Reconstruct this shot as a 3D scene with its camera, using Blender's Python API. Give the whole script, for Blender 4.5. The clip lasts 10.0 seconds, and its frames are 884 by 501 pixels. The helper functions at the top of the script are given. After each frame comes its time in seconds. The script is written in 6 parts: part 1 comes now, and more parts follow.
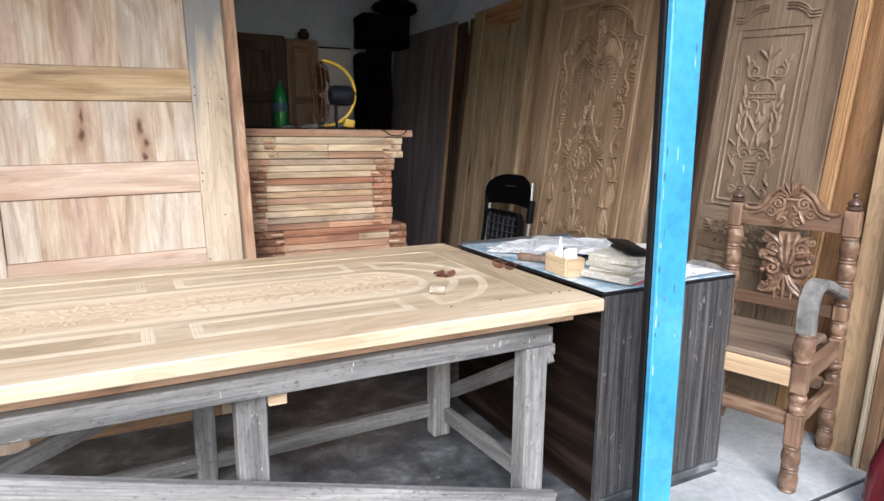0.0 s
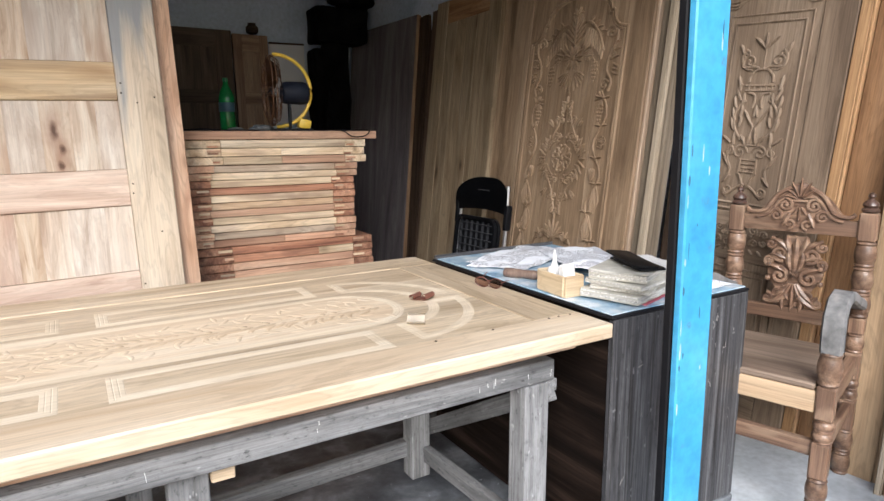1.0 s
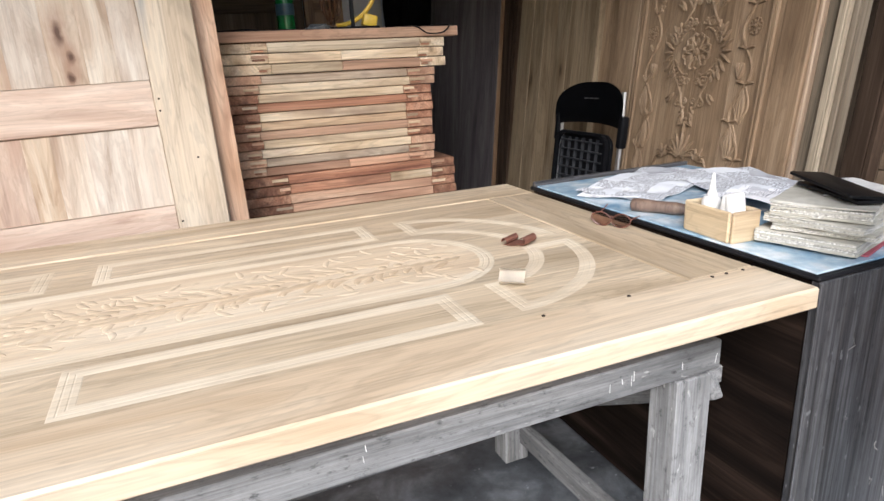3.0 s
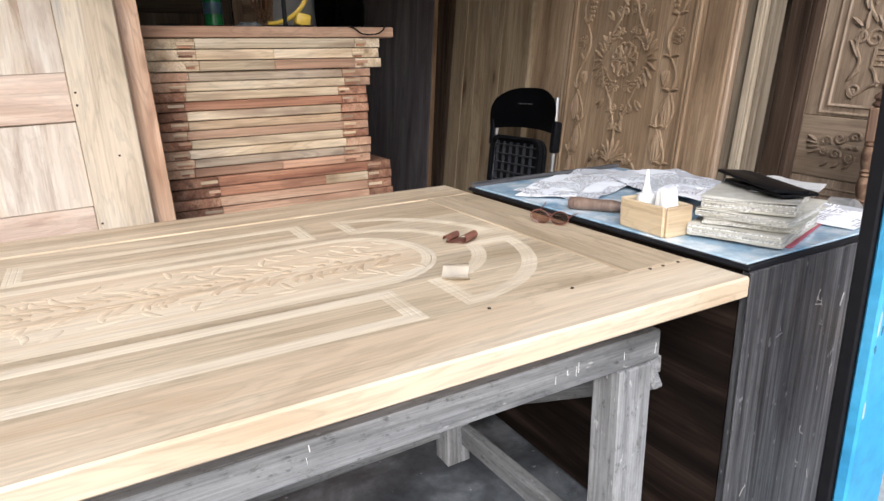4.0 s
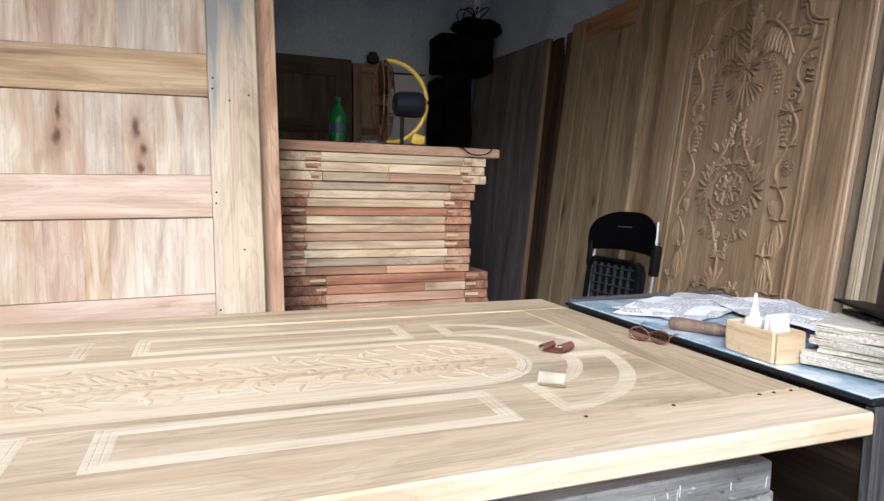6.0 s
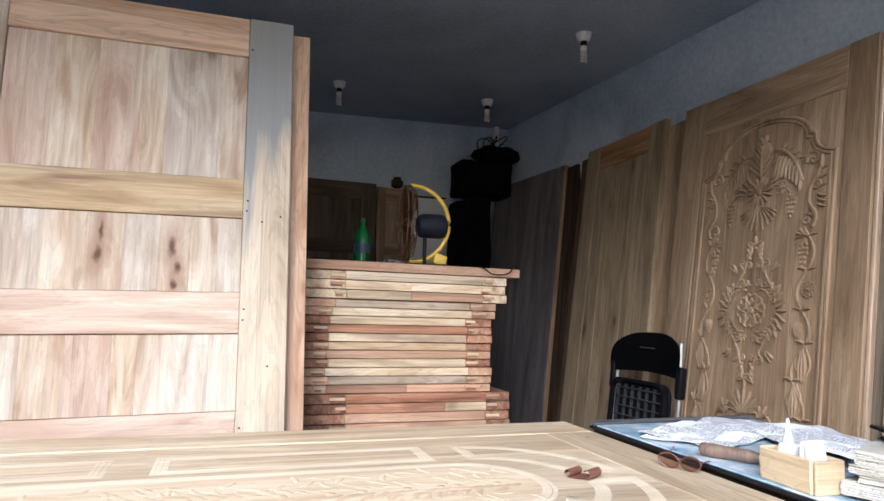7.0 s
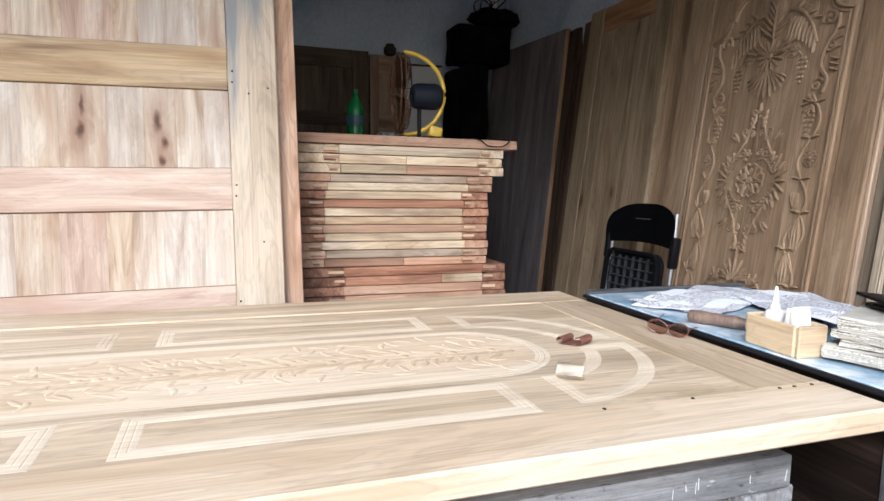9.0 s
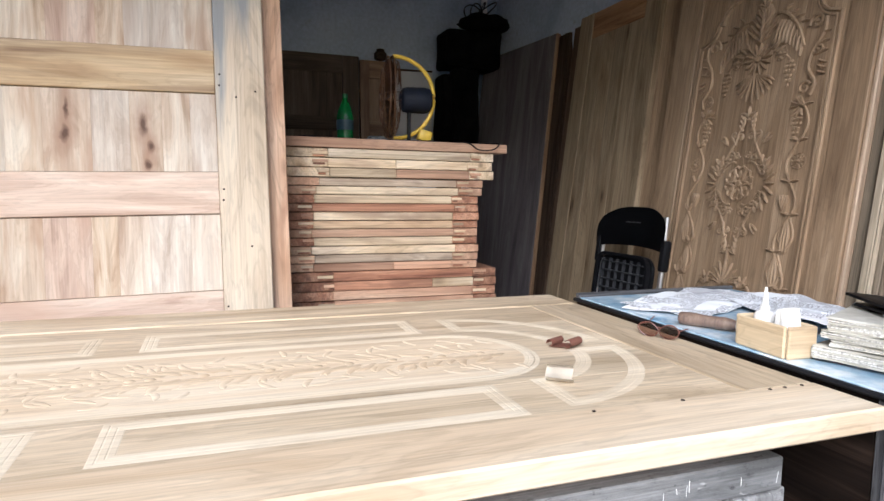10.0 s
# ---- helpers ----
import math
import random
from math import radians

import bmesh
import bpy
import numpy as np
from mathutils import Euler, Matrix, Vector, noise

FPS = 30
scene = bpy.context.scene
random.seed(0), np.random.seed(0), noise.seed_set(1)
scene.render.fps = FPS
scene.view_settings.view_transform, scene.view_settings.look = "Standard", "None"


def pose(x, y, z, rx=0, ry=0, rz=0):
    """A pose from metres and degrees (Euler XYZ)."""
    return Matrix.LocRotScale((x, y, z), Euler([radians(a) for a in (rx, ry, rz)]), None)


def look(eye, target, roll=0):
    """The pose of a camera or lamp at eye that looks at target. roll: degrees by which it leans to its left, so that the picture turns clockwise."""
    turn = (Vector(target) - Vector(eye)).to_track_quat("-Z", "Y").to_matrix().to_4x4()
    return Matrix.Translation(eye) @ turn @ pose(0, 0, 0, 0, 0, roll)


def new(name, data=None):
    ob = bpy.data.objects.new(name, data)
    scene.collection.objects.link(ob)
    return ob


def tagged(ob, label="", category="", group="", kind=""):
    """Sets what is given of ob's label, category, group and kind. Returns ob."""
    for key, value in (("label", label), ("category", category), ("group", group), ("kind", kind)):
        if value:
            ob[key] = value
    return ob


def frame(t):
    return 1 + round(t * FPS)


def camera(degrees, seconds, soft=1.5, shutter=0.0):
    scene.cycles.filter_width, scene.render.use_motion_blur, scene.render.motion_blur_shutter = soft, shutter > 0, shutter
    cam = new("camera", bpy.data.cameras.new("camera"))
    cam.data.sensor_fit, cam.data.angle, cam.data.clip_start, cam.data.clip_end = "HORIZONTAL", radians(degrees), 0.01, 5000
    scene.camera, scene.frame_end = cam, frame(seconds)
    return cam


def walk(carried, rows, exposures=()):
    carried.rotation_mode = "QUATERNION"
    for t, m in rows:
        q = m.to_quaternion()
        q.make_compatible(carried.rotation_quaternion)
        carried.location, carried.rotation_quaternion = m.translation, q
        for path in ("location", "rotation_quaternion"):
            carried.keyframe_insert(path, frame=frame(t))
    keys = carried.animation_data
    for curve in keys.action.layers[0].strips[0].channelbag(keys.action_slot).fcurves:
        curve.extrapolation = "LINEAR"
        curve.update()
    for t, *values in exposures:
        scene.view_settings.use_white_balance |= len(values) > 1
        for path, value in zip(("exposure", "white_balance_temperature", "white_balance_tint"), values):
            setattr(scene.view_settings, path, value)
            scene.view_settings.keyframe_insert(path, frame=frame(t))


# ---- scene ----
cam = camera(71.3, 10.0)
PATH = [
    (0, (0.821, 0.107, 1.248), (1.722, 1.854, 0.879), 0.5),
    (0.5, (0.899, 0.25, 1.226), (1.901, 1.933, 0.824), 0.0),
    (1, (0.922, 0.416, 1.245), (1.938, 2.1, 0.879), -0.3),
    (1.5, (1.006, 0.57, 1.225), (1.931, 2.29, 0.791), -2.4),
    (2, (1.168, 0.717, 1.234), (1.921, 2.47, 0.634), -4.4),
    (2.2, (1.192, 0.773, 1.221), (1.879, 2.55, 0.614), -3.3),
    (3.3, (1.153, 0.894, 1.145), (1.942, 2.633, 0.549), -2.0),
    (3.5, (1.16, 0.9, 1.142), (2.03, 2.59, 0.519), -2.0),
    (4, (1.148, 0.9, 1.122), (2.077, 2.577, 0.549), -1.5),
    (4.5, (1.147, 0.913, 1.095), (2.045, 2.593, 0.485), -0.9),
    (5, (1.125, 0.914, 1.098), (1.984, 2.646, 0.59), 0.7),
    (5.5, (1.113, 0.892, 1.093), (1.898, 2.695, 0.726), 1.0),
    (6, (1.108, 0.869, 1.097), (1.809, 2.732, 0.904), 1.2),
    (6.2, (1.105, 0.869, 1.103), (1.81, 2.736, 0.971), 1.2),
    (7.3, (1.085, 0.841, 1.096), (1.704, 2.728, 1.331), 2.0),
    (7.5, (1.088, 0.842, 1.094), (1.7, 2.734, 1.305), 1.9),
    (8, (1.108, 0.871, 1.079), (1.746, 2.762, 0.949), 1.2),
    (8.5, (1.103, 0.87, 1.094), (1.711, 2.758, 0.832), 0.8),
    (9, (1.101, 0.865, 1.1), (1.753, 2.743, 0.878), 1.1),
    (9.5, (1.112, 0.875, 1.092), (1.783, 2.746, 0.868), 0.7),
    (10, (1.114, 0.873, 1.091), (1.789, 2.745, 0.889), 0.9),
]
walk(cam, [(t, look(eye, target, roll)) for t, eye, target, roll in PATH], [(0, 0.95, 6500, 10), (4.5, 0.88, 6400, 10), (6.0, 0.97, 6250, 10), (7.5, 1.2, 6000, 10), (8.2, 1.04, 6050, 10), (10, 1.02, 6150, 10)])

# ---- light ----
world = bpy.data.worlds.new("sky")
scene.world = world
world.use_nodes = True
wn = world.node_tree
sky = wn.nodes.new("ShaderNodeTexSky")
sky.sky_type, sky.sun_disc = "NISHITA", False
sky.sun_elevation, sky.sun_rotation = radians(35), radians(213)
sky.air_density, sky.dust_density = 1.0, 2.5
wn.links.new(sky.outputs[0], wn.nodes["Background"].inputs[0])
wn.nodes["Background"].inputs[1].default_value = 0.1

sun_data = bpy.data.lights.new("sun", "SUN")
sun_data.energy, sun_data.angle, sun_data.color = 2.5, radians(42), (0.98, 0.99, 1.03)
sun = new("sun", sun_data)
sun.matrix_world = look((-2.9, -5.0, 7.0), (2.0, 2.6, 0.8))


# ---- materials ----
def nodes_of(name, rough=0.6, metal=0.0):
    m = bpy.data.materials.new(name)
    m.use_nodes = True
    n = m.node_tree.nodes
    b = n["Principled BSDF"]
    b.inputs["Roughness"].default_value = rough
    b.inputs["Metallic"].default_value = metal
    return m, m.node_tree, b


def add(t, kind, **settings):
    node = t.nodes.new(kind)
    for key, value in settings.items():
        if key in node.inputs:
            node.inputs[key].default_value = value
    return node


def ramp(t, stops):
    r = t.nodes.new("ShaderNodeValToRGB")
    e = r.color_ramp.elements
    while len(e) < len(stops):
        e.new(0.5)
    for el, (p, c) in zip(e, stops):
        el.position, el.color = p, (*c, 1)
    return r


def mix(t, a, b, fac, mode="MIX"):
    x = t.nodes.new("ShaderNodeMix")
    x.data_type, x.blend_type = "RGBA", mode
    for sock, v in ((x.inputs[0], fac), (x.inputs[6], a), (x.inputs[7], b)):
        if isinstance(v, (float, int)):
            sock.default_value = v
        elif isinstance(v, tuple):
            sock.default_value = (*v, 1)
        else:
            t.links.new(v, sock)
    return x.outputs[2]


def grain_coords(t, scale, shift=40.0):
    tc = t.nodes.new("ShaderNodeTexCoord")
    info = t.nodes.new("ShaderNodeObjectInfo")
    mul = t.nodes.new("ShaderNodeVectorMath")
    mul.operation = "SCALE"
    mul.inputs[0].default_value = (shift, shift * 0.7, shift * 0.4)
    t.links.new(info.outputs["Random"], mul.inputs["Scale"])
    sm = t.nodes.new("ShaderNodeVectorMath")
    sm.operation = "ADD"
    t.links.new(tc.outputs["Object"], sm.inputs[0])
    t.links.new(mul.outputs[0], sm.inputs[1])
    mp = t.nodes.new("ShaderNodeMapping")
    mp.inputs["Scale"].default_value = scale
    t.links.new(sm.outputs[0], mp.inputs[0])
    return mp.outputs[0], sm.outputs[0], info.outputs["Random"]


def wood(name, dark, mid, light, rough=0.6, band=6.0, fibre=0.35, tint=0.25, stain=None, knots=0.0, bump=0.25, spread=1.0, gloss=0.5, zone=None, flecks=None, sat=0.78, knot=None, streak=(2.2, 9.0), rings=0.12, vary=0.0, streaks=0.11, marks=(), along=0.7):
    """Boards with the grain along their own x axis: wide bands, fine fibres, a shade of its own for each board, stains and knots."""
    m, t, b = nodes_of(name, rough)
    co, raw, rnd = grain_coords(t, (along, band, band))
    n1 = add(t, "ShaderNodeTexNoise", Scale=1.6, Detail=5.0, Roughness=0.55, Distortion=0.9)
    t.links.new(co, n1.inputs["Vector"])
    lo, hi = 0.5 - 0.22 * spread, 0.5 + 0.22 * spread
    r1 = ramp(t, [(lo, dark), (0.5, mid), (hi, light)])
    t.links.new(n1.outputs[0], r1.inputs[0])
    mp2 = t.nodes.new("ShaderNodeMapping")
    mp2.inputs["Scale"].default_value = (4.0, 190.0, 190.0)
    t.links.new(raw, mp2.inputs[0])
    n2 = add(t, "ShaderNodeTexNoise", Scale=1.0, Detail=3.0, Roughness=0.6)
    t.links.new(mp2.outputs[0], n2.inputs["Vector"])
    r2 = ramp(t, [(0.3, (1 - fibre,) * 3), (0.62, (1.0,) * 3)])
    t.links.new(n2.outputs[0], r2.inputs[0])
    col = mix(t, r1.outputs[0], r2.outputs[0], 1.0, "MULTIPLY")
    # narrow darker and lighter streaks along the grain
    mps = t.nodes.new("ShaderNodeMapping")
    mps.inputs["Scale"].default_value = (1.3, 62.0, 62.0)
    t.links.new(raw, mps.inputs[0])
    ns = add(t, "ShaderNodeTexNoise", Scale=1.0, Detail=4.0, Roughness=0.65, Distortion=0.5)
    t.links.new(mps.outputs[0], ns.inputs["Vector"])
    rs = ramp(t, [(0.34, (1 - 1.6 * streaks, 1 - 1.75 * streaks, 1 - 1.9 * streaks)), (0.5, (1.0,) * 3), (0.7, (1 + 0.4 * streaks,) * 3)])
    t.links.new(ns.outputs[0], rs.inputs[0])
    col = mix(t, col, rs.outputs[0], 1.0, "MULTIPLY")
    # growth rings that follow the broad figure
    pp = t.nodes.new("ShaderNodeMath")
    pp.operation = "MULTIPLY"
    pp.inputs[1].default_value = 13.0
    t.links.new(n1.outputs[0], pp.inputs[0])
    pq = t.nodes.new("ShaderNodeMath")
    pq.operation = "PINGPONG"
    pq.inputs[1].default_value = 0.5
    t.links.new(pp.outputs[0], pq.inputs[0])
    r5 = ramp(t, [(0.0, (1 - rings,) * 3), (0.22, (1.0,) * 3)])
    t.links.new(pq.outputs[0], r5.inputs[0])
    col = mix(t, col, r5.outputs[0], 1.0, "MULTIPLY")
    if stain:
        n3 = add(t, "ShaderNodeTexNoise", Scale=1.0, Detail=3.0, Distortion=0.4)
        mp3 = t.nodes.new("ShaderNodeMapping")
        mp3.inputs["Scale"].default_value = (streak[0], streak[1], streak[1])
        t.links.new(raw, mp3.inputs[0])
        t.links.new(mp3.outputs[0], n3.inputs["Vector"])
        r3 = ramp(t, [(0.53, (0,) * 3), (0.72, (0.85,) * 3)])
        t.links.new(n3.outputs[0], r3.inputs[0])
        col = mix(t, col, stain, r3.outputs[0])
    if zone:
        sp = t.nodes.new("ShaderNodeSeparateXYZ")
        tc0 = t.nodes.new("ShaderNodeTexCoord")
        t.links.new(tc0.outputs["Object"], sp.inputs[0])
        nz = add(t, "ShaderNodeTexNoise", Scale=1.0, Detail=4.0, Distortion=0.6)
        mpz = t.nodes.new("ShaderNodeMapping")
        mpz.inputs["Scale"].default_value = (2.0, 14.0, 14.0)
        t.links.new(tc0.outputs["Object"], mpz.inputs[0])
        t.links.new(mpz.outputs[0], nz.inputs["Vector"])
        ma = t.nodes.new("ShaderNodeMath")
        ma.operation = "MULTIPLY_ADD"
        ma.inputs[1].default_value = 1.1
        t.links.new(nz.outputs[0], ma.inputs[0])
        t.links.new(sp.outputs[0], ma.inputs[2])
        mb = t.nodes.new("ShaderNodeMath")
        mb.operation = "MULTIPLY_ADD"
        mb.inputs[1].default_value = zone[0]
        t.links.new(sp.outputs[1], mb.inputs[0])
        t.links.new(ma.outputs[0], mb.inputs[2])
        rz_ = t.nodes.new("ShaderNodeMapRange")
        rz_.inputs[1].default_value, rz_.inputs[2].default_value, rz_.inputs[4].default_value = zone[1], zone[1] + 0.22, 0.85
        t.links.new(mb.outputs[0], rz_.inputs[0])
        col = mix(t, col, zone[2], rz_.outputs[0])
    if flecks:
        nf = add(t, "ShaderNodeTexNoise", Scale=1.0, Detail=2.0, Roughness=0.7)
        mpf = t.nodes.new("ShaderNodeMapping")
        mpf.inputs["Scale"].default_value = (22.0, 60.0, 60.0)
        t.links.new(raw, mpf.inputs[0])
        t.links.new(mpf.outputs[0], nf.inputs["Vector"])
        rf = ramp(t, [(0.68, (0,) * 3), (0.74, (0.6,) * 3)])
        t.links.new(nf.outputs[0], rf.inputs[0])
        col = mix(t, col, flecks, rf.outputs[0])
        # short dark pits and saw marks
        np_ = add(t, "ShaderNodeTexNoise", Scale=1.0, Detail=4.0, Roughness=0.75)
        mpp = t.nodes.new("ShaderNodeMapping")
        mpp.inputs["Scale"].default_value = (38.0, 85.0, 85.0)
        t.links.new(raw, mpp.inputs[0])
        t.links.new(mpp.outputs[0], np_.inputs["Vector"])
        rp = ramp(t, [(0.3, (0.45,) * 3), (0.42, (1.0,) * 3), (0.7, (1.15,) * 3)])
        t.links.new(np_.outputs[0], rp.inputs[0])
        col = mix(t, col, rp.outputs[0], 1.0, "MULTIPLY")
    if knots:
        v = add(t, "ShaderNodeTexVoronoi", Scale=1.0, Randomness=1.0)
        mp4 = t.nodes.new("ShaderNodeMapping")
        mp4.inputs["Scale"].default_value = (3.2, 9.0, 9.0)
        t.links.new(raw, mp4.inputs[0])
        warp = t.nodes.new("ShaderNodeVectorMath")
        warp.operation = "MULTIPLY_ADD"
        warp.inputs[1].default_value = (0.5, 0.5, 0.5)
        t.links.new(n1.outputs["Color"], warp.inputs[0])
        t.links.new(mp4.outputs[0], warp.inputs[2])
        t.links.new(warp.outputs[0], v.inputs["Vector"])
        r4 = ramp(t, [(0.03, (knots,) * 3), (0.15, (0.0,) * 3)])
        t.links.new(v.outputs["Distance"], r4.inputs[0])
        halo = ramp(t, [(0.05, (0.7 * knots,) * 3), (0.4, (0.0,) * 3)])
        t.links.new(v.outputs["Distance"], halo.inputs[0])
        few = t.nodes.new("ShaderNodeSeparateColor")
        t.links.new(v.outputs["Color"], few.inputs[0])
        some = ramp(t, [(0.36, (0,) * 3), (0.4, (1,) * 3)])
        t.links.new(few.outputs[0], some.inputs[0])
        warm = (0.8 * dark[0], 0.68 * dark[1], 0.55 * dark[2])
        col = mix(t, col, warm, mix(t, halo.outputs[0], some.outputs[0], 1.0, "MULTIPLY"))
        col = mix(t, col, knot or tuple(0.35 * c for c in dark), mix(t, r4.outputs[0], some.outputs[0], 1.0, "MULTIPLY"))
    for mx, my, length, width in marks:
        # one knot: a dark warped core in a brown halo drawn out along the grain
        tcm = t.nodes.new("ShaderNodeTexCoord")
        nm = add(t, "ShaderNodeTexNoise", Scale=26.0, Detail=3.0)
        t.links.new(tcm.outputs["Object"], nm.inputs["Vector"])
        wm = t.nodes.new("ShaderNodeVectorMath")
        wm.operation = "MULTIPLY_ADD"
        wm.inputs[1].default_value = (0.03, 0.022, 0.0)
        t.links.new(nm.outputs["Color"], wm.inputs[0])
        t.links.new(tcm.outputs["Object"], wm.inputs[2])
        mpm = t.nodes.new("ShaderNodeMapping")
        mpm.vector_type = "TEXTURE"
        mpm.inputs["Location"].default_value = (mx + 0.015, my + 0.011, 0)
        mpm.inputs["Scale"].default_value = (length, width, 1000.0)
        t.links.new(wm.outputs[0], mpm.inputs[0])
        dm = t.nodes.new("ShaderNodeVectorMath")
        dm.operation = "LENGTH"
        t.links.new(mpm.outputs[0], dm.inputs[0])
        hm = ramp(t, [(0.25, (0.8,) * 3), (0.95, (0.0,) * 3)])
        km = ramp(t, [(0.12, (0.9,) * 3), (0.38, (0.0,) * 3)])
        t.links.new(dm.outputs["Value"], hm.inputs[0])
        t.links.new(dm.outputs["Value"], km.inputs[0])
        col = mix(t, col, (0.36, 0.2, 0.12), hm.outputs[0])
        col = mix(t, col, (0.1, 0.045, 0.025), km.outputs[0])
    hsv = add(t, "ShaderNodeHueSaturation", Saturation=sat)
    mr = t.nodes.new("ShaderNodeMapRange")
    mr.inputs[3].default_value, mr.inputs[4].default_value = 1 - tint, 1 + tint
    t.links.new(rnd, mr.inputs[0])
    t.links.new(mr.outputs[0], hsv.inputs["Value"])
    if vary:
        fr = t.nodes.new("ShaderNodeMath")
        fr.operation = "MULTIPLY"
        fr.inputs[1].default_value = 7.31
        t.links.new(rnd, fr.inputs[0])
        ff = t.nodes.new("ShaderNodeMath")
        ff.operation = "FRACT"
        t.links.new(fr.outputs[0], ff.inputs[0])
        ms = t.nodes.new("ShaderNodeMapRange")
        ms.inputs[3].default_value, ms.inputs[4].default_value = sat * (1 - vary), sat * (1 + vary)
        t.links.new(ff.outputs[0], ms.inputs[0])
        t.links.new(ms.outputs[0], hsv.inputs["Saturation"])
    t.links.new(col, hsv.inputs["Color"])
    t.links.new(hsv.outputs[0], b.inputs["Base Color"])
    b.inputs["Specular IOR Level"].default_value = gloss
    bp = add(t, "ShaderNodeBump", Strength=bump, Distance=0.002)
    t.links.new(n2.outputs[0], bp.inputs["Height"])
    t.links.new(bp.outputs[0], b.inputs["Normal"])
    rr = ramp(t, [(0.3, (min(1, rough + 0.12),) * 3), (0.7, (max(0.05, rough - 0.1),) * 3)])
    t.links.new(n1.outputs[0], rr.inputs[0])
    t.links.new(rr.outputs[0], b.inputs["Roughness"])
    return m


def mottled(name, a, b_, c, scale=3.0, rough=0.8, bump=0.2, metal=0.0, fine=40.0, spots=None):
    """Concrete, plaster, cloth, paint: two scales of noise."""
    m, t, b = nodes_of(name, rough, metal)
    tc = t.nodes.new("ShaderNodeTexCoord")
    n1 = add(t, "ShaderNodeTexNoise", Scale=scale, Detail=6.0, Roughness=0.6, Distortion=0.3)
    n2 = add(t, "ShaderNodeTexNoise", Scale=fine, Detail=3.0)
    for n in (n1, n2):
        t.links.new(tc.outputs["Object"], n.inputs["Vector"])
    r = ramp(t, [(0.32, a), (0.5, b_), (0.68, c)])
    t.links.new(n1.outputs[0], r.inputs[0])
    r2 = ramp(t, [(0.3, (0.82,) * 3), (0.65, (1.0,) * 3)])
    t.links.new(n2.outputs[0], r2.inputs[0])
    col = mix(t, r.outputs[0], r2.outputs[0], 1.0, "MULTIPLY")
    if spots:
        n3 = add(t, "ShaderNodeTexNoise", Scale=scale * 4.5, Detail=4.0, Roughness=0.7)
        t.links.new(tc.outputs["Object"], n3.inputs["Vector"])
        r3 = ramp(t, [(0.66, (0,) * 3), (0.74, (1,) * 3)])
        t.links.new(n3.outputs[0], r3.inputs[0])
        col = mix(t, col, spots, r3.outputs[0])
    t.links.new(col, b.inputs["Base Color"])
    bp = add(t, "ShaderNodeBump", Strength=bump, Distance=0.004)
    t.links.new(n2.outputs[0], bp.inputs["Height"])
    t.links.new(bp.outputs[0], b.inputs["Normal"])
    return m


def plain(name, c, rough=0.5, metal=0.0, glass=0.0, gloss=0.5):
    m, t, b = nodes_of(name, rough, metal)
    b.inputs["Specular IOR Level"].default_value = gloss
    info = t.nodes.new("ShaderNodeTexCoord")
    n = add(t, "ShaderNodeTexNoise", Scale=25.0, Detail=4.0)
    t.links.new(info.outputs["Object"], n.inputs["Vector"])
    r = ramp(t, [(0.3, tuple(0.82 * v for v in c)), (0.7, tuple(min(1, 1.1 * v) for v in c))])
    t.links.new(n.outputs[0], r.inputs[0])
    t.links.new(r.outputs[0], b.inputs["Base Color"])
    b.inputs["Transmission Weight"].default_value = glass
    return m


def newsprint(name, paper, ink, lines=70.0, cover=0.5):
    """Paper with rows of small dark marks in columns and a few grey blocks."""
    m, t, b = nodes_of(name, 0.85)
    tc = t.nodes.new("ShaderNodeTexCoord")
    sp = t.nodes.new("ShaderNodeSeparateXYZ")
    t.links.new(tc.outputs["UV"], sp.inputs[0])
    row = t.nodes.new("ShaderNodeMath")
    row.operation, row.inputs[1].default_value = "MULTIPLY", lines
    t.links.new(sp.outputs[1], row.inputs[0])
    saw = t.nodes.new("ShaderNodeMath")
    saw.operation, saw.inputs[1].default_value = "PINGPONG", 0.5
    t.links.new(row.outputs[0], saw.inputs[0])
    rowmask = ramp(t, [(0.2, (0,) * 3), (0.26, (1,) * 3)])
    t.links.new(saw.outputs[0], rowmask.inputs[0])
    mp = t.nodes.new("ShaderNodeMapping")
    mp.inputs["Scale"].default_value = (lines * 1.1, lines, 1)
    t.links.new(tc.outputs["UV"], mp.inputs[0])
    words = add(t, "ShaderNodeTexNoise", Scale=1.0, Detail=2.0)
    t.links.new(mp.outputs[0], words.inputs["Vector"])
    wordmask = ramp(t, [(0.44, (0,) * 3), (0.48, (1,) * 3)])
    t.links.new(words.outputs[0], wordmask.inputs[0])
    marks = mix(t, rowmask.outputs[0], wordmask.outputs[0], 1.0, "MULTIPLY")
    br = mix(t, paper, ink, marks)
    v = add(t, "ShaderNodeTexVoronoi", Scale=5.0)
    v.distance = "CHEBYCHEV"
    t.links.new(tc.outputs["UV"], v.inputs["Vector"])
    sep = t.nodes.new("ShaderNodeSeparateColor")
    t.links.new(v.outputs["Color"], sep.inputs[0])
    r = ramp(t, [(cover, (1,) * 3), (cover + 0.02, (0,) * 3)])
    t.links.new(sep.outputs[0], r.inputs[0])
    col = mix(t, paper, br, r.outputs[0])
    r2 = ramp(t, [(0.86, (0,) * 3), (0.88, (0.75,) * 3)])
    t.links.new(sep.outputs[1], r2.inputs[0])
    col = mix(t, col, (0.33, 0.34, 0.38), r2.outputs[0])
    t.links.new(col, b.inputs["Base Color"])
    return m


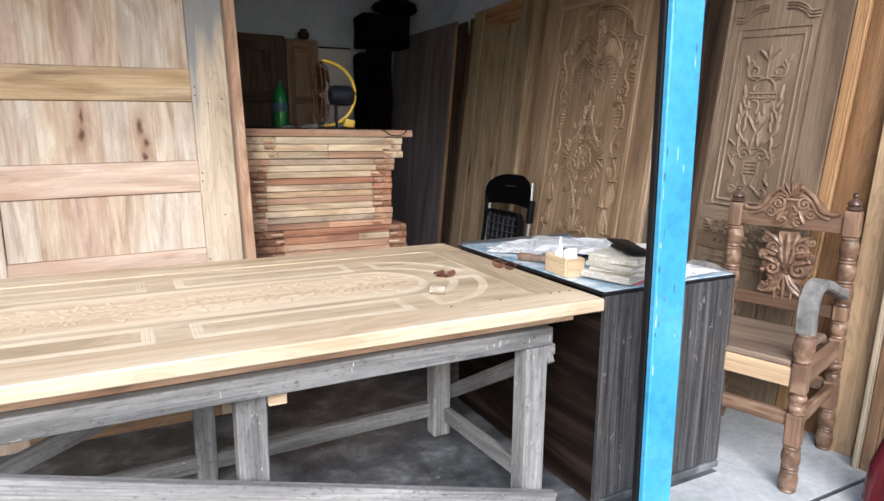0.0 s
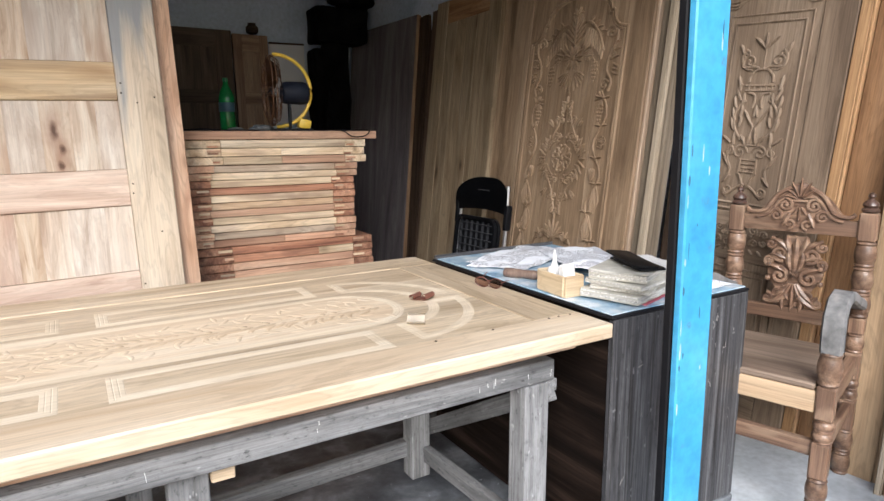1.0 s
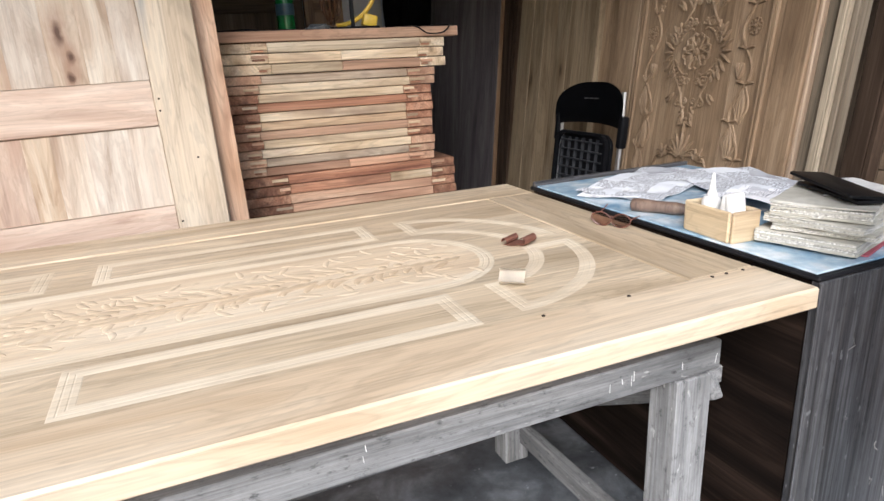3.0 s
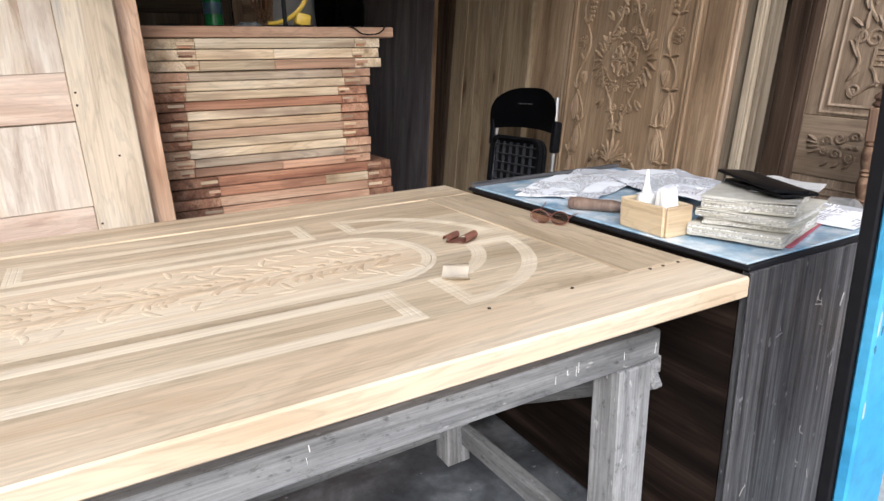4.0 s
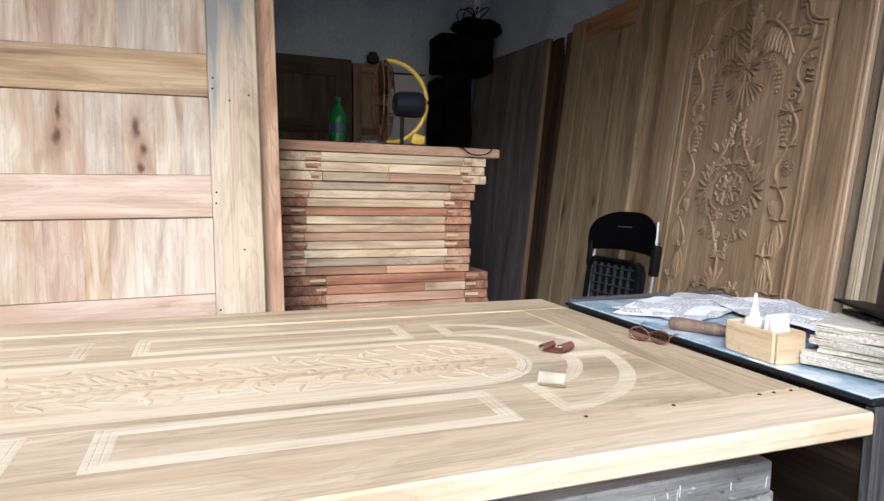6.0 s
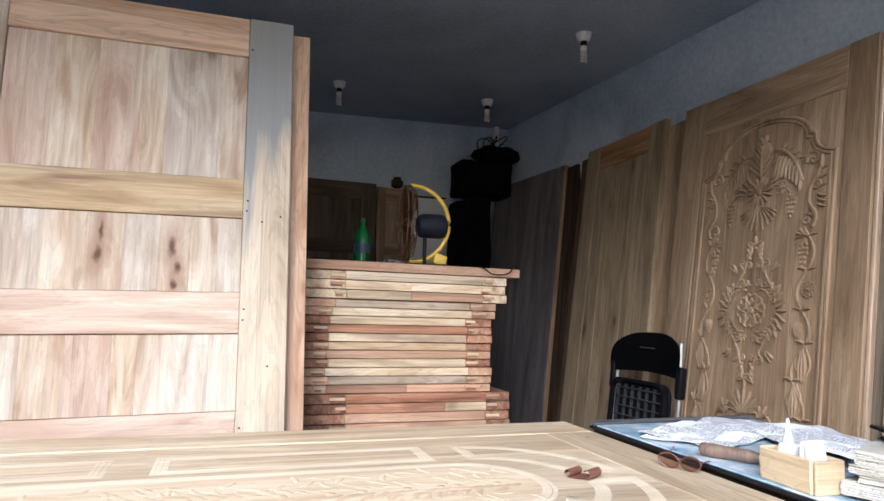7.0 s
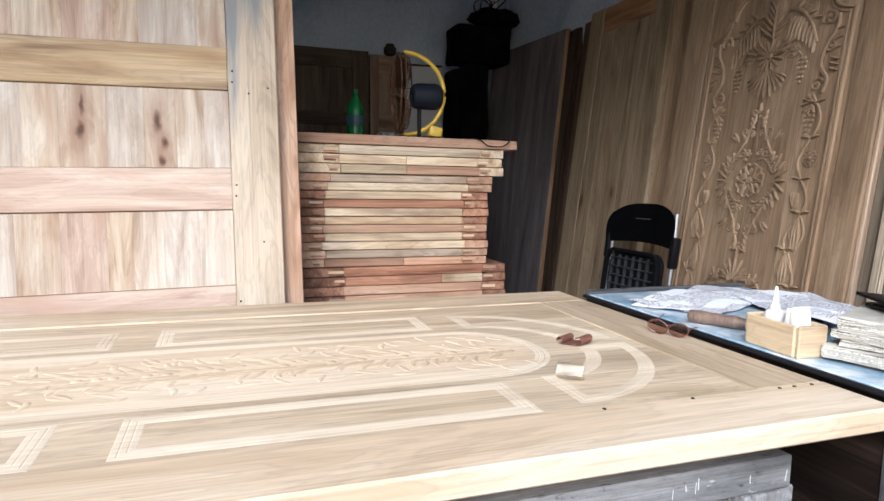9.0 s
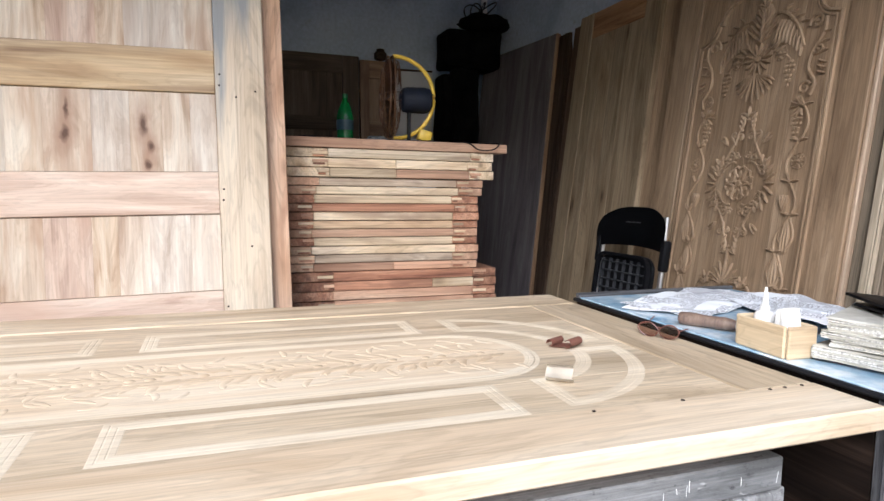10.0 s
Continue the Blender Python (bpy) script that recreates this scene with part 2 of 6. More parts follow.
def pale(name, marks=(), knots=0.0):
    return wood(name, (0.42, 0.28, 0.18), (0.62, 0.49, 0.365), (0.74, 0.65, 0.53), 0.62, 10.0, 0.13, 0.06, stain=(0.42, 0.26, 0.16), knots=knots, spread=0.8, sat=0.84, knot=(0.1, 0.042, 0.02), streak=(3.0, 16.0), rings=0.09, vary=0.25, streaks=0.08, gloss=0.3, marks=marks, along=1.7)


PALE = pale("pale_timber")
PALE_KNOTTY = pale("knotty_pale_timber", knots=1.0)
PALE_RIDGE = pale("pale_timber_with_branch_knots", ((0.062, 0.0, 0.11, 0.022), (-0.012, 0.006, 0.085, 0.04)))
PALE_CHAIN = pale("pale_timber_with_row_of_knots", ((0.02, 0.008, 0.12, 0.042), (-0.05, -0.012, 0.06, 0.03), (-0.1, 0.0, 0.055, 0.034)))
PALE_PINK = wood("pink_timber", (0.44, 0.275, 0.19), (0.6, 0.43, 0.32), (0.7, 0.55, 0.435), 0.62, 8, 0.14, 0.06, stain=(0.48, 0.29, 0.19), knots=0.9, spread=0.8, knot=(0.18, 0.085, 0.05), sat=0.82, rings=0.1, streaks=0.09, gloss=0.3, along=1.5)
PALE_BLUE = wood("grey_stained_timber", (0.5, 0.37, 0.23), (0.66, 0.53, 0.375), (0.75, 0.655, 0.5), 0.6, 4, 0.14, 0.03, stain=(0.54, 0.41, 0.28), knots=0.3, zone=(2.4, 1.0, (0.24, 0.27, 0.3)), sat=0.82, rings=0.16)
SALMON_PALE = wood("pale_salmon_timber", (0.48, 0.28, 0.17), (0.64, 0.41, 0.27), (0.74, 0.53, 0.38), 0.6, 5, 0.2, 0.06, stain=(0.33, 0.15, 0.08), knots=0.9, sat=0.95, rings=0.22)
RAILGOLD = wood("golden_rail_timber", (0.42, 0.265, 0.13), (0.6, 0.43, 0.24), (0.71, 0.56, 0.36), 0.6, 7, 0.2, 0.05, stain=(0.2, 0.11, 0.055), knots=1.0, streak=(1.6, 20.0), rings=0.1, sat=0.95)
GOLD = wood("fresh_sanded_timber", (0.44, 0.322, 0.195), (0.645, 0.505, 0.345), (0.76, 0.635, 0.475), 0.42, 5, 0.34, 0.1, stain=(0.43, 0.3, 0.175), spread=0.8, gloss=0.5, sat=0.95, streak=(0.8, 9.0), rings=0.2, streaks=0.13)
GOLD_FIELD = wood("sanded_field_timber", (0.41, 0.3, 0.18), (0.6, 0.465, 0.305), (0.74, 0.605, 0.43), 0.42, 4, 0.22, 0.08, stain=(0.33, 0.235, 0.135), spread=1.0, sat=0.88, streak=(0.9, 7.0), rings=0.2, streaks=0.14)
GOLD_EDGE = wood("fresh_planed_edge", (0.6, 0.435, 0.27), (0.74, 0.585, 0.405), (0.82, 0.69, 0.52), 0.45, 5, 0.2, 0.05, spread=0.8, sat=0.89, rings=0.12, streaks=0.07)
GOLD_LIGHT = wood("routed_moulding", (0.62, 0.495, 0.34), (0.75, 0.63, 0.465), (0.83, 0.73, 0.57), 0.45, 8, 0.18, 0.04, sat=0.9, rings=0.08, streaks=0.04)
TEAK = wood("brown_door_timber", (0.17, 0.11, 0.066), (0.325, 0.225, 0.143), (0.46, 0.337, 0.228), 0.55, 5, 0.34, 0.08, sat=1.0, rings=0.14, gloss=0.3, streaks=0.08)
TEAKGREY = wood("grey_brown_door_timber", (0.135, 0.094, 0.064), (0.24, 0.175, 0.123), (0.335, 0.257, 0.188), 0.55, 5, 0.34, 0.08, sat=0.98, rings=0.14, gloss=0.25, streaks=0.08)
GREYTEAK = wood("grey_brown_timber", (0.13, 0.1, 0.07), (0.2, 0.16, 0.115), (0.27, 0.225, 0.17), 0.85, 8, 0.3, 0.1, sat=0.9, gloss=0.12)
PALEEDGE = wood("pale_edge_timber", (0.3, 0.24, 0.165), (0.42, 0.345, 0.25), (0.52, 0.445, 0.34), 0.85, 8, 0.3, 0.1, sat=0.9, gloss=0.12)
RUSSET = wood("russet_board_timber", (0.19, 0.105, 0.056), (0.33, 0.19, 0.105), (0.43, 0.265, 0.157), 0.55, 6, 0.3, 0.1, sat=1.05, rings=0.2, gloss=0.22)
STRIP = wood("orange_strip_timber", (0.3, 0.17, 0.085), (0.45, 0.28, 0.155), (0.56, 0.38, 0.235), 0.55, 8, 0.3, 0.1, sat=1.05, rings=0.2, gloss=0.25)
TEAK_PALE = wood("knotty_plank_timber", (0.21, 0.145, 0.082), (0.34, 0.25, 0.15), (0.45, 0.35, 0.225), 0.6, 5, 0.36, 0.13, knots=1.0, rings=0.16, sat=0.9, gloss=0.25, streaks=0.09)
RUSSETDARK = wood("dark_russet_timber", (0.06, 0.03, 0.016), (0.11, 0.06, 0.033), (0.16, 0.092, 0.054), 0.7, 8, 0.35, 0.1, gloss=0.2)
FRONTBOARD = wood("tan_board_timber", (0.34, 0.225, 0.13), (0.48, 0.335, 0.2), (0.58, 0.425, 0.27), 0.6, 4, 0.25, 0.06, knots=0.9, rings=0.2, sat=0.95, gloss=0.25, streaks=0.12)
STRIPPALE = wood("tan_edge_timber", (0.3, 0.2, 0.125), (0.42, 0.3, 0.2), (0.52, 0.39, 0.28), 0.6, 8, 0.3, 0.1, sat=0.9, rings=0.2)
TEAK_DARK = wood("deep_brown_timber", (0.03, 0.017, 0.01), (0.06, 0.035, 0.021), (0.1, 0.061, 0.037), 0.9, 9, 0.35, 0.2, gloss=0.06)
# brown door timber with the shade of the room's far end in its colour
SHADEDBACKDOOR = wood("shaded_brown_timber", (0.06, 0.037, 0.022), (0.105, 0.067, 0.04), (0.15, 0.1, 0.06), 0.7, 7, 0.35, 0.12, gloss=0.2)
ORANGE = wood("orange_timber", (0.2, 0.11, 0.056), (0.31, 0.185, 0.1), (0.42, 0.27, 0.155), 0.55, 8, 0.3, 0.15, sat=0.95, stain=(0.16, 0.08, 0.04), rings=0.2)
RED = wood("red_end_timber", (0.17, 0.065, 0.04), (0.4, 0.195, 0.12), (0.58, 0.34, 0.225), 0.7, 8, 0.4, 0.25, stain=(0.1, 0.04, 0.025), knots=0.4, sat=1.02, streak=(5.0, 22.0), rings=0.3)
GREYRAIL = wood("greyed_rail_timber", (0.32, 0.235, 0.165), (0.55, 0.43, 0.315), (0.7, 0.59, 0.46), 0.7, 6, 0.3, 0.1, stain=(0.22, 0.16, 0.12), knots=0.9, sat=0.95, streak=(9.0, 22.0), rings=0.2)
ORANGERAIL = wood("tan_rail_timber", (0.38, 0.22, 0.11), (0.55, 0.36, 0.21), (0.66, 0.48, 0.31), 0.7, 7, 0.3, 0.1, stain=(0.24, 0.13, 0.06), sat=0.95, rings=0.25)
CREAM = wood("cream_rail_timber", (0.46, 0.32, 0.19), (0.68, 0.53, 0.355), (0.82, 0.7, 0.53), 0.7, 6, 0.28, 0.22, stain=(0.27, 0.18, 0.125), knots=0.9, sat=0.95, streak=(3.0, 18.0), rings=0.2)
SALMON = wood("salmon_rail_timber", (0.37, 0.19, 0.115), (0.58, 0.345, 0.22), (0.71, 0.48, 0.325), 0.7, 7, 0.28, 0.2, stain=(0.25, 0.12, 0.07), knots=0.6, sat=0.95, rings=0.2)
DARKDOOR = wood("dark_stained_door", (0.085, 0.073, 0.078), (0.145, 0.126, 0.134), (0.22, 0.193, 0.203), 0.55, 6, 0.35, 0.05, gloss=0.25, rings=0.15, streaks=0.08)
GREYWOOD = wood("weathered_bench_timber", (0.12, 0.124, 0.13), (0.25, 0.256, 0.265), (0.39, 0.395, 0.4), 0.8, 7, 0.35, 0.2, streaks=0.12, gloss=0.25, stain=(0.1, 0.1, 0.1), bump=0.8, flecks=(0.5, 0.5, 0.49), sat=0.6)
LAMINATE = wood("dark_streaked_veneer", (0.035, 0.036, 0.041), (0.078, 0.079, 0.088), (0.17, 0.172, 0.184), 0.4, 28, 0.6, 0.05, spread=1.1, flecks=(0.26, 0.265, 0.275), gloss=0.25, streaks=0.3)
# brown veneer taken near black: the shade under bench and desk is in it
SHADEDVENEER = wood("shaded_brown_veneer", (0.006, 0.004, 0.003), (0.016, 0.009, 0.006), (0.05, 0.029, 0.019), 0.6, 7, 0.5, 0.05, gloss=0.08)
CHAIRWOOD = wood("worn_varnished_timber", (0.08, 0.036, 0.019), (0.2, 0.1, 0.05), (0.37, 0.21, 0.115), 0.36, 14, 0.35, 0.2, rings=0.2, gloss=0.5, stain=(0.3, 0.185, 0.105), streak=(8.0, 18.0), sat=0.8)
FINIAL = wood("dark_varnished_timber", (0.04, 0.016, 0.01), (0.09, 0.04, 0.024), (0.15, 0.075, 0.045), 0.3, 14, 0.3, 0.1, gloss=0.6)
CHAIRSEAT = wood("dusty_seat_timber", (0.15, 0.094, 0.057), (0.24, 0.16, 0.105), (0.33, 0.235, 0.16), 0.5, 7, 0.3, 0.05)
CHAIRFRONT = wood("yellow_seat_rail", (0.4, 0.22, 0.09), (0.52, 0.32, 0.15), (0.62, 0.42, 0.22), 0.5, 8, 0.25, 0.05)
GREYARM = mottled("bare_grey_armrest", (0.1, 0.1, 0.1), (0.2, 0.2, 0.2), (0.33, 0.31, 0.29), 14, 0.7, 0.4)
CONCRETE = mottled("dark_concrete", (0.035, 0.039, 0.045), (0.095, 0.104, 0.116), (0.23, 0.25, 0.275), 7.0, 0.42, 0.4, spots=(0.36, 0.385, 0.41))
STEP = mottled("pale_cement", (0.46, 0.49, 0.515), (0.62, 0.65, 0.675), (0.72, 0.745, 0.76), 3.0, 0.85, 0.3)
# paler than the floor: daylight at the doorway is in this colour
DAYLITFLOOR = mottled("daylit_floor_cement", (0.4, 0.44, 0.475), (0.54, 0.585, 0.625), (0.64, 0.68, 0.715), 3.5, 0.6, 0.25)
PLASTER = mottled("blue_white_plaster", (0.3, 0.375, 0.49), (0.46, 0.545, 0.67), (0.53, 0.615, 0.735), 1.3, 0.9, 0.1, spots=(0.33, 0.36, 0.41))
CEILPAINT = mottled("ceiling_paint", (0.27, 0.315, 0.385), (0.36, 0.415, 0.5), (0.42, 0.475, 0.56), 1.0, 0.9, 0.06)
EARTH = mottled("bare_earth", (0.12, 0.11, 0.1), (0.18, 0.165, 0.15), (0.24, 0.22, 0.2), 1.2, 0.95, 0.6)
BLUE = mottled("blue_enamel", (0.04, 0.29, 0.56), (0.06, 0.39, 0.68), (0.1, 0.45, 0.74), 3.0, 0.35, 0.12, spots=(0.09, 0.25, 0.42))
CHIPPALE = plain("bare_chipped_paint", (0.42, 0.58, 0.68), 0.7)
CHIPDARK = plain("scuffed_dark_paint", (0.05, 0.16, 0.26), 0.6)
SCUFF = plain("pale_scuff", (0.32, 0.31, 0.3), 0.8)
# black plastic greyed so the ribs carry their edge highlights as colour
RIBPLASTIC = plain("highlit_black_plastic", (0.035, 0.037, 0.042), 0.5, gloss=0.2)
BLACKSTEEL = plain("black_steel", (0.012, 0.012, 0.014), 0.5, gloss=0.12)
BLACKPLASTIC = plain("black_plastic", (0.006, 0.0064, 0.008), 0.45, gloss=0.14)
STEEL = plain("brushed_tube_steel", (0.5, 0.5, 0.52), 0.35, 1.0)
GREENGLASS = plain("green_bottle_plastic", (0.015, 0.34, 0.085), 0.1, 0.0, 0.35)
WHITEPL = plain("white_plastic", (0.8, 0.8, 0.79), 0.4)
BULB = plain("frosted_tube", (0.75, 0.74, 0.7), 0.35)
YELLOW = plain("yellow_plastic", (0.62, 0.42, 0.05), 0.4)
RUST = plain("brown_wire_guard", (0.07, 0.03, 0.012), 0.5)
NAVY = plain("navy_motor_shell", (0.008, 0.011, 0.02), 0.6, gloss=0.2)
CLOTH = mottled("black_cloth", (0.002, 0.002, 0.0022), (0.004, 0.004, 0.0045), (0.008, 0.0078, 0.008), 6, 1.0, 0.5)
GLASSTOP = mottled("glass_over_blue_paper", (0.16, 0.33, 0.5), (0.38, 0.53, 0.65), (0.72, 0.78, 0.82), 9.0, 0.06, 0.01)
NEWS = newsprint("newspaper", (0.74, 0.77, 0.82), (0.12, 0.125, 0.15), 46, 0.55)
PAPER = newsprint("white_paper", (0.88, 0.89, 0.92), (0.3, 0.3, 0.35), 30, 0.3)
BOOKPAGES = wood("old_book_pages", (0.5, 0.48, 0.42), (0.76, 0.74, 0.68), (0.88, 0.87, 0.83), 0.9, 140, 0.55, 0.06)
BOOKCOVER = mottled("worn_card_cover", (0.46, 0.435, 0.37), (0.58, 0.56, 0.49), (0.68, 0.66, 0.6), 7, 0.85, 0.12)
REDCARD = plain("red_card", (0.42, 0.1, 0.13), 0.7)
BOXWOOD = wood("box_timber", (0.46, 0.31, 0.15), (0.58, 0.42, 0.22), (0.68, 0.53, 0.31), 0.6, 6, 0.15, 0.04, knots=0.6)
LEATHER = plain("brown_frame_plastic", (0.16, 0.06, 0.045), 0.3)
LENS = plain("brown_lens", (0.62, 0.4, 0.34), 0.04, 0.0, 1.0)
BARK = plain("used_sandpaper_brown", (0.36, 0.165, 0.12), 0.6)
BARKPALE = plain("sandpaper_backing_pale", (0.7, 0.64, 0.55), 0.7)
LACQUER = plain("red_lacquer", (0.085, 0.008, 0.014), 0.14)
HANDLE = wood("tool_handle_timber", (0.09, 0.045, 0.03), (0.17, 0.095, 0.062), (0.25, 0.155, 0.105), 0.5, 12, 0.3, 0.1)
NAIL = plain("iron_nail", (0.05, 0.035, 0.03), 0.5, 0.6)
CLOTH.node_tree.nodes["Principled BSDF"].inputs["Specular IOR Level"].default_value = 0.05
POSTER = newsprint("faded_calendar", (0.55, 0.56, 0.58), (0.12, 0.16, 0.22), 18, 0.55)


# ---- building helpers ----
def part(name, bm, material, parent=None, label="", m=None, smooth=False):
    me = bpy.data.meshes.new(name)
    bm.normal_update()
    bm.to_mesh(me)
    bm.free()
    me.materials.append(material)
    if smooth:
        me.shade_smooth()
        me.set_sharp_from_angle(angle=radians(40))
    ob = new(name, me)
    if parent:
        ob.parent = parent
    if m is not None:
        ob.matrix_basis = m
    return tagged(ob, label)


def upright(name, bm, material, parent, label=""):
    """A smooth part drawn on a flat door whose grain runs along the door's own y axis."""
    bmesh.ops.rotate(bm, verts=bm.verts, cent=(0, 0, 0), matrix=pose(0, 0, 0, 0, 0, -90).to_3x3())
    return part(name, bm, material, parent, label, pose(0, 0, 0, 0, 0, 90), True)


def thing(name, label, category, m=None, group="", kind=""):
    ob = new(name)
    ob.empty_display_size = 0.05
    if m is not None:
        ob.matrix_basis = m
    return tagged(ob, label, category, group, kind)


def box_bm(x, y, z, bevel=0.003, seg=1):
    bm = bmesh.new()
    bmesh.ops.create_cube(bm, size=1)
    bmesh.ops.scale(bm, vec=(x, y, z), verts=bm.verts)
    if bevel:
        bmesh.ops.bevel(bm, geom=bm.edges[:], offset=min(bevel, 0.4 * min(x, y, z)), segments=seg, affect="EDGES", profile=0.5)
    return bm


BOXES = {}
TURN_Z = pose(0, 0, 0, 0, 0, 90)


def board(name, parent, x0, x1, y0, y1, z0, z1, mat, grain="x", label="", bevel=0.0025, skew=0.0):
    """A bevelled board between those bounds of its parent's space, its grain along the named axis. Alike boards share a mesh."""
    sx, sy, sz = x1 - x0, y1 - y0, z1 - z0
    dims = {"x": (sx, sy, sz), "y": (sy, sx, sz), "z": (sz, sy, sx)}[grain]
    key = (*[round(d, 4) for d in dims], mat.name, bevel)
    if key not in BOXES:
        bm = box_bm(*dims, bevel)
        me = bpy.data.meshes.new(name)
        bm.to_mesh(me)
        bm.free()
        me.materials.append(mat)
        BOXES[key] = me
    ob = new(name, BOXES[key])
    ob.parent = parent
    turn = {"x": pose(0, 0, 0), "y": pose(0, 0, 0, 0, 0, 90), "z": pose(0, 0, 0, 0, 90, 0)}[grain]
    ob.matrix_basis = pose((x0 + x1) / 2, (y0 + y1) / 2, (z0 + z1) / 2, 0, 0, skew) @ turn
    return tagged(ob, label)


def stick(name, parent, a, b, w, d, mat, label="", up=(0, 0, 1)):
    """A square bar from a to b: w across, d along the given up side."""
    a, b = Vector(a), Vector(b)
    x = (b - a).normalized()
    y = Vector(up).cross(x).normalized()
    z = x.cross(y)
    m = Matrix((x, y, z)).transposed().to_4x4()
    m.translation = (a + b) / 2
    return part(name, box_bm((b - a).length, w, d, 0.003), mat, parent, label, m)


def lathe_bm(profile, n=20):
    """A turned shape from (radius, height) pairs."""
    bm = bmesh.new()
    rings = [[bm.verts.new((r * math.cos(2 * math.pi * k / n), r * math.sin(2 * math.pi * k / n), z)) for k in range(n)] for r, z in profile]
    for a, b in zip(rings, rings[1:]):
        for k in range(n):
            bm.faces.new((a[k], a[(k + 1) % n], b[(k + 1) % n], b[k]))
    bm.faces.new(rings[0][::-1])
    bm.faces.new(rings[-1])
    return bm


def tube(bm, pts, r, n=7, flat=1.0, taper=None, closed=False):
    """A round rod along 3D points; flat squeezes it along z; taper(k in 0..1) scales the radius."""
    pts = [Vector(p) for p in pts]
    rings, last = [], len(pts) - 1
    for i, p in enumerate(pts):
        q, s = (pts[(i + 1) % len(pts)], pts[i - 1]) if closed else (pts[min(i + 1, last)], pts[max(i - 1, 0)])
        d = (q - s).normalized()
        side = d.cross(Vector((0, 0, 1)))
        side = side.normalized() if side.length > 1e-3 else Vector((1, 0, 0))
        top = side.cross(d).normalized()
        rad = r * (taper(i / last) if taper else 1.0)
        rings.append([bm.verts.new(p + side * (rad * math.cos(2 * math.pi * k / n)) + top * (rad * flat * math.sin(2 * math.pi * k / n))) for k in range(n)])
    pairs = list(zip(rings, rings[1:])) + ([(rings[-1], rings[0])] if closed else [])
    for a, b in pairs:
        for k in range(n):
            bm.faces.new((a[k], a[(k + 1) % n], b[(k + 1) % n], b[k]))
    if not closed:
        bm.faces.new(rings[0][::-1])
        bm.faces.new(rings[-1])


def band(bm, path, profile, closed=True, z=0.0):
    """A moulding along a flat path: profile is (offset to the left, height) pairs."""
    pts = [Vector((p[0], p[1])) for p in path]
    n = len(pts)
    rows = []
    for i, p in enumerate(pts):
        a = pts[i - 1] if closed or i else p - (pts[1] - p)
        c = pts[(i + 1) % n] if closed or i < n - 1 else p + (p - pts[i - 1])
        d0, d1 = (p - a).normalized(), (c - p).normalized()
        n0, n1 = Vector((-d0.y, d0.x)), Vector((-d1.y, d1.x))
        mid = (n0 + n1)
        mid = mid.normalized() if mid.length > 1e-4 else n0
        k = 1 / max(0.4, mid.dot(n0))
        rows.append([bm.verts.new((p.x + mid.x * o * k, p.y + mid.y * o * k, z + h)) for o, h in profile])
    for i in range(n if closed else n - 1):
        a, b = rows[i], rows[(i + 1) % n]
        for j in range(len(profile) - 1):
            bm.faces.new((a[j], b[j], b[j + 1], a[j + 1]))


def arc(cx, cy, r, a0, a1, n=16):
    return [(cx + r * math.cos(radians(a0 + (a1 - a0) * k / n)), cy + r * math.sin(radians(a0 + (a1 - a0) * k / n))) for k in range(n + 1)]


# carved ornament, drawn on a flat panel (x, y), standing proud along z
def scroll(bm, x, y, r, a0, turns, rad, z=0.0, mirror=False, n=18):
    """A spiral that winds inwards from radius r."""
    pts = []
    for k in range(n + 1):
        f = k / n
        a = radians(a0 + 360 * turns * f)
        q = r * (1 - 0.82 * f)
        pts.append((x + (-1 if mirror else 1) * q * math.cos(a), y + q * math.sin(a), z + 0.45 * rad))
    tube(bm, pts, rad, 6, 1.0, lambda f: 1.0 - 0.35 * f)
    dome(bm, pts[-1][0], pts[-1][1], rad * 1.5, rad * 1.4, z)


def dome(bm, x, y, r, h, z=0.0, n=6):
    base = [bm.verts.new((x + r * math.cos(2 * math.pi * k / n), y + r * math.sin(2 * math.pi * k / n), z - 0.001)) for k in range(n)]
    mid = [bm.verts.new((x + 0.7 * r * math.cos(2 * math.pi * k / n), y + 0.7 * r * math.sin(2 * math.pi * k / n), z + 0.7 * h)) for k in range(n)]
    top = bm.verts.new((x, y, z + h))
    for k in range(n):
        bm.faces.new((base[k], base[(k + 1) % n], mid[(k + 1) % n], mid[k]))
        bm.faces.new((mid[k], mid[(k + 1) % n], top))


def leaf(bm, x, y, ang, length, width, h, z=0.0, curl=0.0):
    """A pointed leaf with a rounded back, from its foot at (x, y) towards ang."""
    n = 6
    rows = []
    px, py = x, y
    for k in range(n + 1):
        f = k / n
        a = radians(ang + curl * f)
        if k:
            px, py = px + length / n * math.cos(a), py + length / n * math.sin(a)
        w = 0.5 * width * (0.25 + 0.75 * math.sin(math.pi * min(1.0, 0.12 + 0.95 * f * 0.92)) ** 0.7)
        if k == n:
            w *= 0.35
        hh = h * (0.55 + 0.45 * math.sin(math.pi * (0.1 + 0.75 * f)))
        rows.append([bm.verts.new((px - math.sin(a) * w * o, py + math.cos(a) * w * o, z + hh * g)) for o, g in ((1, -0.1), (0.72, 0.72), (0, 1), (-0.72, 0.72), (-1, -0.1))])
    for a, b in zip(rows, rows[1:]):
        for k in range(4):
            bm.faces.new((a[k], a[k + 1], b[k + 1], b[k]))
    bm.faces.new(rows[0][::-1])
    bm.faces.new(rows[-1])


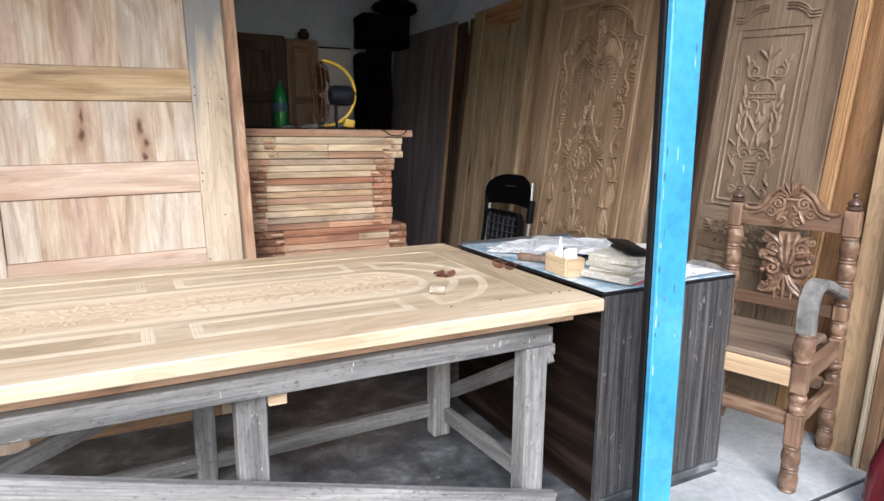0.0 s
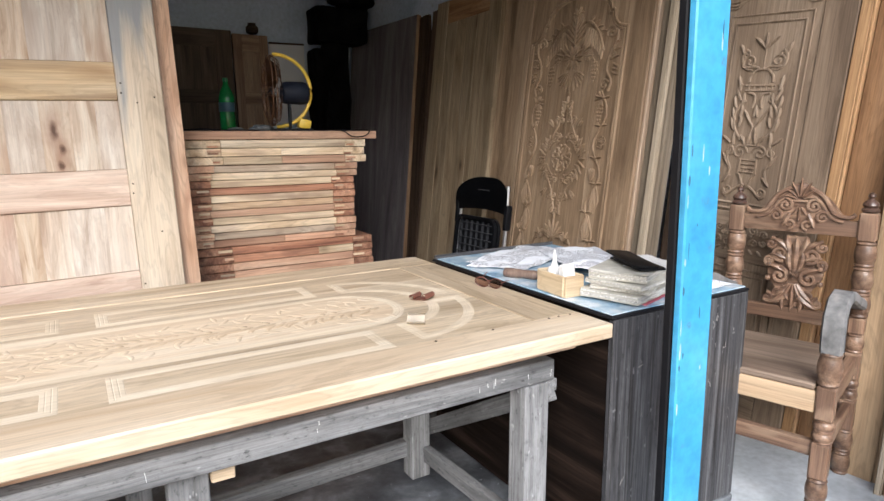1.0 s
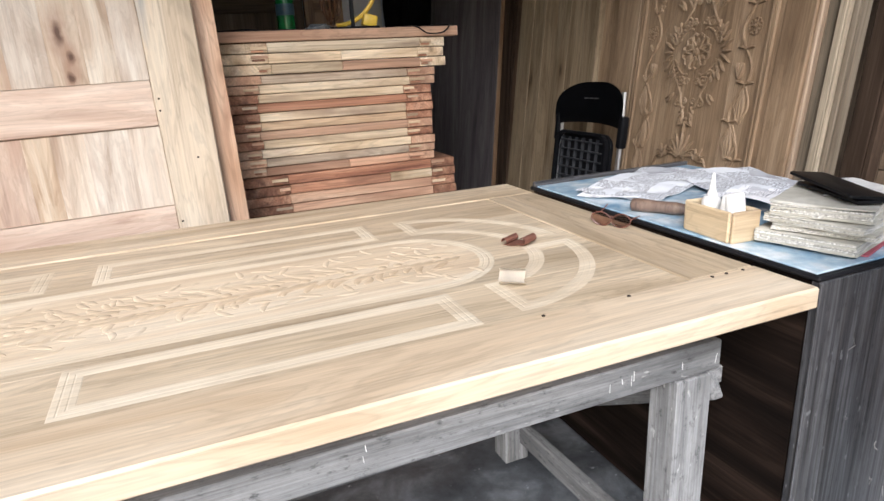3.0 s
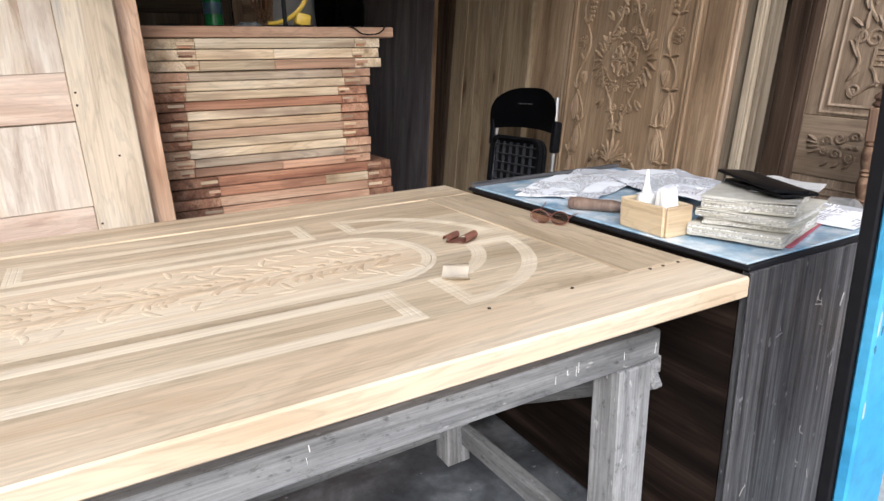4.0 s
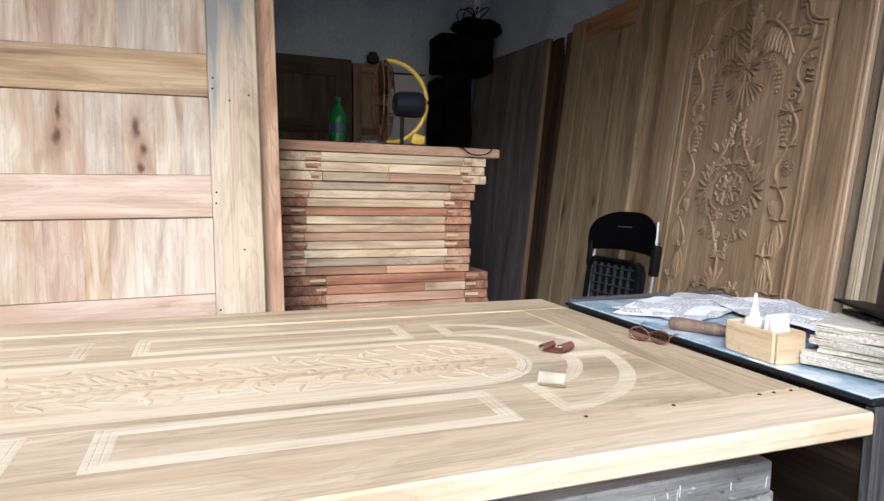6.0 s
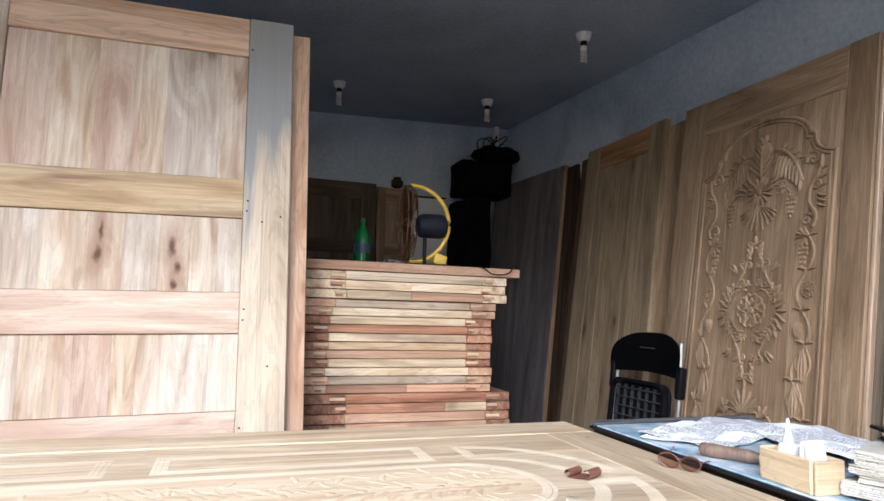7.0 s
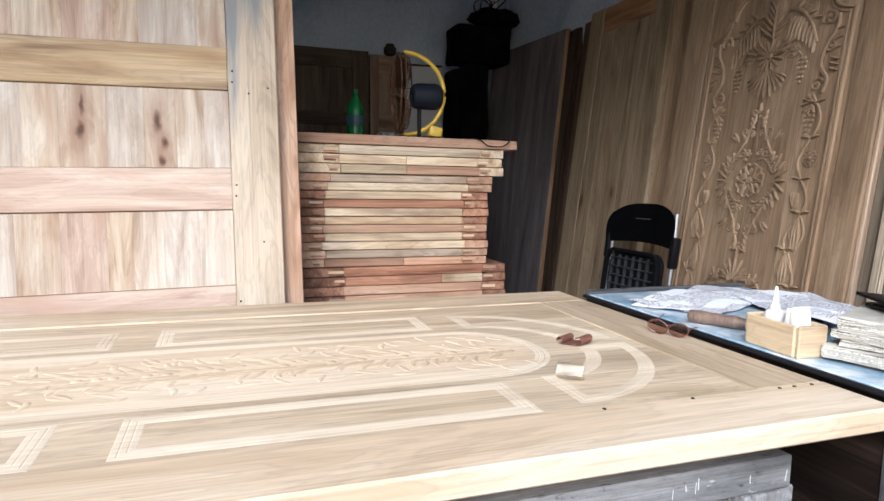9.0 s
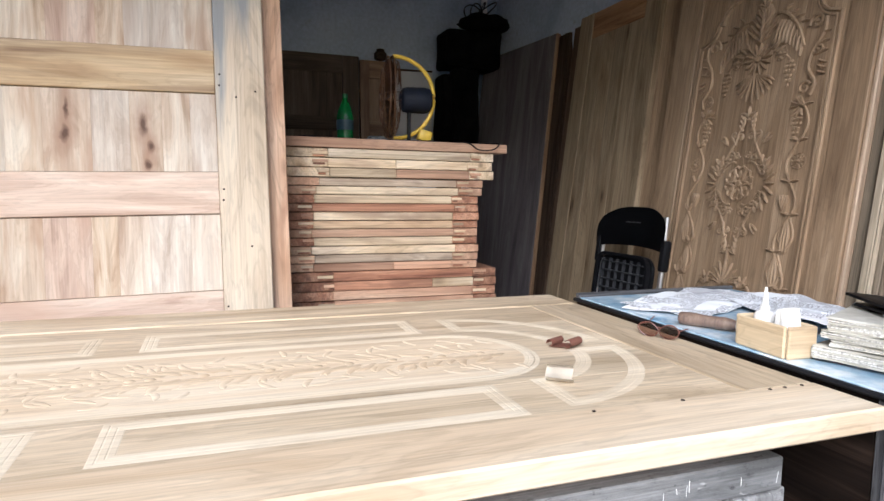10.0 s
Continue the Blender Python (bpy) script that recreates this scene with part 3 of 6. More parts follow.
def stem(bm, pts, rad, z=0.0, n=14):
    """A smooth raised stem through the given 2D points."""
    out = []
    p = [pts[0], *pts, pts[-1]]
    for i in range(1, len(p) - 2):
        for k in range(n // 2):
            f = k / (n // 2)
            q = []
            for c in (0, 1):
                a, b_, d, e = p[i - 1][c], p[i][c], p[i + 1][c], p[i + 2][c]
                q.append(0.5 * (2 * b_ + (d - a) * f + (2 * a - 5 * b_ + 4 * d - e) * f * f + (3 * b_ - a - 3 * d + e) * f ** 3))
            out.append((*q, z + 0.45 * rad))
    out.append((*pts[-1], z + 0.45 * rad))
    tube(bm, out, rad, 6)


def grapes(bm, x, y, w, length, r, z=0.0):
    rows = max(3, int(length / (1.5 * r)))
    for i in range(rows):
        f = i / (rows - 1)
        k = max(1, round((w / (2 * r)) * math.sin(math.pi * (0.25 + 0.72 * f))))
        for j in range(k):
            dome(bm, x + (j - (k - 1) / 2) * 1.8 * r, y - f * length, r, r * 1.0, z, 6)


def fan_leaf(bm, x, y, ang, spread, n, length, h, z=0.0):
    for k in range(n):
        a = ang + spread * (k / (n - 1) - 0.5)
        fade = 1 - 0.35 * abs(2 * k / (n - 1) - 1)
        leaf(bm, x + 0.012 * math.cos(radians(a)), y + 0.012 * math.sin(radians(a)), a - 0.25 * (a - ang), length * fade, length * 0.155, h, z, 0.55 * (a - ang))


def rosette(bm, x, y, r, h, z=0.0, petals=6):
    """A flower: heart-shaped petals with raised rims round a button."""
    for k in range(petals):
        a = 2 * math.pi * (k + 0.5) / petals
        ca, sa = math.cos(a), math.sin(a)
        half = math.tan(math.pi / petals) * 0.8
        outline = [(0.3, 0.0), (0.62, half * 0.75), (0.86, half * 0.85), (0.98, half * 0.45), (0.86, 0.0), (0.98, -half * 0.45), (0.86, -half * 0.85), (0.62, -half * 0.75)]
        tube(bm, [(x + r * (u * ca - v * sa), y + r * (u * sa + v * ca), z + 0.3 * h) for u, v in outline], 0.085 * r, 5, closed=True)
        leaf(bm, x + 0.35 * r * ca, y + 0.35 * r * sa, math.degrees(a), 0.42 * r, 0.3 * r, 0.5 * h, z)
    dome(bm, x, y, 0.26 * r, 1.2 * h, z, 8)


def rounded_path(w, h, r, x=0.0, y=0.0, n=5):
    pts = []
    for cx, cy, a in ((w / 2 - r, h / 2 - r, 0), (-w / 2 + r, h / 2 - r, 90), (-w / 2 + r, -h / 2 + r, 180), (w / 2 - r, -h / 2 + r, 270)):
        pts += arc(x + cx, y + cy, r, a, a + 90, n)
    return pts


def slab_bm(path, thick, bevel=0.0):
    """A flat plate with the outline of a 2D path."""
    bm = bmesh.new()
    lo = [bm.verts.new((p[0], p[1], 0)) for p in path]
    hi = [bm.verts.new((p[0], p[1], thick)) for p in path]
    n = len(path)
    bm.faces.new(lo[::-1])
    top = bm.faces.new(hi)
    for k in range(n):
        bm.faces.new((lo[k], lo[(k + 1) % n], hi[(k + 1) % n], hi[k]))
    if bevel:
        bmesh.ops.bevel(bm, geom=list(top.edges), offset=bevel, segments=2, affect="EDGES", profile=0.5)
    return bm


# ---- the room ----
def block(name, x0, x1, y0, y1, z0, z1, mat, bevel=0.0, parent=None):
    ob = part(name, box_bm(x1 - x0, y1 - y0, z1 - z0, bevel), mat, parent, "", pose((x0 + x1) / 2, (y0 + y1) / 2, (z0 + z1) / 2))
    return ob


def structure(ob, label, category):
    return tagged(ob, label, category, "", "structure")


CEIL = 2.60
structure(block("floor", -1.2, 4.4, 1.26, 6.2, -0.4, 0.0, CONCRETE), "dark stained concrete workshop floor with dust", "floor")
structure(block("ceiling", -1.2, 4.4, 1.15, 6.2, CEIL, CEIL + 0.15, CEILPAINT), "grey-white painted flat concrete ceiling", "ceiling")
structure(block("wall_left", -1.2, -1.0, 1.6, 6.1, 0.0, CEIL, PLASTER), "pale plastered side wall of the workshop", "wall")
structure(part("wall_back", box_bm(6.2, 0.2, CEIL, 0), PLASTER, None, "", pose(1.6, 5.73, CEIL / 2, 0, 0, -6.8)), "blue-white plastered back wall with smudges", "wall")
# the side wall and the rows of doors that lean on it run a little askew
WALLTURN = math.degrees(math.atan(0.08))
ROWTURN = math.degrees(math.atan(0.01))
FRONTTURN = math.degrees(math.atan(0.09))
structure(part("wall_right", box_bm(0.2, 3.6, CEIL, 0), PLASTER, None, "", pose(3.29 + 0.08 * 1.29, 4.15, CEIL / 2, 0, 0, WALLTURN)), "blue-white plastered side wall behind leaning doors", "wall")
structure(part("wall_corner", box_bm(0.2, 1.2, CEIL, 0), PLASTER, None, "", pose(3.96, 1.85, CEIL / 2, 0, 0, FRONTTURN)), "plastered pier beside the shop opening", "wall")
structure(block("doorstep", -1.2, 4.4, 1.16, 1.256, -0.4, -0.004, STEP, 0.012), "pale cement step along the shop front", "step")
for k in range(14):
    tagged(board("kerb_block", bpy.data.objects["doorstep"], -2.8 + 0.4 * k + 0.003, -2.8 + 0.4 * k + 0.397, -0.062, -0.047, 0.04, 0.185, STEP, bevel=0.004))
ground_bm = bmesh.new()
bmesh.ops.create_grid(ground_bm, x_segments=40, y_segments=40, size=60)
for v in ground_bm.verts:
    v.co.z = 0.015 * noise.noise(v.co * 0.6)
structure(part("ground", ground_bm, EARTH, None, "", pose(1, 0, -0.19)), "bare trodden earth in front of the shop", "ground")
structure(block("lintel", -1.2, 4.4, 1.15, 1.6, CEIL + 0.154, 3.2, PLASTER), "plastered band over the shop opening", "wall")

# blue post: a flat timber painted on its face, its edge black
post = thing("post", "bright blue painted upright post with a black edge", "post", pose(2.203, 1.35, -0.18, 0, -1.0, 0))
board("face", post, -0.053, 0.064, -0.02, 0.002, 0, CEIL + 0.18, BLUE, "z", "chipped sky-blue paint", 0.004)
board("edge", post, -0.057, 0.062, 0.003, 0.026, 0, CEIL + 0.18, BLACKSTEEL, "z", "black edge", 0.003)
chip_rng = random.Random(8)
for k in range(26):
    cw, ch = chip_rng.uniform(0.002, 0.007), chip_rng.uniform(0.006, 0.045)
    cx_, cz_ = (chip_rng.uniform(-0.045, 0.056) if k % 3 else -0.05 + cw / 2), chip_rng.uniform(0.75, 2.5)
    part("paint_chip", slab_bm([(cw * q * math.cos(a), ch * q * math.sin(a)) for a, q in [(2 * math.pi * j / 9, chip_rng.uniform(0.35, 0.6)) for j in range(9)]], 0.0006), CHIPDARK if k % 2 else CHIPPALE, post, "", pose(cx_, -0.02, cz_, 90, 0, 0))


# ---- the bench and the doors on it ----
TX, TY, TZ, TW, TL = 2.152, 1.553, 0.741, 1.125, 2.15


def bench():
    b = thing("workbench", "rough grey timber workbench, nailed, weathered and paint-splashed", "workbench", pose(-0.03, -0.045, 0.003))
    for x, y, w in ((1.968, 1.69, 0.08), (1.10, 1.735, 0.078), (1.962, 2.325, 0.075), (1.04, 2.37, 0.07), (0.05, 1.72, 0.08), (0.02, 2.38, 0.08)):
        board("leg", b, x - w / 2, x + w / 2, y - 0.035, y + 0.035, 0, 0.588, GREYWOOD, "z")
    stick("top_rail", b, (2.03, 1.685, 0.618), (-0.1, 1.672, 0.618), 0.05, 0.058, GREYWOOD)
    stick("top_rail", b, (2.03, 2.35, 0.618), (-0.1, 2.40, 0.618), 0.05, 0.058, GREYWOOD)
    for x in (1.95, 1.05, 0.03):
        board("cross_rail", b, x - 0.03, x + 0.03, 1.70, 2.33, 0.59, 0.646, GREYWOOD, "y")
    stick("front_brace", b, (2.035, 1.632, 0.05), (0.3, 1.70, 0.535), 0.03, 0.075, GREYWOOD)
    stick("foot_rail", b, (1.95, 2.35, 0.105), (0.06, 2.37, 0.05), 0.04, 0.06, GREYWOOD)
    stick("side_rail", b, (1.985, 1.73, 0.12), (1.985, 2.29, 0.09), 0.03, 0.06, GREYWOOD)
    stick("side_brace", b, (2.02, 1.66, 0.56), (2.02, 2.33, 0.17), 0.025, 0.055, GREYWOOD)
    stick("left_brace", b, (0.2, 2.395, 0.08), (1.0, 2.395, 0.40), 0.03, 0.06, GREYWOOD)
    board("peg", b, 2.009, 2.05, 1.67, 1.71, 0.55, 0.585, GREYWOOD, "x")
    board("cleat", b, 1.142, 1.19, 1.69, 1.73, 0.545, 0.588, CREAM, "x")
    rng = random.Random(31)
    for k in range(9):
        x = rng.uniform(1.78, 2.02) if k < 6 else rng.uniform(0.7, 1.6)
        z = rng.uniform(0.62, 0.645)
        y = 1.6855 - 0.006 * (2.03 - x) - 0.0252
        slant, drop = rng.uniform(-0.003, 0.003), rng.uniform(0.008, 0.02)
        bm = bmesh.new()
        tube(bm, [(x, y, z), (x + slant, y, z - drop)], rng.uniform(0.0006, 0.001), 5)
        part("paint_drip", bm, WHITEPL, b)
    return b


bench()


def lower_door():
    d = thing("door", "plain unfinished timber door lying flat under another door", "door", pose(TX - 0.045, TY + 0.094, 0.6515, 0, 0, 0.2), "doors on the bench")
    for y0, y1 in ((0, 0.14), (0.85, 0.99)):
        board("stile", d, -2.06, 0, y0, y1, 0, 0.048, SALMON_PALE, "x")
    board("panel", d, -2.0, -0.14, 0.141, 0.849, 0.006, 0.045, GOLD, "x")
    for x0, x1 in ((-0.14, 0), (-2.06, -1.92)):
        board("rail", d, x0, x1, 0.141, 0.849, 0, 0.051, GOLD, "y")


lower_door()


def table_door():
    """Local x runs from the end beside the desk along the door (negative), y from the near edge across it."""
    d = thing("carved_door", "freshly sanded golden timber door with routed mouldings, lying on the bench", "door", pose(TX, TY, TZ - 0.041), "doors on the bench")
    top = 0.041
    board("stile", d, -TL, 0, 0, 0.141, 0, top, GOLD_EDGE, "x", "", 0.004)
    board("stile", d, -TL, 0, TW - 0.165, TW, 0, top - 0.0005, GOLD, "x", "", 0.004)
    board("rail", d, -0.16, -0.001, 0.1415, TW - 0.1655, 0, top - 0.001, GOLD_FIELD, "y")
    board("rail", d, -TL + 0.001, -TL + 0.2, 0.1415, TW - 0.1655, 0, top - 0.001, GOLD, "y")
    widths = (0.1415, 0.31, 0.45, 0.62, 0.76, TW - 0.1655)
    for y0, y1 in zip(widths, widths[1:]):
        board("panel_board", d, -TL + 0.2005, -0.1605, y0 + 0.0003, y1 - 0.0003, 0.004, top - 0.0035, GOLD_FIELD, "x", "", 0.0006)
    z = top - 0.0036
    prof = [(-0.002, -0.0003), (0.002, 0.0004), (0.009, 0.0007), (0.0102, 0.0003), (0.0114, 0.0003), (0.0126, 0.0008), (0.02, 0.0008), (0.0212, 0.0004), (0.0224, 0.0004), (0.0236, 0.0007), (0.031, 0.0004), (0.034, -0.0003)]

    def moulding(path, name="moulding", closed=True, p=prof):
        bm = bmesh.new()
        band(bm, path, p, closed, z)
        return part(name, bm, GOLD_LIGHT, d)

    def rect(x0, x1, y0, y1):
        moulding([(x0, y0), (x1, y0), (x1, y1), (x0, y1)])

    c = 0.515
    for y0, y1 in ((0.156, 0.31), (2 * c - 0.31, 2 * c - 0.156)):
        rect(-1.205, -0.58, y0, y1)
        rect(-1.95, -1.29, y0, y1)
    # quarter rings round the end of the oval
    for s in (1, -1):
        cx = -0.5
        outer = [(cx + 0.315 * math.cos(radians(a)), c - s * 0.345 * math.sin(radians(a))) for a in np.linspace(90, 3, 20)]
        inner = [(cx + 0.185 * math.cos(radians(a)), c - s * 0.196 * math.sin(radians(a))) for a in np.linspace(6, 90, 14)]
        path = outer + inner
        moulding(path if s > 0 else path[::-1])
    # the long oval with its bed of shallow carving
    a = arc(-0.575, c, 0.18, -90, 90, 18) + arc(-1.6, c, 0.18, 90, 270, 18)
    moulding(a, "oval_moulding")
    bed = arc(-0.575, c, 0.176, -90, 90, 18) + arc(-1.6, c, 0.176, 90, 270, 18)
    part("carved_bed", slab_bm(bed, 0.0012), GOLD_EDGE, d, "pale bed of the oval", pose(0, 0, z - 0.0009))
    bm = bmesh.new()
    rng = random.Random(5)
    x = -0.47
    while x > -1.66:
        for s in (1, -1):
            k = rng.uniform(0.6, 1.2)
            leaf(bm, x, c + s * 0.012, 180 + s * rng.uniform(-75, -20), 0.075 * k, 0.02, 0.0014, z, s * 40)
            leaf(bm, x - 0.03, c + s * 0.03, 180 + s * rng.uniform(-50, 40), 0.06 * k, 0.018, 0.0013, z, -s * 60)
            leaf(bm, x - 0.01, c + s * rng.uniform(0.055, 0.11), rng.uniform(0, 360), 0.045, 0.015, 0.0013, z, rng.uniform(-80, 80))
        if rng.random() < 0.3:
            dome(bm, x - 0.02, c, 0.012, 0.002, z, 8)
        x -= rng.uniform(0.022, 0.036)
    part("carved_relief", bm, GOLD_EDGE, d, "shallow leafy carving in bare timber", smooth=True)
    for nx in (-0.485, -0.31, -0.117, -0.082, -0.04):
        bm = lathe_bm([(0.0035, 0), (0.0035, 0.0022), (0.002, 0.003)], 8)
        part("nail", bm, NAIL, d, "", pose(nx, 0.13, top - 0.001))


table_door()


def curl(x, y, z, rz, mat, w, pts, label):
    """A strip of used sandpaper standing or lying in a curl: its section runs through pts (x, z)."""
    bm = bmesh.new()
    rows = [[bm.verts.new((px + 0.003 * s, w * s + 0.002 * math.sin(150 * px), pz)) for px, pz in pts] for s in (-0.5, -0.17, 0.17, 0.5)]
    for a, b in zip(rows, rows[1:]):
        for k in range(len(pts) - 1):
            bm.faces.new((a[k], a[k + 1], b[k + 1], b[k]))
    bmesh.ops.solidify(bm, geom=bm.faces[:], thickness=0.0012)
    lo = min(v.co.z for v in bm.verts)
    bmesh.ops.translate(bm, verts=bm.verts, vec=(0, 0, -lo))
    return tagged(part("sandpaper_scrap", bm, mat, None, label, pose(x, y, z, 0, 0, rz), True), "", "sandpaper", "sandpaper scraps")


roll = [(-0.022 + 0.008 * math.cos(a), 0.008 + 0.008 * math.sin(a)) for a in np.linspace(math.pi * 1.1, -math.pi * 0.6, 14)]
curl(1.842, 2.068, TZ - 0.0025, -58, BARK, 0.052, roll + [(-0.012, 0.001), (0.004, 0.002), (0.016, 0.006)] + [(0.024 + 0.009 * math.cos(a), 0.013 + 0.009 * math.sin(a)) for a in np.linspace(-math.pi * 0.5, math.pi * 0.9, 10)], "curled reddish brown scrap of used sandpaper")
curl(1.70, 1.846, TZ - 0.0025, 58, BARKPALE, 0.05, [(x, 0.010 * abs(x / 0.02) ** 1.6) for x in np.linspace(-0.022, 0.012, 8)] + [(0.018, 0.010), (0.023, 0.019), (0.020, 0.025), (0.012, 0.027)], "curled pale scrap of sandpaper on the door")


def sunglasses():
    """Two lenses standing on their lower rims, bridge between them, temples running back."""
    g = thing("sunglasses", "brown-tinted sunglasses with thin rims resting at the door's end", "glasses", pose(2.098, 2.062, TZ, 0, 0, -62) @ Matrix.Scale(0.76, 4))
    for s in (1, -1):
        rim = [(s * 0.034 + 0.03 * math.cos(a) * (1 + 0.08 * math.cos(2 * a)), 0.022 * math.sin(a) + 0.0235 + 0.003 * s * math.cos(a)) for a in np.linspace(0, 2 * math.pi, 25)[:-1]]
        bm = bmesh.new()
        tube(bm, [(x, 0.002 - 3.0 * (abs(x) - 0.02) ** 2, zz) for x, zz in rim], 0.0019, 6, closed=True)
        part("rim", bm, LEATHER, g, "reddish brown rim", None, True)
        bm = slab_bm([(s * 0.034 + 0.97 * (x - s * 0.034), 0.97 * (zz - 0.0235) + 0.0235) for x, zz in rim], 0.0014)
        part("lens", bm, LENS, g, "translucent brown lens", pose(0, 0.001, 0, 90, 0, 0))
        bm = bmesh.new()
        tube(bm, [(s * 0.066, -0.004, 0.03), (s * 0.07, 0.02, 0.033), (s * 0.066, 0.07, 0.028), (s * 0.06, 0.105, 0.012 if s > 0 else 0.046)], 0.0018, 6)
        part("temple", bm, LEATHER, g, "", None, True)
    bm = bmesh.new()
    tube(bm, [(-0.007, 0.002, 0.03), (0, 0.003, 0.034), (0.007, 0.002, 0.03)], 0.0018, 6)
    part("bridge", bm, LEATHER, g, "", None, True)


sunglasses()


# ---- the desk and what lies on it ----
DX, DY, DZ, DW, DD, DROT = 2.158, 1.565, 0.760, 0.615, 0.965, 0.2
DESK = pose(DX, DY, 0, 0, 0, DROT)


def desk():
    d = thing("desk", "dark veneered office desk with a glass-covered top, scuffed", "desk", DESK)
    board("side_panel", d, 0.004, 0.022, 0.012, DD - 0.01, 0.012, DZ - 0.0145, SHADEDVENEER, "y", "brown veneer side, darkened in its colour for shade")
    board("side_panel", d, DW - 0.022, DW - 0.004, 0.012, DD - 0.01, 0.012, DZ - 0.0145, SHADEDVENEER, "y")
    board("front_panel", d, 0.0, DW, -0.006, 0.011, 0.03, DZ - 0.0145, LAMINATE, "z", "dark streaked veneer front")
    board("front_trim", d, -0.003, 0.02, -0.011, -0.0065, 0.005, DZ - 0.0145, LAMINATE, "z")
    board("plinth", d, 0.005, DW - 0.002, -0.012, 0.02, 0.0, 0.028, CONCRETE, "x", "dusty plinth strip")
    board("back_panel", d, 0.023, DW - 0.023, DD - 0.03, DD - 0.012, 0.05, DZ - 0.03, SHADEDVENEER, "x")
    board("tabletop", d, -0.006, DW + 0.003, -0.008, DD, DZ - 0.014, DZ - 0.004, BLACKSTEEL, "x", "black-edged top", 0.004)
    board("glass_sheet", d, 0.003, DW - 0.004, 0.004, DD - 0.03, DZ - 0.0037, DZ + 0.001, GLASSTOP, "x", "glass over pale blue papers", 0.0015)
    board("back_lip", d, 0.0, DW, DD - 0.026, DD - 0.008, DZ - 0.0035, DZ + 0.012, LAMINATE, "x")
    rng = random.Random(21)
    for k in range(22):
        x, z = rng.uniform(0.05, DW - 0.05), (rng.uniform(0.6, 0.71) if k % 2 else rng.uniform(0.1, 0.6))
        pts = [(x + 0.012 * rng.uniform(-1, 1) * j * 0.4, -0.0062, z - 0.008 * j * rng.uniform(0.5, 1.2)) for j in range(4)]
        bm = bmesh.new()
        tube(bm, pts, rng.uniform(0.0006, 0.0014), 5)
        part("scuff", bm, SCUFF, d)


desk()
TOP = DZ + 0.0012


def sheet(name, x, y, rz, w, h, mat, label, category, amp=0.02, seed=1, n=26, fold=0.0, lift=0.001, group="papers on the desk", thick=0.0008):
    """A crumpled sheet of paper that rests on the desk."""
    bm = bmesh.new()
    uv = bm.loops.layers.uv.new("uv")
    grid = []
    for i in range(n + 1):
        row = []
        for j in range(n + 1):
            u, v = i / n, j / n
            p = Vector((4.0 * u * w / 0.5 + 7 * seed, 4.0 * v * h / 0.5, seed))
            z = amp * max(0, noise.noise(p * 0.55) + 0.15) + 0.35 * amp * abs(noise.noise(p * 1.7)) + 0.1 * amp * abs(noise.noise(p * 5))
            z += fold * abs(math.sin(3.0 * math.pi * u + 1.5 * v)) * amp * 0.8
            row.append(bm.verts.new(((u - 0.5) * w + 0.012 * noise.noise(p * 0.9), (v - 0.5) * h + 0.012 * noise.noise(p * 0.8 + Vector((9, 0, 0))), lift + z)))
        grid.append(row)
    for i in range(n):
        for j in range(n):
            f = bm.faces.new((grid[i][j], grid[i + 1][j], grid[i + 1][j + 1], grid[i][j + 1]))
            for loop, (a, b) in zip(f.loops, ((i, j), (i + 1, j), (i + 1, j + 1), (i, j + 1))):
                loop[uv].uv = (a / n, b / n)
    lo = min(v.co.z for v in bm.verts)
    bmesh.ops.translate(bm, verts=bm.verts, vec=(0, 0, lift - lo))
    bmesh.ops.solidify(bm, geom=bm.faces[:], thickness=-thick)
    ob = part(name, bm, mat, None, label, pose(x, y, TOP, 0, 0, rz), True)
    return tagged(ob, "", category, group)


sheet("newspaper", 2.43, 2.31, 22, 0.42, 0.25, NEWS, "crumpled open newspaper spread on the desk", "newspaper", 0.02, 1, 34, 0.35)
sheet("newspaper", 2.62, 2.15, -18, 0.28, 0.40, NEWS, "rumpled newspaper page lying over another", "newspaper", 0.02, 2, 30, 0.25, 0.008)
sheet("paper", 2.30, 2.29, 35, 0.2, 0.16, PAPER, "loose sheet of white paper", "paper", 0.012, 3, 14, 0, 0.003)
sheet("paper", 2.46, 1.95, 10, 0.16, 0.2, PAPER, "folded white paper sheet", "paper", 0.03, 4, 14, 0.4, 0.02)
sheet("paper", 2.62, 1.72, 5, 0.2, 0.26, PAPER, "loose printed sheets under the books", "paper", 0.012, 5, 14, 0.2, 0.003)


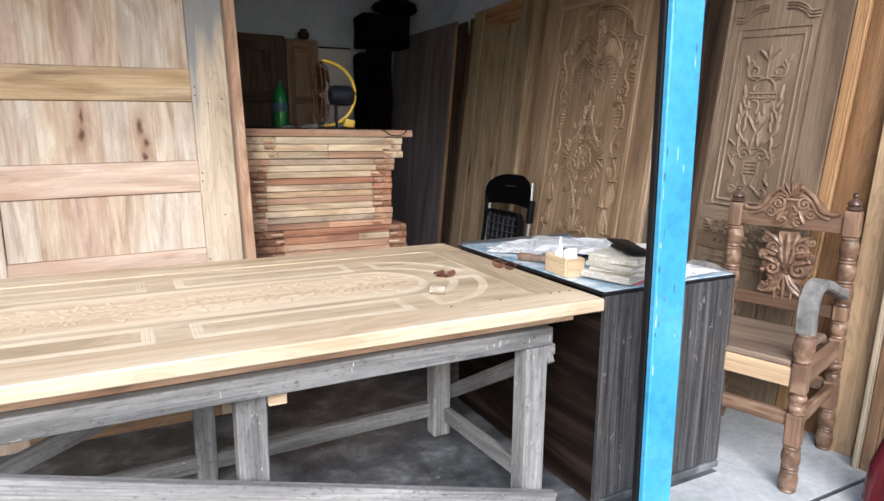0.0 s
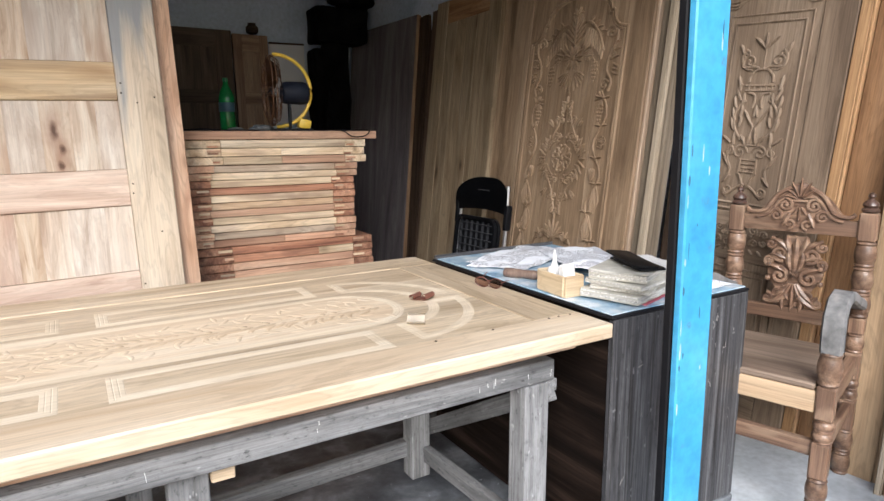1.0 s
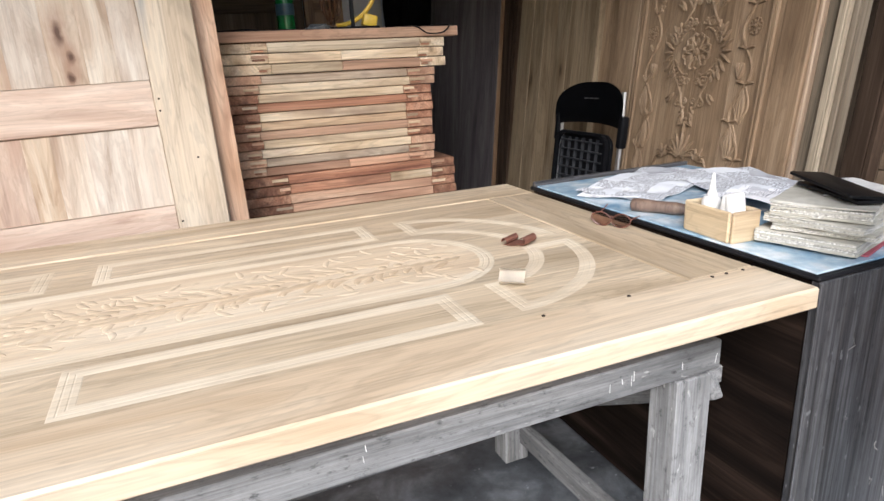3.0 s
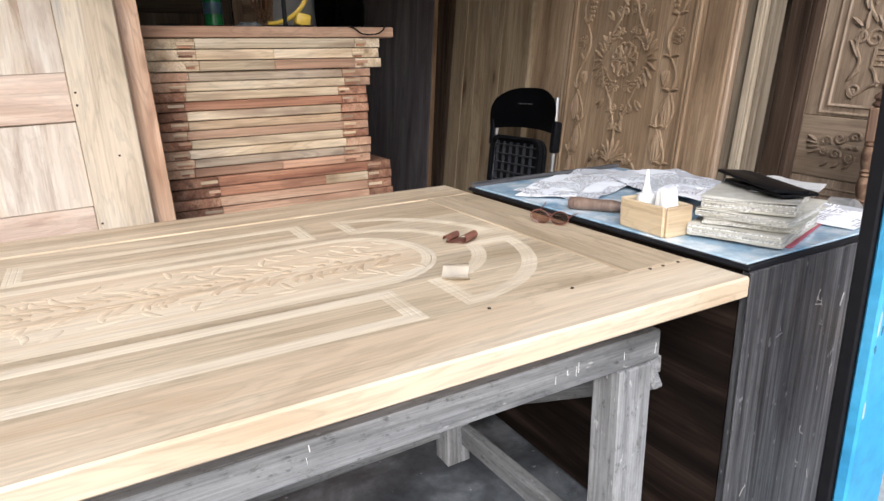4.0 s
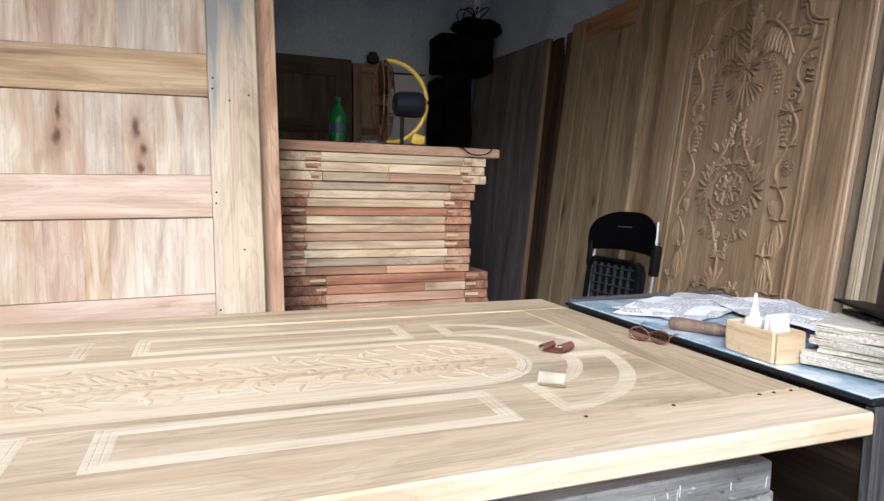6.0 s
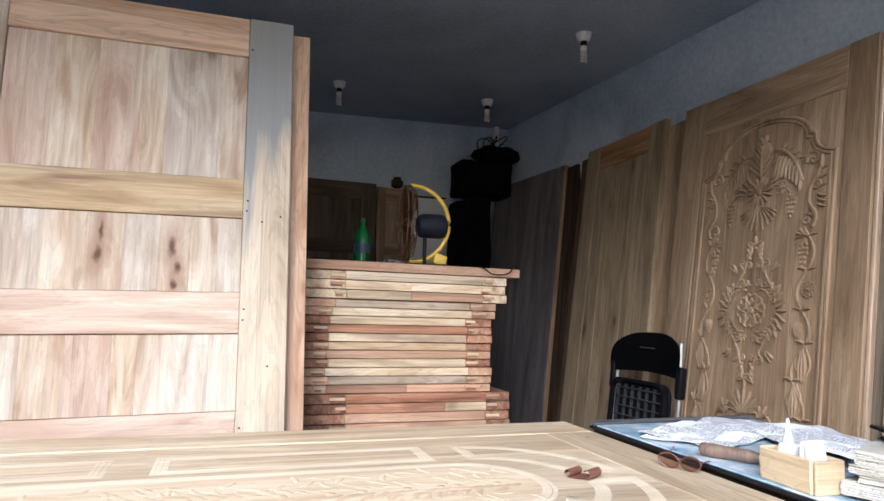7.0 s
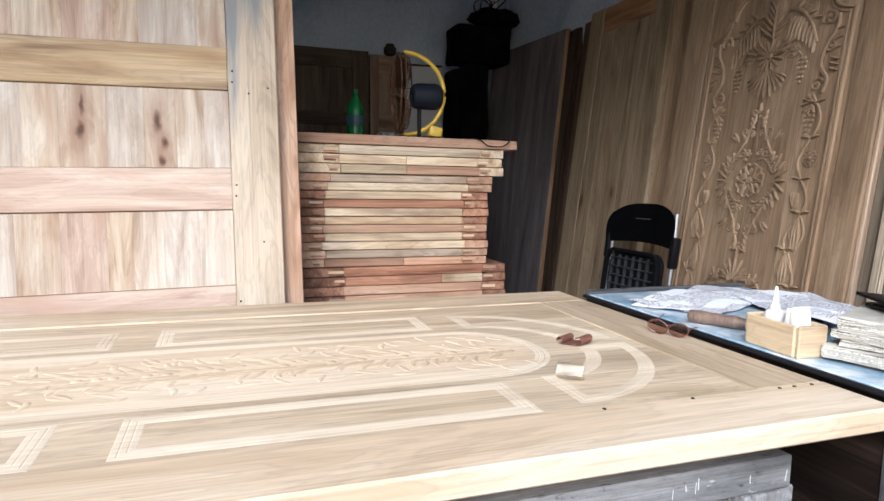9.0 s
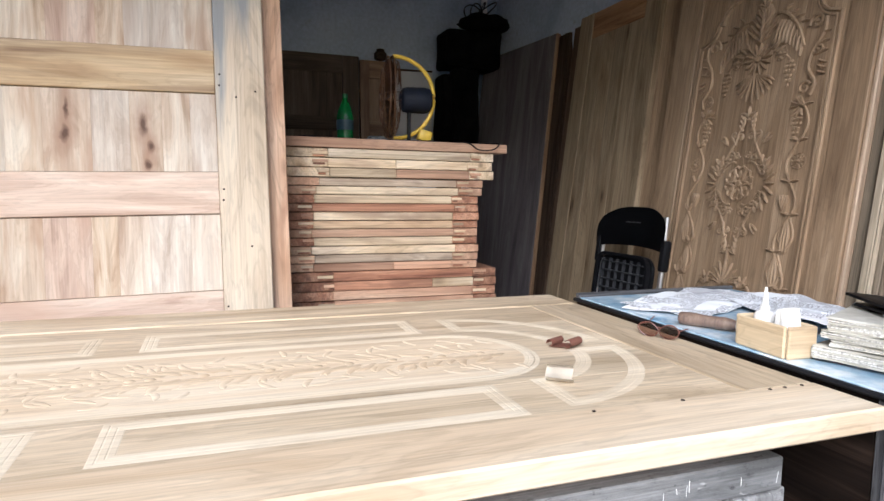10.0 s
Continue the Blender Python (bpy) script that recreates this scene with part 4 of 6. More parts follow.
def books():
    rng = random.Random(3)
    z = TOP + 0.006
    for k, (w, h, t, rz, mat) in enumerate(((0.19, 0.255, 0.024, -5, BOOKCOVER), (0.18, 0.245, 0.012, 4, BOOKCOVER), (0.188, 0.25, 0.015, -7, BOOKCOVER), (0.18, 0.24, 0.024, 3, BOOKCOVER))):
        b = thing("book", "thick worn ledger with frayed yellowed pages in a stack", "book", pose(2.37 + rng.uniform(-0.012, 0.012), 1.70 + rng.uniform(-0.009, 0.009), z, 0, 0, 22 + rz), "stack of books")
        bm = box_bm(h - 0.01, w - 0.008, t - 0.004, 0)
        bmesh.ops.subdivide_edges(bm, edges=bm.edges[:], cuts=7, use_grid_fill=True)
        for v in bm.verts:
            v.co += Vector((noise.noise(v.co * 30 + Vector((k, 0, 0))), noise.noise(v.co * 28 + Vector((0, k, 0))), 0)) * 0.011
            v.co.z += 0.003 * noise.noise(v.co * 20)
        part("page_block", bm, BOOKPAGES, b, "frayed white pages", pose(0, 0, t / 2))
        count = max(3, int(t / 0.0042))
        for j in range(count):
            bm = box_bm(0.02, w - rng.uniform(0.004, 0.012), 0.8 * (t - 0.004) / count, 0)
            bmesh.ops.subdivide_edges(bm, edges=[e for e in bm.edges if abs(e.verts[0].co.y - e.verts[1].co.y) > 0.05], cuts=7)
            for v in bm.verts:
                v.co.x += 0.004 * noise.noise(Vector((v.co.y * 25, j * 3.1, k * 2.3)))
                v.co.z += 0.0008 * noise.noise(Vector((v.co.y * 30, j * 1.7, k)))
            part("page_edge", bm, BOOKPAGES if (j + k) % 3 else BOOKCOVER, b, "", pose(-h / 2 + 0.0085 + rng.uniform(0, 0.003), 0, 0.002 + (j + 0.5) * (t - 0.004) / count))
        for zz, nm in ((0.0005, "back_cover"), (t - 0.0015, "front_cover")):
            bm = slab_bm(rounded_path(h, w, 0.01), 0.0016)
            bmesh.ops.triangulate(bm, faces=bm.faces[:])
            bmesh.ops.subdivide_edges(bm, edges=bm.edges[:], cuts=3)
            for v in bm.verts:
                worn = max(0.0, abs(v.co.x) / (h / 2) + abs(v.co.y) / (w / 2) - 1.55)
                v.co.z += 0.003 * noise.noise(v.co * 9 + Vector((k, k, 0))) + (0.014 * worn * (0.5 + noise.noise(v.co * 5 + Vector((7, k, 0)))) if k == 3 and zz > 0.01 else 0)
                v.co += Vector((noise.noise(v.co * 45 + Vector((k, 2, 0))), noise.noise(v.co * 45 + Vector((5, k, 0))), 0)) * 0.004
            part(nm, bm, mat, b, "", pose(0, 0, zz))
        z += t + 0.002
    return z


book_top = books()
folder = thing("folding_case", "open black folding case lying tilted on the books", "case", pose(2.385, 1.70, book_top + 0.004, 0, 0, 66))
part("back", slab_bm(rounded_path(0.2, 0.085, 0.008), 0.006, 0.002), BLACKPLASTIC, folder, "", pose(0, -0.01, 0.0, 0, 0, 3), True)
part("cover", slab_bm(rounded_path(0.22, 0.08, 0.008), 0.006, 0.002), BLACKPLASTIC, folder, "", pose(0.008, 0.006, 0.0125, 5, -2.0, 0), True)
redbook = thing("notebook", "thin red card notebook under the stack", "notebook", pose(2.40, 1.70, TOP + 0.0006, 0, 0, 18))
part("cover", slab_bm(rounded_path(0.252, 0.175, 0.006), 0.004), REDCARD, redbook)


for dx, dy, dz, rz, label in ((0.05, -0.02, 0.003, 22, "loose torn sheet between the books and the case"), (0.075, 0.03, 0.0032, 70, "small white sheet on the books")):
    bm = bmesh.new()
    bmesh.ops.create_grid(bm, x_segments=8, y_segments=8, size=0.5)
    for v in bm.verts:
        v.co = Vector((v.co.x * 0.16, v.co.y * 0.12, 0.0)) + Vector((0.004 * noise.noise(v.co * 6), 0.004 * noise.noise(v.co * 5 + Vector((3, 0, 0))), 0.0012 + 0.0012 * noise.noise(v.co * 5)))
    bmesh.ops.solidify(bm, geom=bm.faces[:], thickness=-0.0006)
    tagged(part("paper", bm, WHITEPL, None, label, pose(2.39 + dx, 1.70 + dy, book_top + dz - 0.002, 0, 0, rz)), "", "paper", "papers on the desk")


def glue_box():
    b = thing("wooden_box", "small open-topped box of raw pale timber", "box", pose(2.208, 1.834, TOP, 0, 0, -4))
    w, l, h, t = 0.07, 0.138, 0.066, 0.009
    rot = pose(0, 0, 0)
    for y in (-1, 1):
        board("side", b, -w / 2, w / 2, y * l / 2 - t / 2, y * l / 2 + t / 2, 0, h, BOXWOOD, "x")
    for x in (-1, 1):
        board("end", b, x * w / 2 - t / 2, x * w / 2 + t / 2, -l / 2 + t / 2 + 0.0003, l / 2 - t / 2 - 0.0003, 0, h - 0.0006, BOXWOOD, "y")
    board("bottom", b, -w / 2 + 0.005, w / 2 - 0.005, -l / 2 + 0.005, l / 2 - 0.005, 0.001, 0.008, BOXWOOD, "y")
    m = pose(2.208, 1.834, TOP + 0.0085, 0, 0, -4)
    bottle = thing("glue_bottle", "white plastic glue bottle with a pointed nozzle in the box", "bottle", m @ pose(0.0, 0.03, 0))
    part("body", lathe_bm([(0.02, 0), (0.021, 0.003), (0.021, 0.06), (0.017, 0.068), (0.009, 0.071)]), WHITEPL, bottle, "", None, True)
    part("nozzle", lathe_bm([(0.0105, 0.0712), (0.0105, 0.078), (0.007, 0.085), (0.003, 0.118), (0.002, 0.121)], 14), WHITEPL, bottle, "", None, True)
    for dy, hh, tilt in ((-0.016, 0.082, 4), (-0.042, 0.086, -6)):
        p = thing("glue_packet", "white plastic packet standing in the box", "packet", m @ pose(0.004, dy, 0.001, tilt, 0, 8), "packets in the box")
        bm = box_bm(0.044, 0.024, hh, 0.006, 2)
        for v in bm.verts:
            v.co.x += 0.004 * noise.noise(v.co * 40)
            if v.co.z > 0:
                v.co.y *= 0.55
        part("body", bm, WHITEPL, p, "", pose(0, 0, hh / 2 + 0.002), True)


glue_box()


def chisel(x, y, rz, label):
    c = thing("chisel", label, "chisel", pose(x, y, TOP + 0.017, 0, 90, rz), "tools on the desk")
    part("handle", lathe_bm([(0.010, 0), (0.0155, 0.004), (0.017, 0.03), (0.0145, 0.07), (0.016, 0.11), (0.012, 0.135)], 14), HANDLE, c, "", None, True)
    part("ferrule", lathe_bm([(0.0125, 0.1355), (0.0125, 0.15), (0.009, 0.152)], 14), STEEL, c, "", None, True)
    part("blade", box_bm(0.004, 0.016, 0.11, 0.001), STEEL, c, "", pose(0, 0, 0.208))


chisel(2.19, 2.10, -60, "worn turned wooden chisel handle on the desk")


# ---- unfinished panelled doors leaning behind the bench ----
def lean_left(x, gap):
    """A leaning door's own space: x to the right, y up the door, z out of its face."""
    return pose(x, 2.86 + gap, 0.0, 90 - 5.7, 0, 0) @ pose(0, 0, 0, 0, 0, 1.2)


def panelled_door(x1, gap, label, seed, rich=True, low=0.0, top=2.12, tone=None):
    w = 1.03
    d = thing("panelled_door", label, "door", lean_left(x1, gap) @ pose(-w, low, 0), "unfinished doors leaning together")
    rng = random.Random(seed)
    s = 0.152
    board("stile", d, w - s, w, 0, top - low, -0.038, 0, tone or PALE_BLUE, "y", "pale timber with a blue-grey stain", 0.003)
    board("stile", d, 0, s, 0, top - low, -0.038, -0.0004, PALE, "y")
    rails = [(1.974, 2.117), (1.39, 1.524), (1.007, 1.14), (0.635, 0.762), (0.25, 0.38), (0.0, 0.16)]
    mats = [SALMON_PALE, RAILGOLD, PALE_PINK, PALE_PINK, PALE, ORANGE]
    seams = [(0.29, 0.415, 0.545, 0.622, 0.79), (0.30, 0.395, 0.523, 0.627, 0.718, 0.80), (0.27, 0.386, 0.512, 0.583, 0.67, 0.788), (0.3, 0.43, 0.56, 0.7, 0.8), (0.32, 0.46, 0.6, 0.74)]
    timber = {(0, 4): PALE_KNOTTY, (0, 0): PALE_PINK, (0, 2): PALE_PINK, (1, 2): PALE_RIDGE, (1, 4): PALE_CHAIN, (1, 6): PALE_KNOTTY, (2, 2): PALE_PINK, (2, 5): PALE_KNOTTY, (3, 1): PALE_KNOTTY}
    for (a, b), mt in zip(rails, mats):
        board("rail", d, s + 0.0006, w - s - 0.0006, a, min(b, top - low), -0.038, -0.0012, mt if rich else TEAK, "x")
    for row, ((a, _), (_, b)) in enumerate(zip(rails, rails[1:])):
        edges = [s + 0.002, *seams[row], w - s - 0.0014]
        for col, (x, x1) in enumerate(zip(edges, edges[1:])):
            board("plank", d, x, x1 - 0.0002, b + 0.002, a - 0.002, -0.03, -0.0105 - rng.uniform(0, 0.0006), timber.get((row, col), PALE), "y", "", 0.0003)
    for px, py in ((w - s + 0.012, 1.415), (w - s + 0.014, 1.45), (w - s + 0.011, 1.05), (w - s + 0.013, 1.085), (w - s + 0.012, 0.71), (w - s + 0.013, 2.0), (w - 0.09, 1.38), (w - 0.03, 1.4), (w - 0.06, 0.9)):
        part("peg", lathe_bm([(0.0035, -0.001), (0.0035, 0.0005), (0.002, 0.001)], 7), NAIL, d, "", pose(px, py, 0))
    return d


panelled_door(1.288, 0.0, "pale unfinished panelled timber door leaning, with blue-grey sap stain", 4)
def back_door(x1, gap, mat, top, label):
    d = thing("leaning_door", label, "door", lean_left(x1, gap) @ pose(-0.98, 0, 0), "unfinished doors leaning together")
    board("stile", d, 0.83, 0.98, 0, top, -0.036, 0, mat, "y")
    board("stile", d, 0, 0.15, 0, top, -0.036, 0, mat, "y")
    for a, b in ((0, 0.16), (0.9, 1.02), (top - 0.15, top)):
        board("rail", d, 0.1505, 0.8295, a, b, -0.036, -0.001, mat, "x")
    for a, b in ((0.162, 0.898), (1.022, top - 0.152)):
        board("panel", d, 0.152, 0.828, a, b, -0.026, -0.012, mat, "y")


back_door(1.352, 0.042, SALMON_PALE, 2.1, "pinkish timber door leaning close behind another")
back_door(1.33, 0.083, GOLD_EDGE, 2.085, "plain pale timber door at the back of a leaning row")


# ---- the stack of door frames ----
def stack_layer(z, h, x1, front, seed, mats, joint=True):
    rng = random.Random(seed)
    w = 0.86
    x0 = x1 - w
    d = thing("door_frame", "unfinished timber door lying in a tall stack, joints showing at its end", "door", pose(x0, front, z, 0, 0, rng.uniform(-0.5, 0.5)), "stacked doors")
    t = h - 0.0028
    sw = 0.108 + rng.uniform(-0.01, 0.01)
    stile_m, rail_m = mats
    sl = sw + 0.085
    for a, b in ((0, sl), (w - sw, w)):
        board("stile", d, a, b, rng.uniform(-0.003, 0.004), 2.05, 0, t, stile_m, "y", "reddish end grain" if stile_m == RED else "", 0.002)
    a, b = sl + 0.001, w - sw - 0.001
    cut = rng.choice((0, 0, rng.uniform(0.35, 0.7)))
    y = rng.uniform(0.0, 0.004)
    if cut:
        c = a + (b - a) * cut
        board("rail", d, a, c - 0.0005, y, 0.16, 0, t, rail_m, "x", "", 0.002)
        board("rail", d, c + 0.0005, b, y, 0.16, 0, t, rng.choice((CREAM, SALMON)), "x", "", 0.002)
    else:
        board("rail", d, a, b, y, 0.16, 0, t, rail_m, "x", "", 0.002)
    board("rail", d, a, b, 1.89, 2.05, 0, t, rail_m, "x", "", 0.002)
    board("panel", d, a, b, 0.161, 1.889, 0.008, t - 0.008, CREAM, "y")
    if joint:
        for x, s in ((sl, -1), (w - sw, 1)):
            k = 0.05 + rng.uniform(-0.012, 0.015)
            lo, hi = min(x, x + s * k), max(x, x + s * k)
            zz = t * rng.uniform(0.3, 0.55)
            board("tenon", d, lo + 0.001, hi, y - 0.0035, 0.02, zz, zz + t * 0.32, CREAM if rng.random() < 0.6 else SALMON, "x", "", 0.001)
            board("wedge", d, lo + 0.004, hi - 0.006 - rng.uniform(0, 0.015), y - 0.003, 0.02, zz - t * 0.26, zz - t * 0.04, RED, "x", "", 0.001)
    return d


# from the floor up: thickness, right end, how far forward, stile and rail timber
FRONT = 3.195
rng = random.Random(12)
layers = [(0.769 / 21, 2.186 + rng.uniform(-0.006, 0.006), -0.012 + rng.uniform(-0.008, 0.008), (RED, rng.choice((RED, SALMON)))) for k in range(21)]
for stile_m, rail_m in ((SALMON, SALMON), (SALMON, GREYRAIL), (SALMON, CREAM), (RED, CREAM), (SALMON, SALMON), (RED, ORANGERAIL), (RED, CREAM), (RED, RED), (RED, CREAM), (SALMON, CREAM), (SALMON, GREYRAIL)):
    layers.append(((1.126 - 0.769) / 11, 2.11 + rng.uniform(-0.006, 0.006) + (0.014 if len(layers) > 29 else 0), rng.uniform(-0.005, 0.006), (stile_m, rail_m)))
for x1 in (2.168, 2.160, 2.166):
    layers.append((0.036, x1, -0.008, (CREAM, CREAM)))
zs = 0.0
for k, (h, x1, f, mats) in enumerate(layers):
    stack_layer(zs, h, x1, FRONT + f, 100 + k, mats, True)
    zs += h
top_slab = thing("door_slab", "wide plain timber slab on top of the stack", "door", pose(1.249, FRONT - 0.018, zs, 0, 0, 0.4), "stacked doors")
for k in range(6):
    board("plank", top_slab, 0, 0.974, 0.0 + 0.345 * k, 0.344 + 0.345 * k, 0, 0.036, SALMON, "x")
STACKTOP = zs + 0.0365


def bottle():
    b = thing("soda_bottle", "green plastic soft drink bottle, half full, on the stack", "bottle", pose(1.743, 4.158, STACKTOP))
    part("body", lathe_bm([(0.03, 0), (0.042, 0.006), (0.044, 0.03), (0.043, 0.09), (0.041, 0.12), (0.043, 0.15), (0.044, 0.19), (0.036, 0.225), (0.02, 0.258), (0.0135, 0.272), (0.0135, 0.284)], 24), GREENGLASS, b, "", None, True)
    part("label_band", lathe_bm([(0.0437, 0.115), (0.0442, 0.118), (0.0446, 0.165), (0.0442, 0.168)], 24), plain("bottle_wrapper", (0.05, 0.12, 0.16), 0.3), b, "blue-green paper wrapper", None, True)
    part("cap", lathe_bm([(0.0145, 0.2842), (0.0145, 0.302), (0.012, 0.304)], 18), plain("green_cap", (0.02, 0.2, 0.06), 0.4), b, "green cap", None, True)


bottle()


def fan():
    f = thing("fan", "old electric fan with yellow ring stand and dark motor, turned sideways", "fan", pose(1.79, 3.35, STACKTOP, 0, 0, -9))
    c = Vector((0, 0, 0.185))
    for s, nm in ((1, "ring_stand"),):
        bm = bmesh.new()
        tube(bm, [(c.x + 0.165 * math.cos(a), 0.012, c.z + 0.165 * math.sin(a)) for a in np.linspace(radians(92), radians(-90), 30)], 0.0085, 8)
        part(nm, bm, YELLOW, f, "yellow plastic ring", None, True)
    part("base_bracket", box_bm(0.055, 0.07, 0.045, 0.008, 2), YELLOW, f, "yellow bracket", pose(0.128, 0.012, 0.033, 0, 14, 0), True)
    board("foot", f, -0.03, 0.16, -0.05, 0.08, 0.001, 0.012, BLACKPLASTIC)
    for k in range(4):
        bm = bmesh.new()
        r = (0.16, 0.158, 0.11, 0.055)[k]
        x = (-0.012, -0.03, -0.05, -0.056)[k]
        tube(bm, [(x, r * math.cos(a), c.z + r * math.sin(a)) for a in np.linspace(0, 2 * math.pi, 37)[:-1]], 0.0035 if k < 2 else 0.0018, 6, closed=True)
        part("guard_ring", bm, RUST, f, "", None, True)
    for k in range(28):
        a = 2 * math.pi * k / 28
        bm = bmesh.new()
        tube(bm, [(x, r * math.cos(a), c.z + r * math.sin(a)) for x, r in ((-0.058, 0.02), (-0.054, 0.07), (-0.046, 0.12), (-0.02, 0.16), (0.012, 0.14), (0.02, 0.06))], 0.0013, 4)
        part("guard_wire", bm, RUST, f)
    for k in range(3):
        bm = bmesh.new()
        rows = []
        for i in range(7):
            r = 0.02 + 0.125 * i / 6
            wd = 0.35 + 0.45 * math.sin(math.pi * min(1, 0.25 + 0.7 * i / 6))
            rows.append([bm.verts.new((-0.02 + 0.02 * s, r * math.cos(2.094 * k + s * wd * 0.6), c.z + r * math.sin(2.094 * k + s * wd * 0.6))) for s in (-1, 0, 1)])
        for a, b in zip(rows, rows[1:]):
            for j in range(2):
                bm.faces.new((a[j], a[j + 1], b[j + 1], b[j]))
        bmesh.ops.solidify(bm, geom=bm.faces[:], thickness=0.002)
        part("blade", bm, plain("amber_blade", (0.045, 0.02, 0.008), 0.3), f, "", None, True)
    part("motor", lathe_bm([(0.03, 0.0), (0.048, 0.012), (0.052, 0.03), (0.053, 0.1), (0.047, 0.122), (0.03, 0.132)], 26), NAVY, f, "dark blue motor housing", pose(0.024, 0.01, c.z - 0.008, 0, 90, 0), True)
    for k in range(5):
        part("vent_slot", box_bm(0.003, 0.02, 0.006, 0.001), BLACKPLASTIC, f, "", pose(0.155, 0.01 + 0.018 * (k - 2), c.z + 0.012))
    board("neck", f, 0.055, 0.07, 0.0, 0.02, 0.012, 0.128, BLACKPLASTIC, "z")


fan()


def cable(name, pts, label, r=0.003, mat=None):
    bm = bmesh.new()
    out = []
    p = [pts[0], *pts, pts[-1]]
    for i in range(1, len(p) - 2):
        for k in range(8):
            f = k / 8
            out.append(tuple(0.5 * (2 * p[i][c] + (p[i + 1][c] - p[i - 1][c]) * f + (2 * p[i - 1][c] - 5 * p[i][c] + 4 * p[i + 1][c] - p[i + 2][c]) * f * f + (3 * p[i][c] - p[i - 1][c] - 3 * p[i + 1][c] + p[i + 2][c]) * f ** 3) for c in range(3)))
    out.append(tuple(pts[-1]))
    tube(bm, out, r, 6)
    return tagged(part(name, bm, mat or BLACKPLASTIC, None, label, None, True), "", "cable", "loose cables")


zt = STACKTOP + 0.004
cable("power_cable", [(1.9, 3.43, zt), (1.98, 3.35, zt), (2.03, 3.24, zt), (2.05, 3.17, zt - 0.006), (2.09, 3.163, zt - 0.03), (2.15, 3.163, zt - 0.028), (2.18, 3.17, zt - 0.004), (2.16, 3.23, zt), (2.09, 3.29, zt)], "black power cable looped over the edge of the stack")
cable("power_cable", [(1.34, 3.29, zt), (1.44, 3.26, zt + 0.004), (1.51, 3.29, zt), (1.59, 3.25, zt), (1.69, 3.31, zt)], "black power cable trailing across the stack", 0.0035)


def bundle(name, x, y, z, sx, sy, sz, seed, label, category, mat=CLOTH, n=3):
    bm = bmesh.new()
    bmesh.ops.create_icosphere(bm, subdivisions=n, radius=1)
    for v in bm.verts:
        p = v.co.copy()
        k = 1 + 0.35 * noise.noise(p * 1.6 + Vector((seed, 0, 0))) + 0.16 * noise.noise(p * 4.5 + Vector((0, seed, 0)))
        v.co = Vector((p.x * sx * k, p.y * sy * k, p.z * sz * k))
        if v.co.z < -0.8 * sz:
            v.co.z = -0.8 * sz
    return tagged(part(name, bm, mat, None, label, pose(x, y, z + 0.8 * sz), True), "", category)


bundle("rag", 1.735, 3.42, STACKTOP, 0.05, 0.04, 0.018, 2, "dark crumpled rag on the stack", "rag", mottled("grey_rag", (0.05, 0.06, 0.07), (0.1, 0.11, 0.12), (0.16, 0.17, 0.17), 20, 0.9, 0.4))
bundle("rag", 1.66, 3.62, STACKTOP, 0.04, 0.035, 0.012, 6, "small grey rag lying beside the fan", "rag", mottled("pale_rag", (0.1, 0.12, 0.12), (0.17, 0.19, 0.19), (0.25, 0.26, 0.26), 20, 0.9, 0.4))


# ---- doors leaning on the side wall ----

def leaning(x, y, turn, roll, slope):
    """The space of a door that leans on the side wall: x to the viewer's right, y up it, z out of its face."""
    a = radians(turn)
    l = math.atan(slope)
    u = Vector((math.sin(a), -math.cos(a), 0))
    n = Vector((-math.cos(a), -math.sin(a), 0))
    v = math.cos(l) * Vector((0, 0, 1)) - math.sin(l) * n
    w = math.cos(l) * n + math.sin(l) * Vector((0, 0, 1))
    m = Matrix((u, v, w)).transposed().to_4x4()
    m.translation = Vector((x, y, 0))
    return m @ pose(0, 0, 0, 0, 0, roll)


def lean_right(y_left, out=0.0, roll=0.0, slope=0.125):
    """A place in the long row of doors: out counts from the carved door's face into the room."""
    return leaning(3.002 - 0.01 * y_left - out, y_left, ROWTURN, roll, slope)


def lean_front(y_left, out=0.0, roll=0.0, slope=0.05):
    """A place in the short row beside the shop front."""
    return leaning(3.216 - 0.09 * y_left - out, y_left, FRONTTURN, roll, slope)


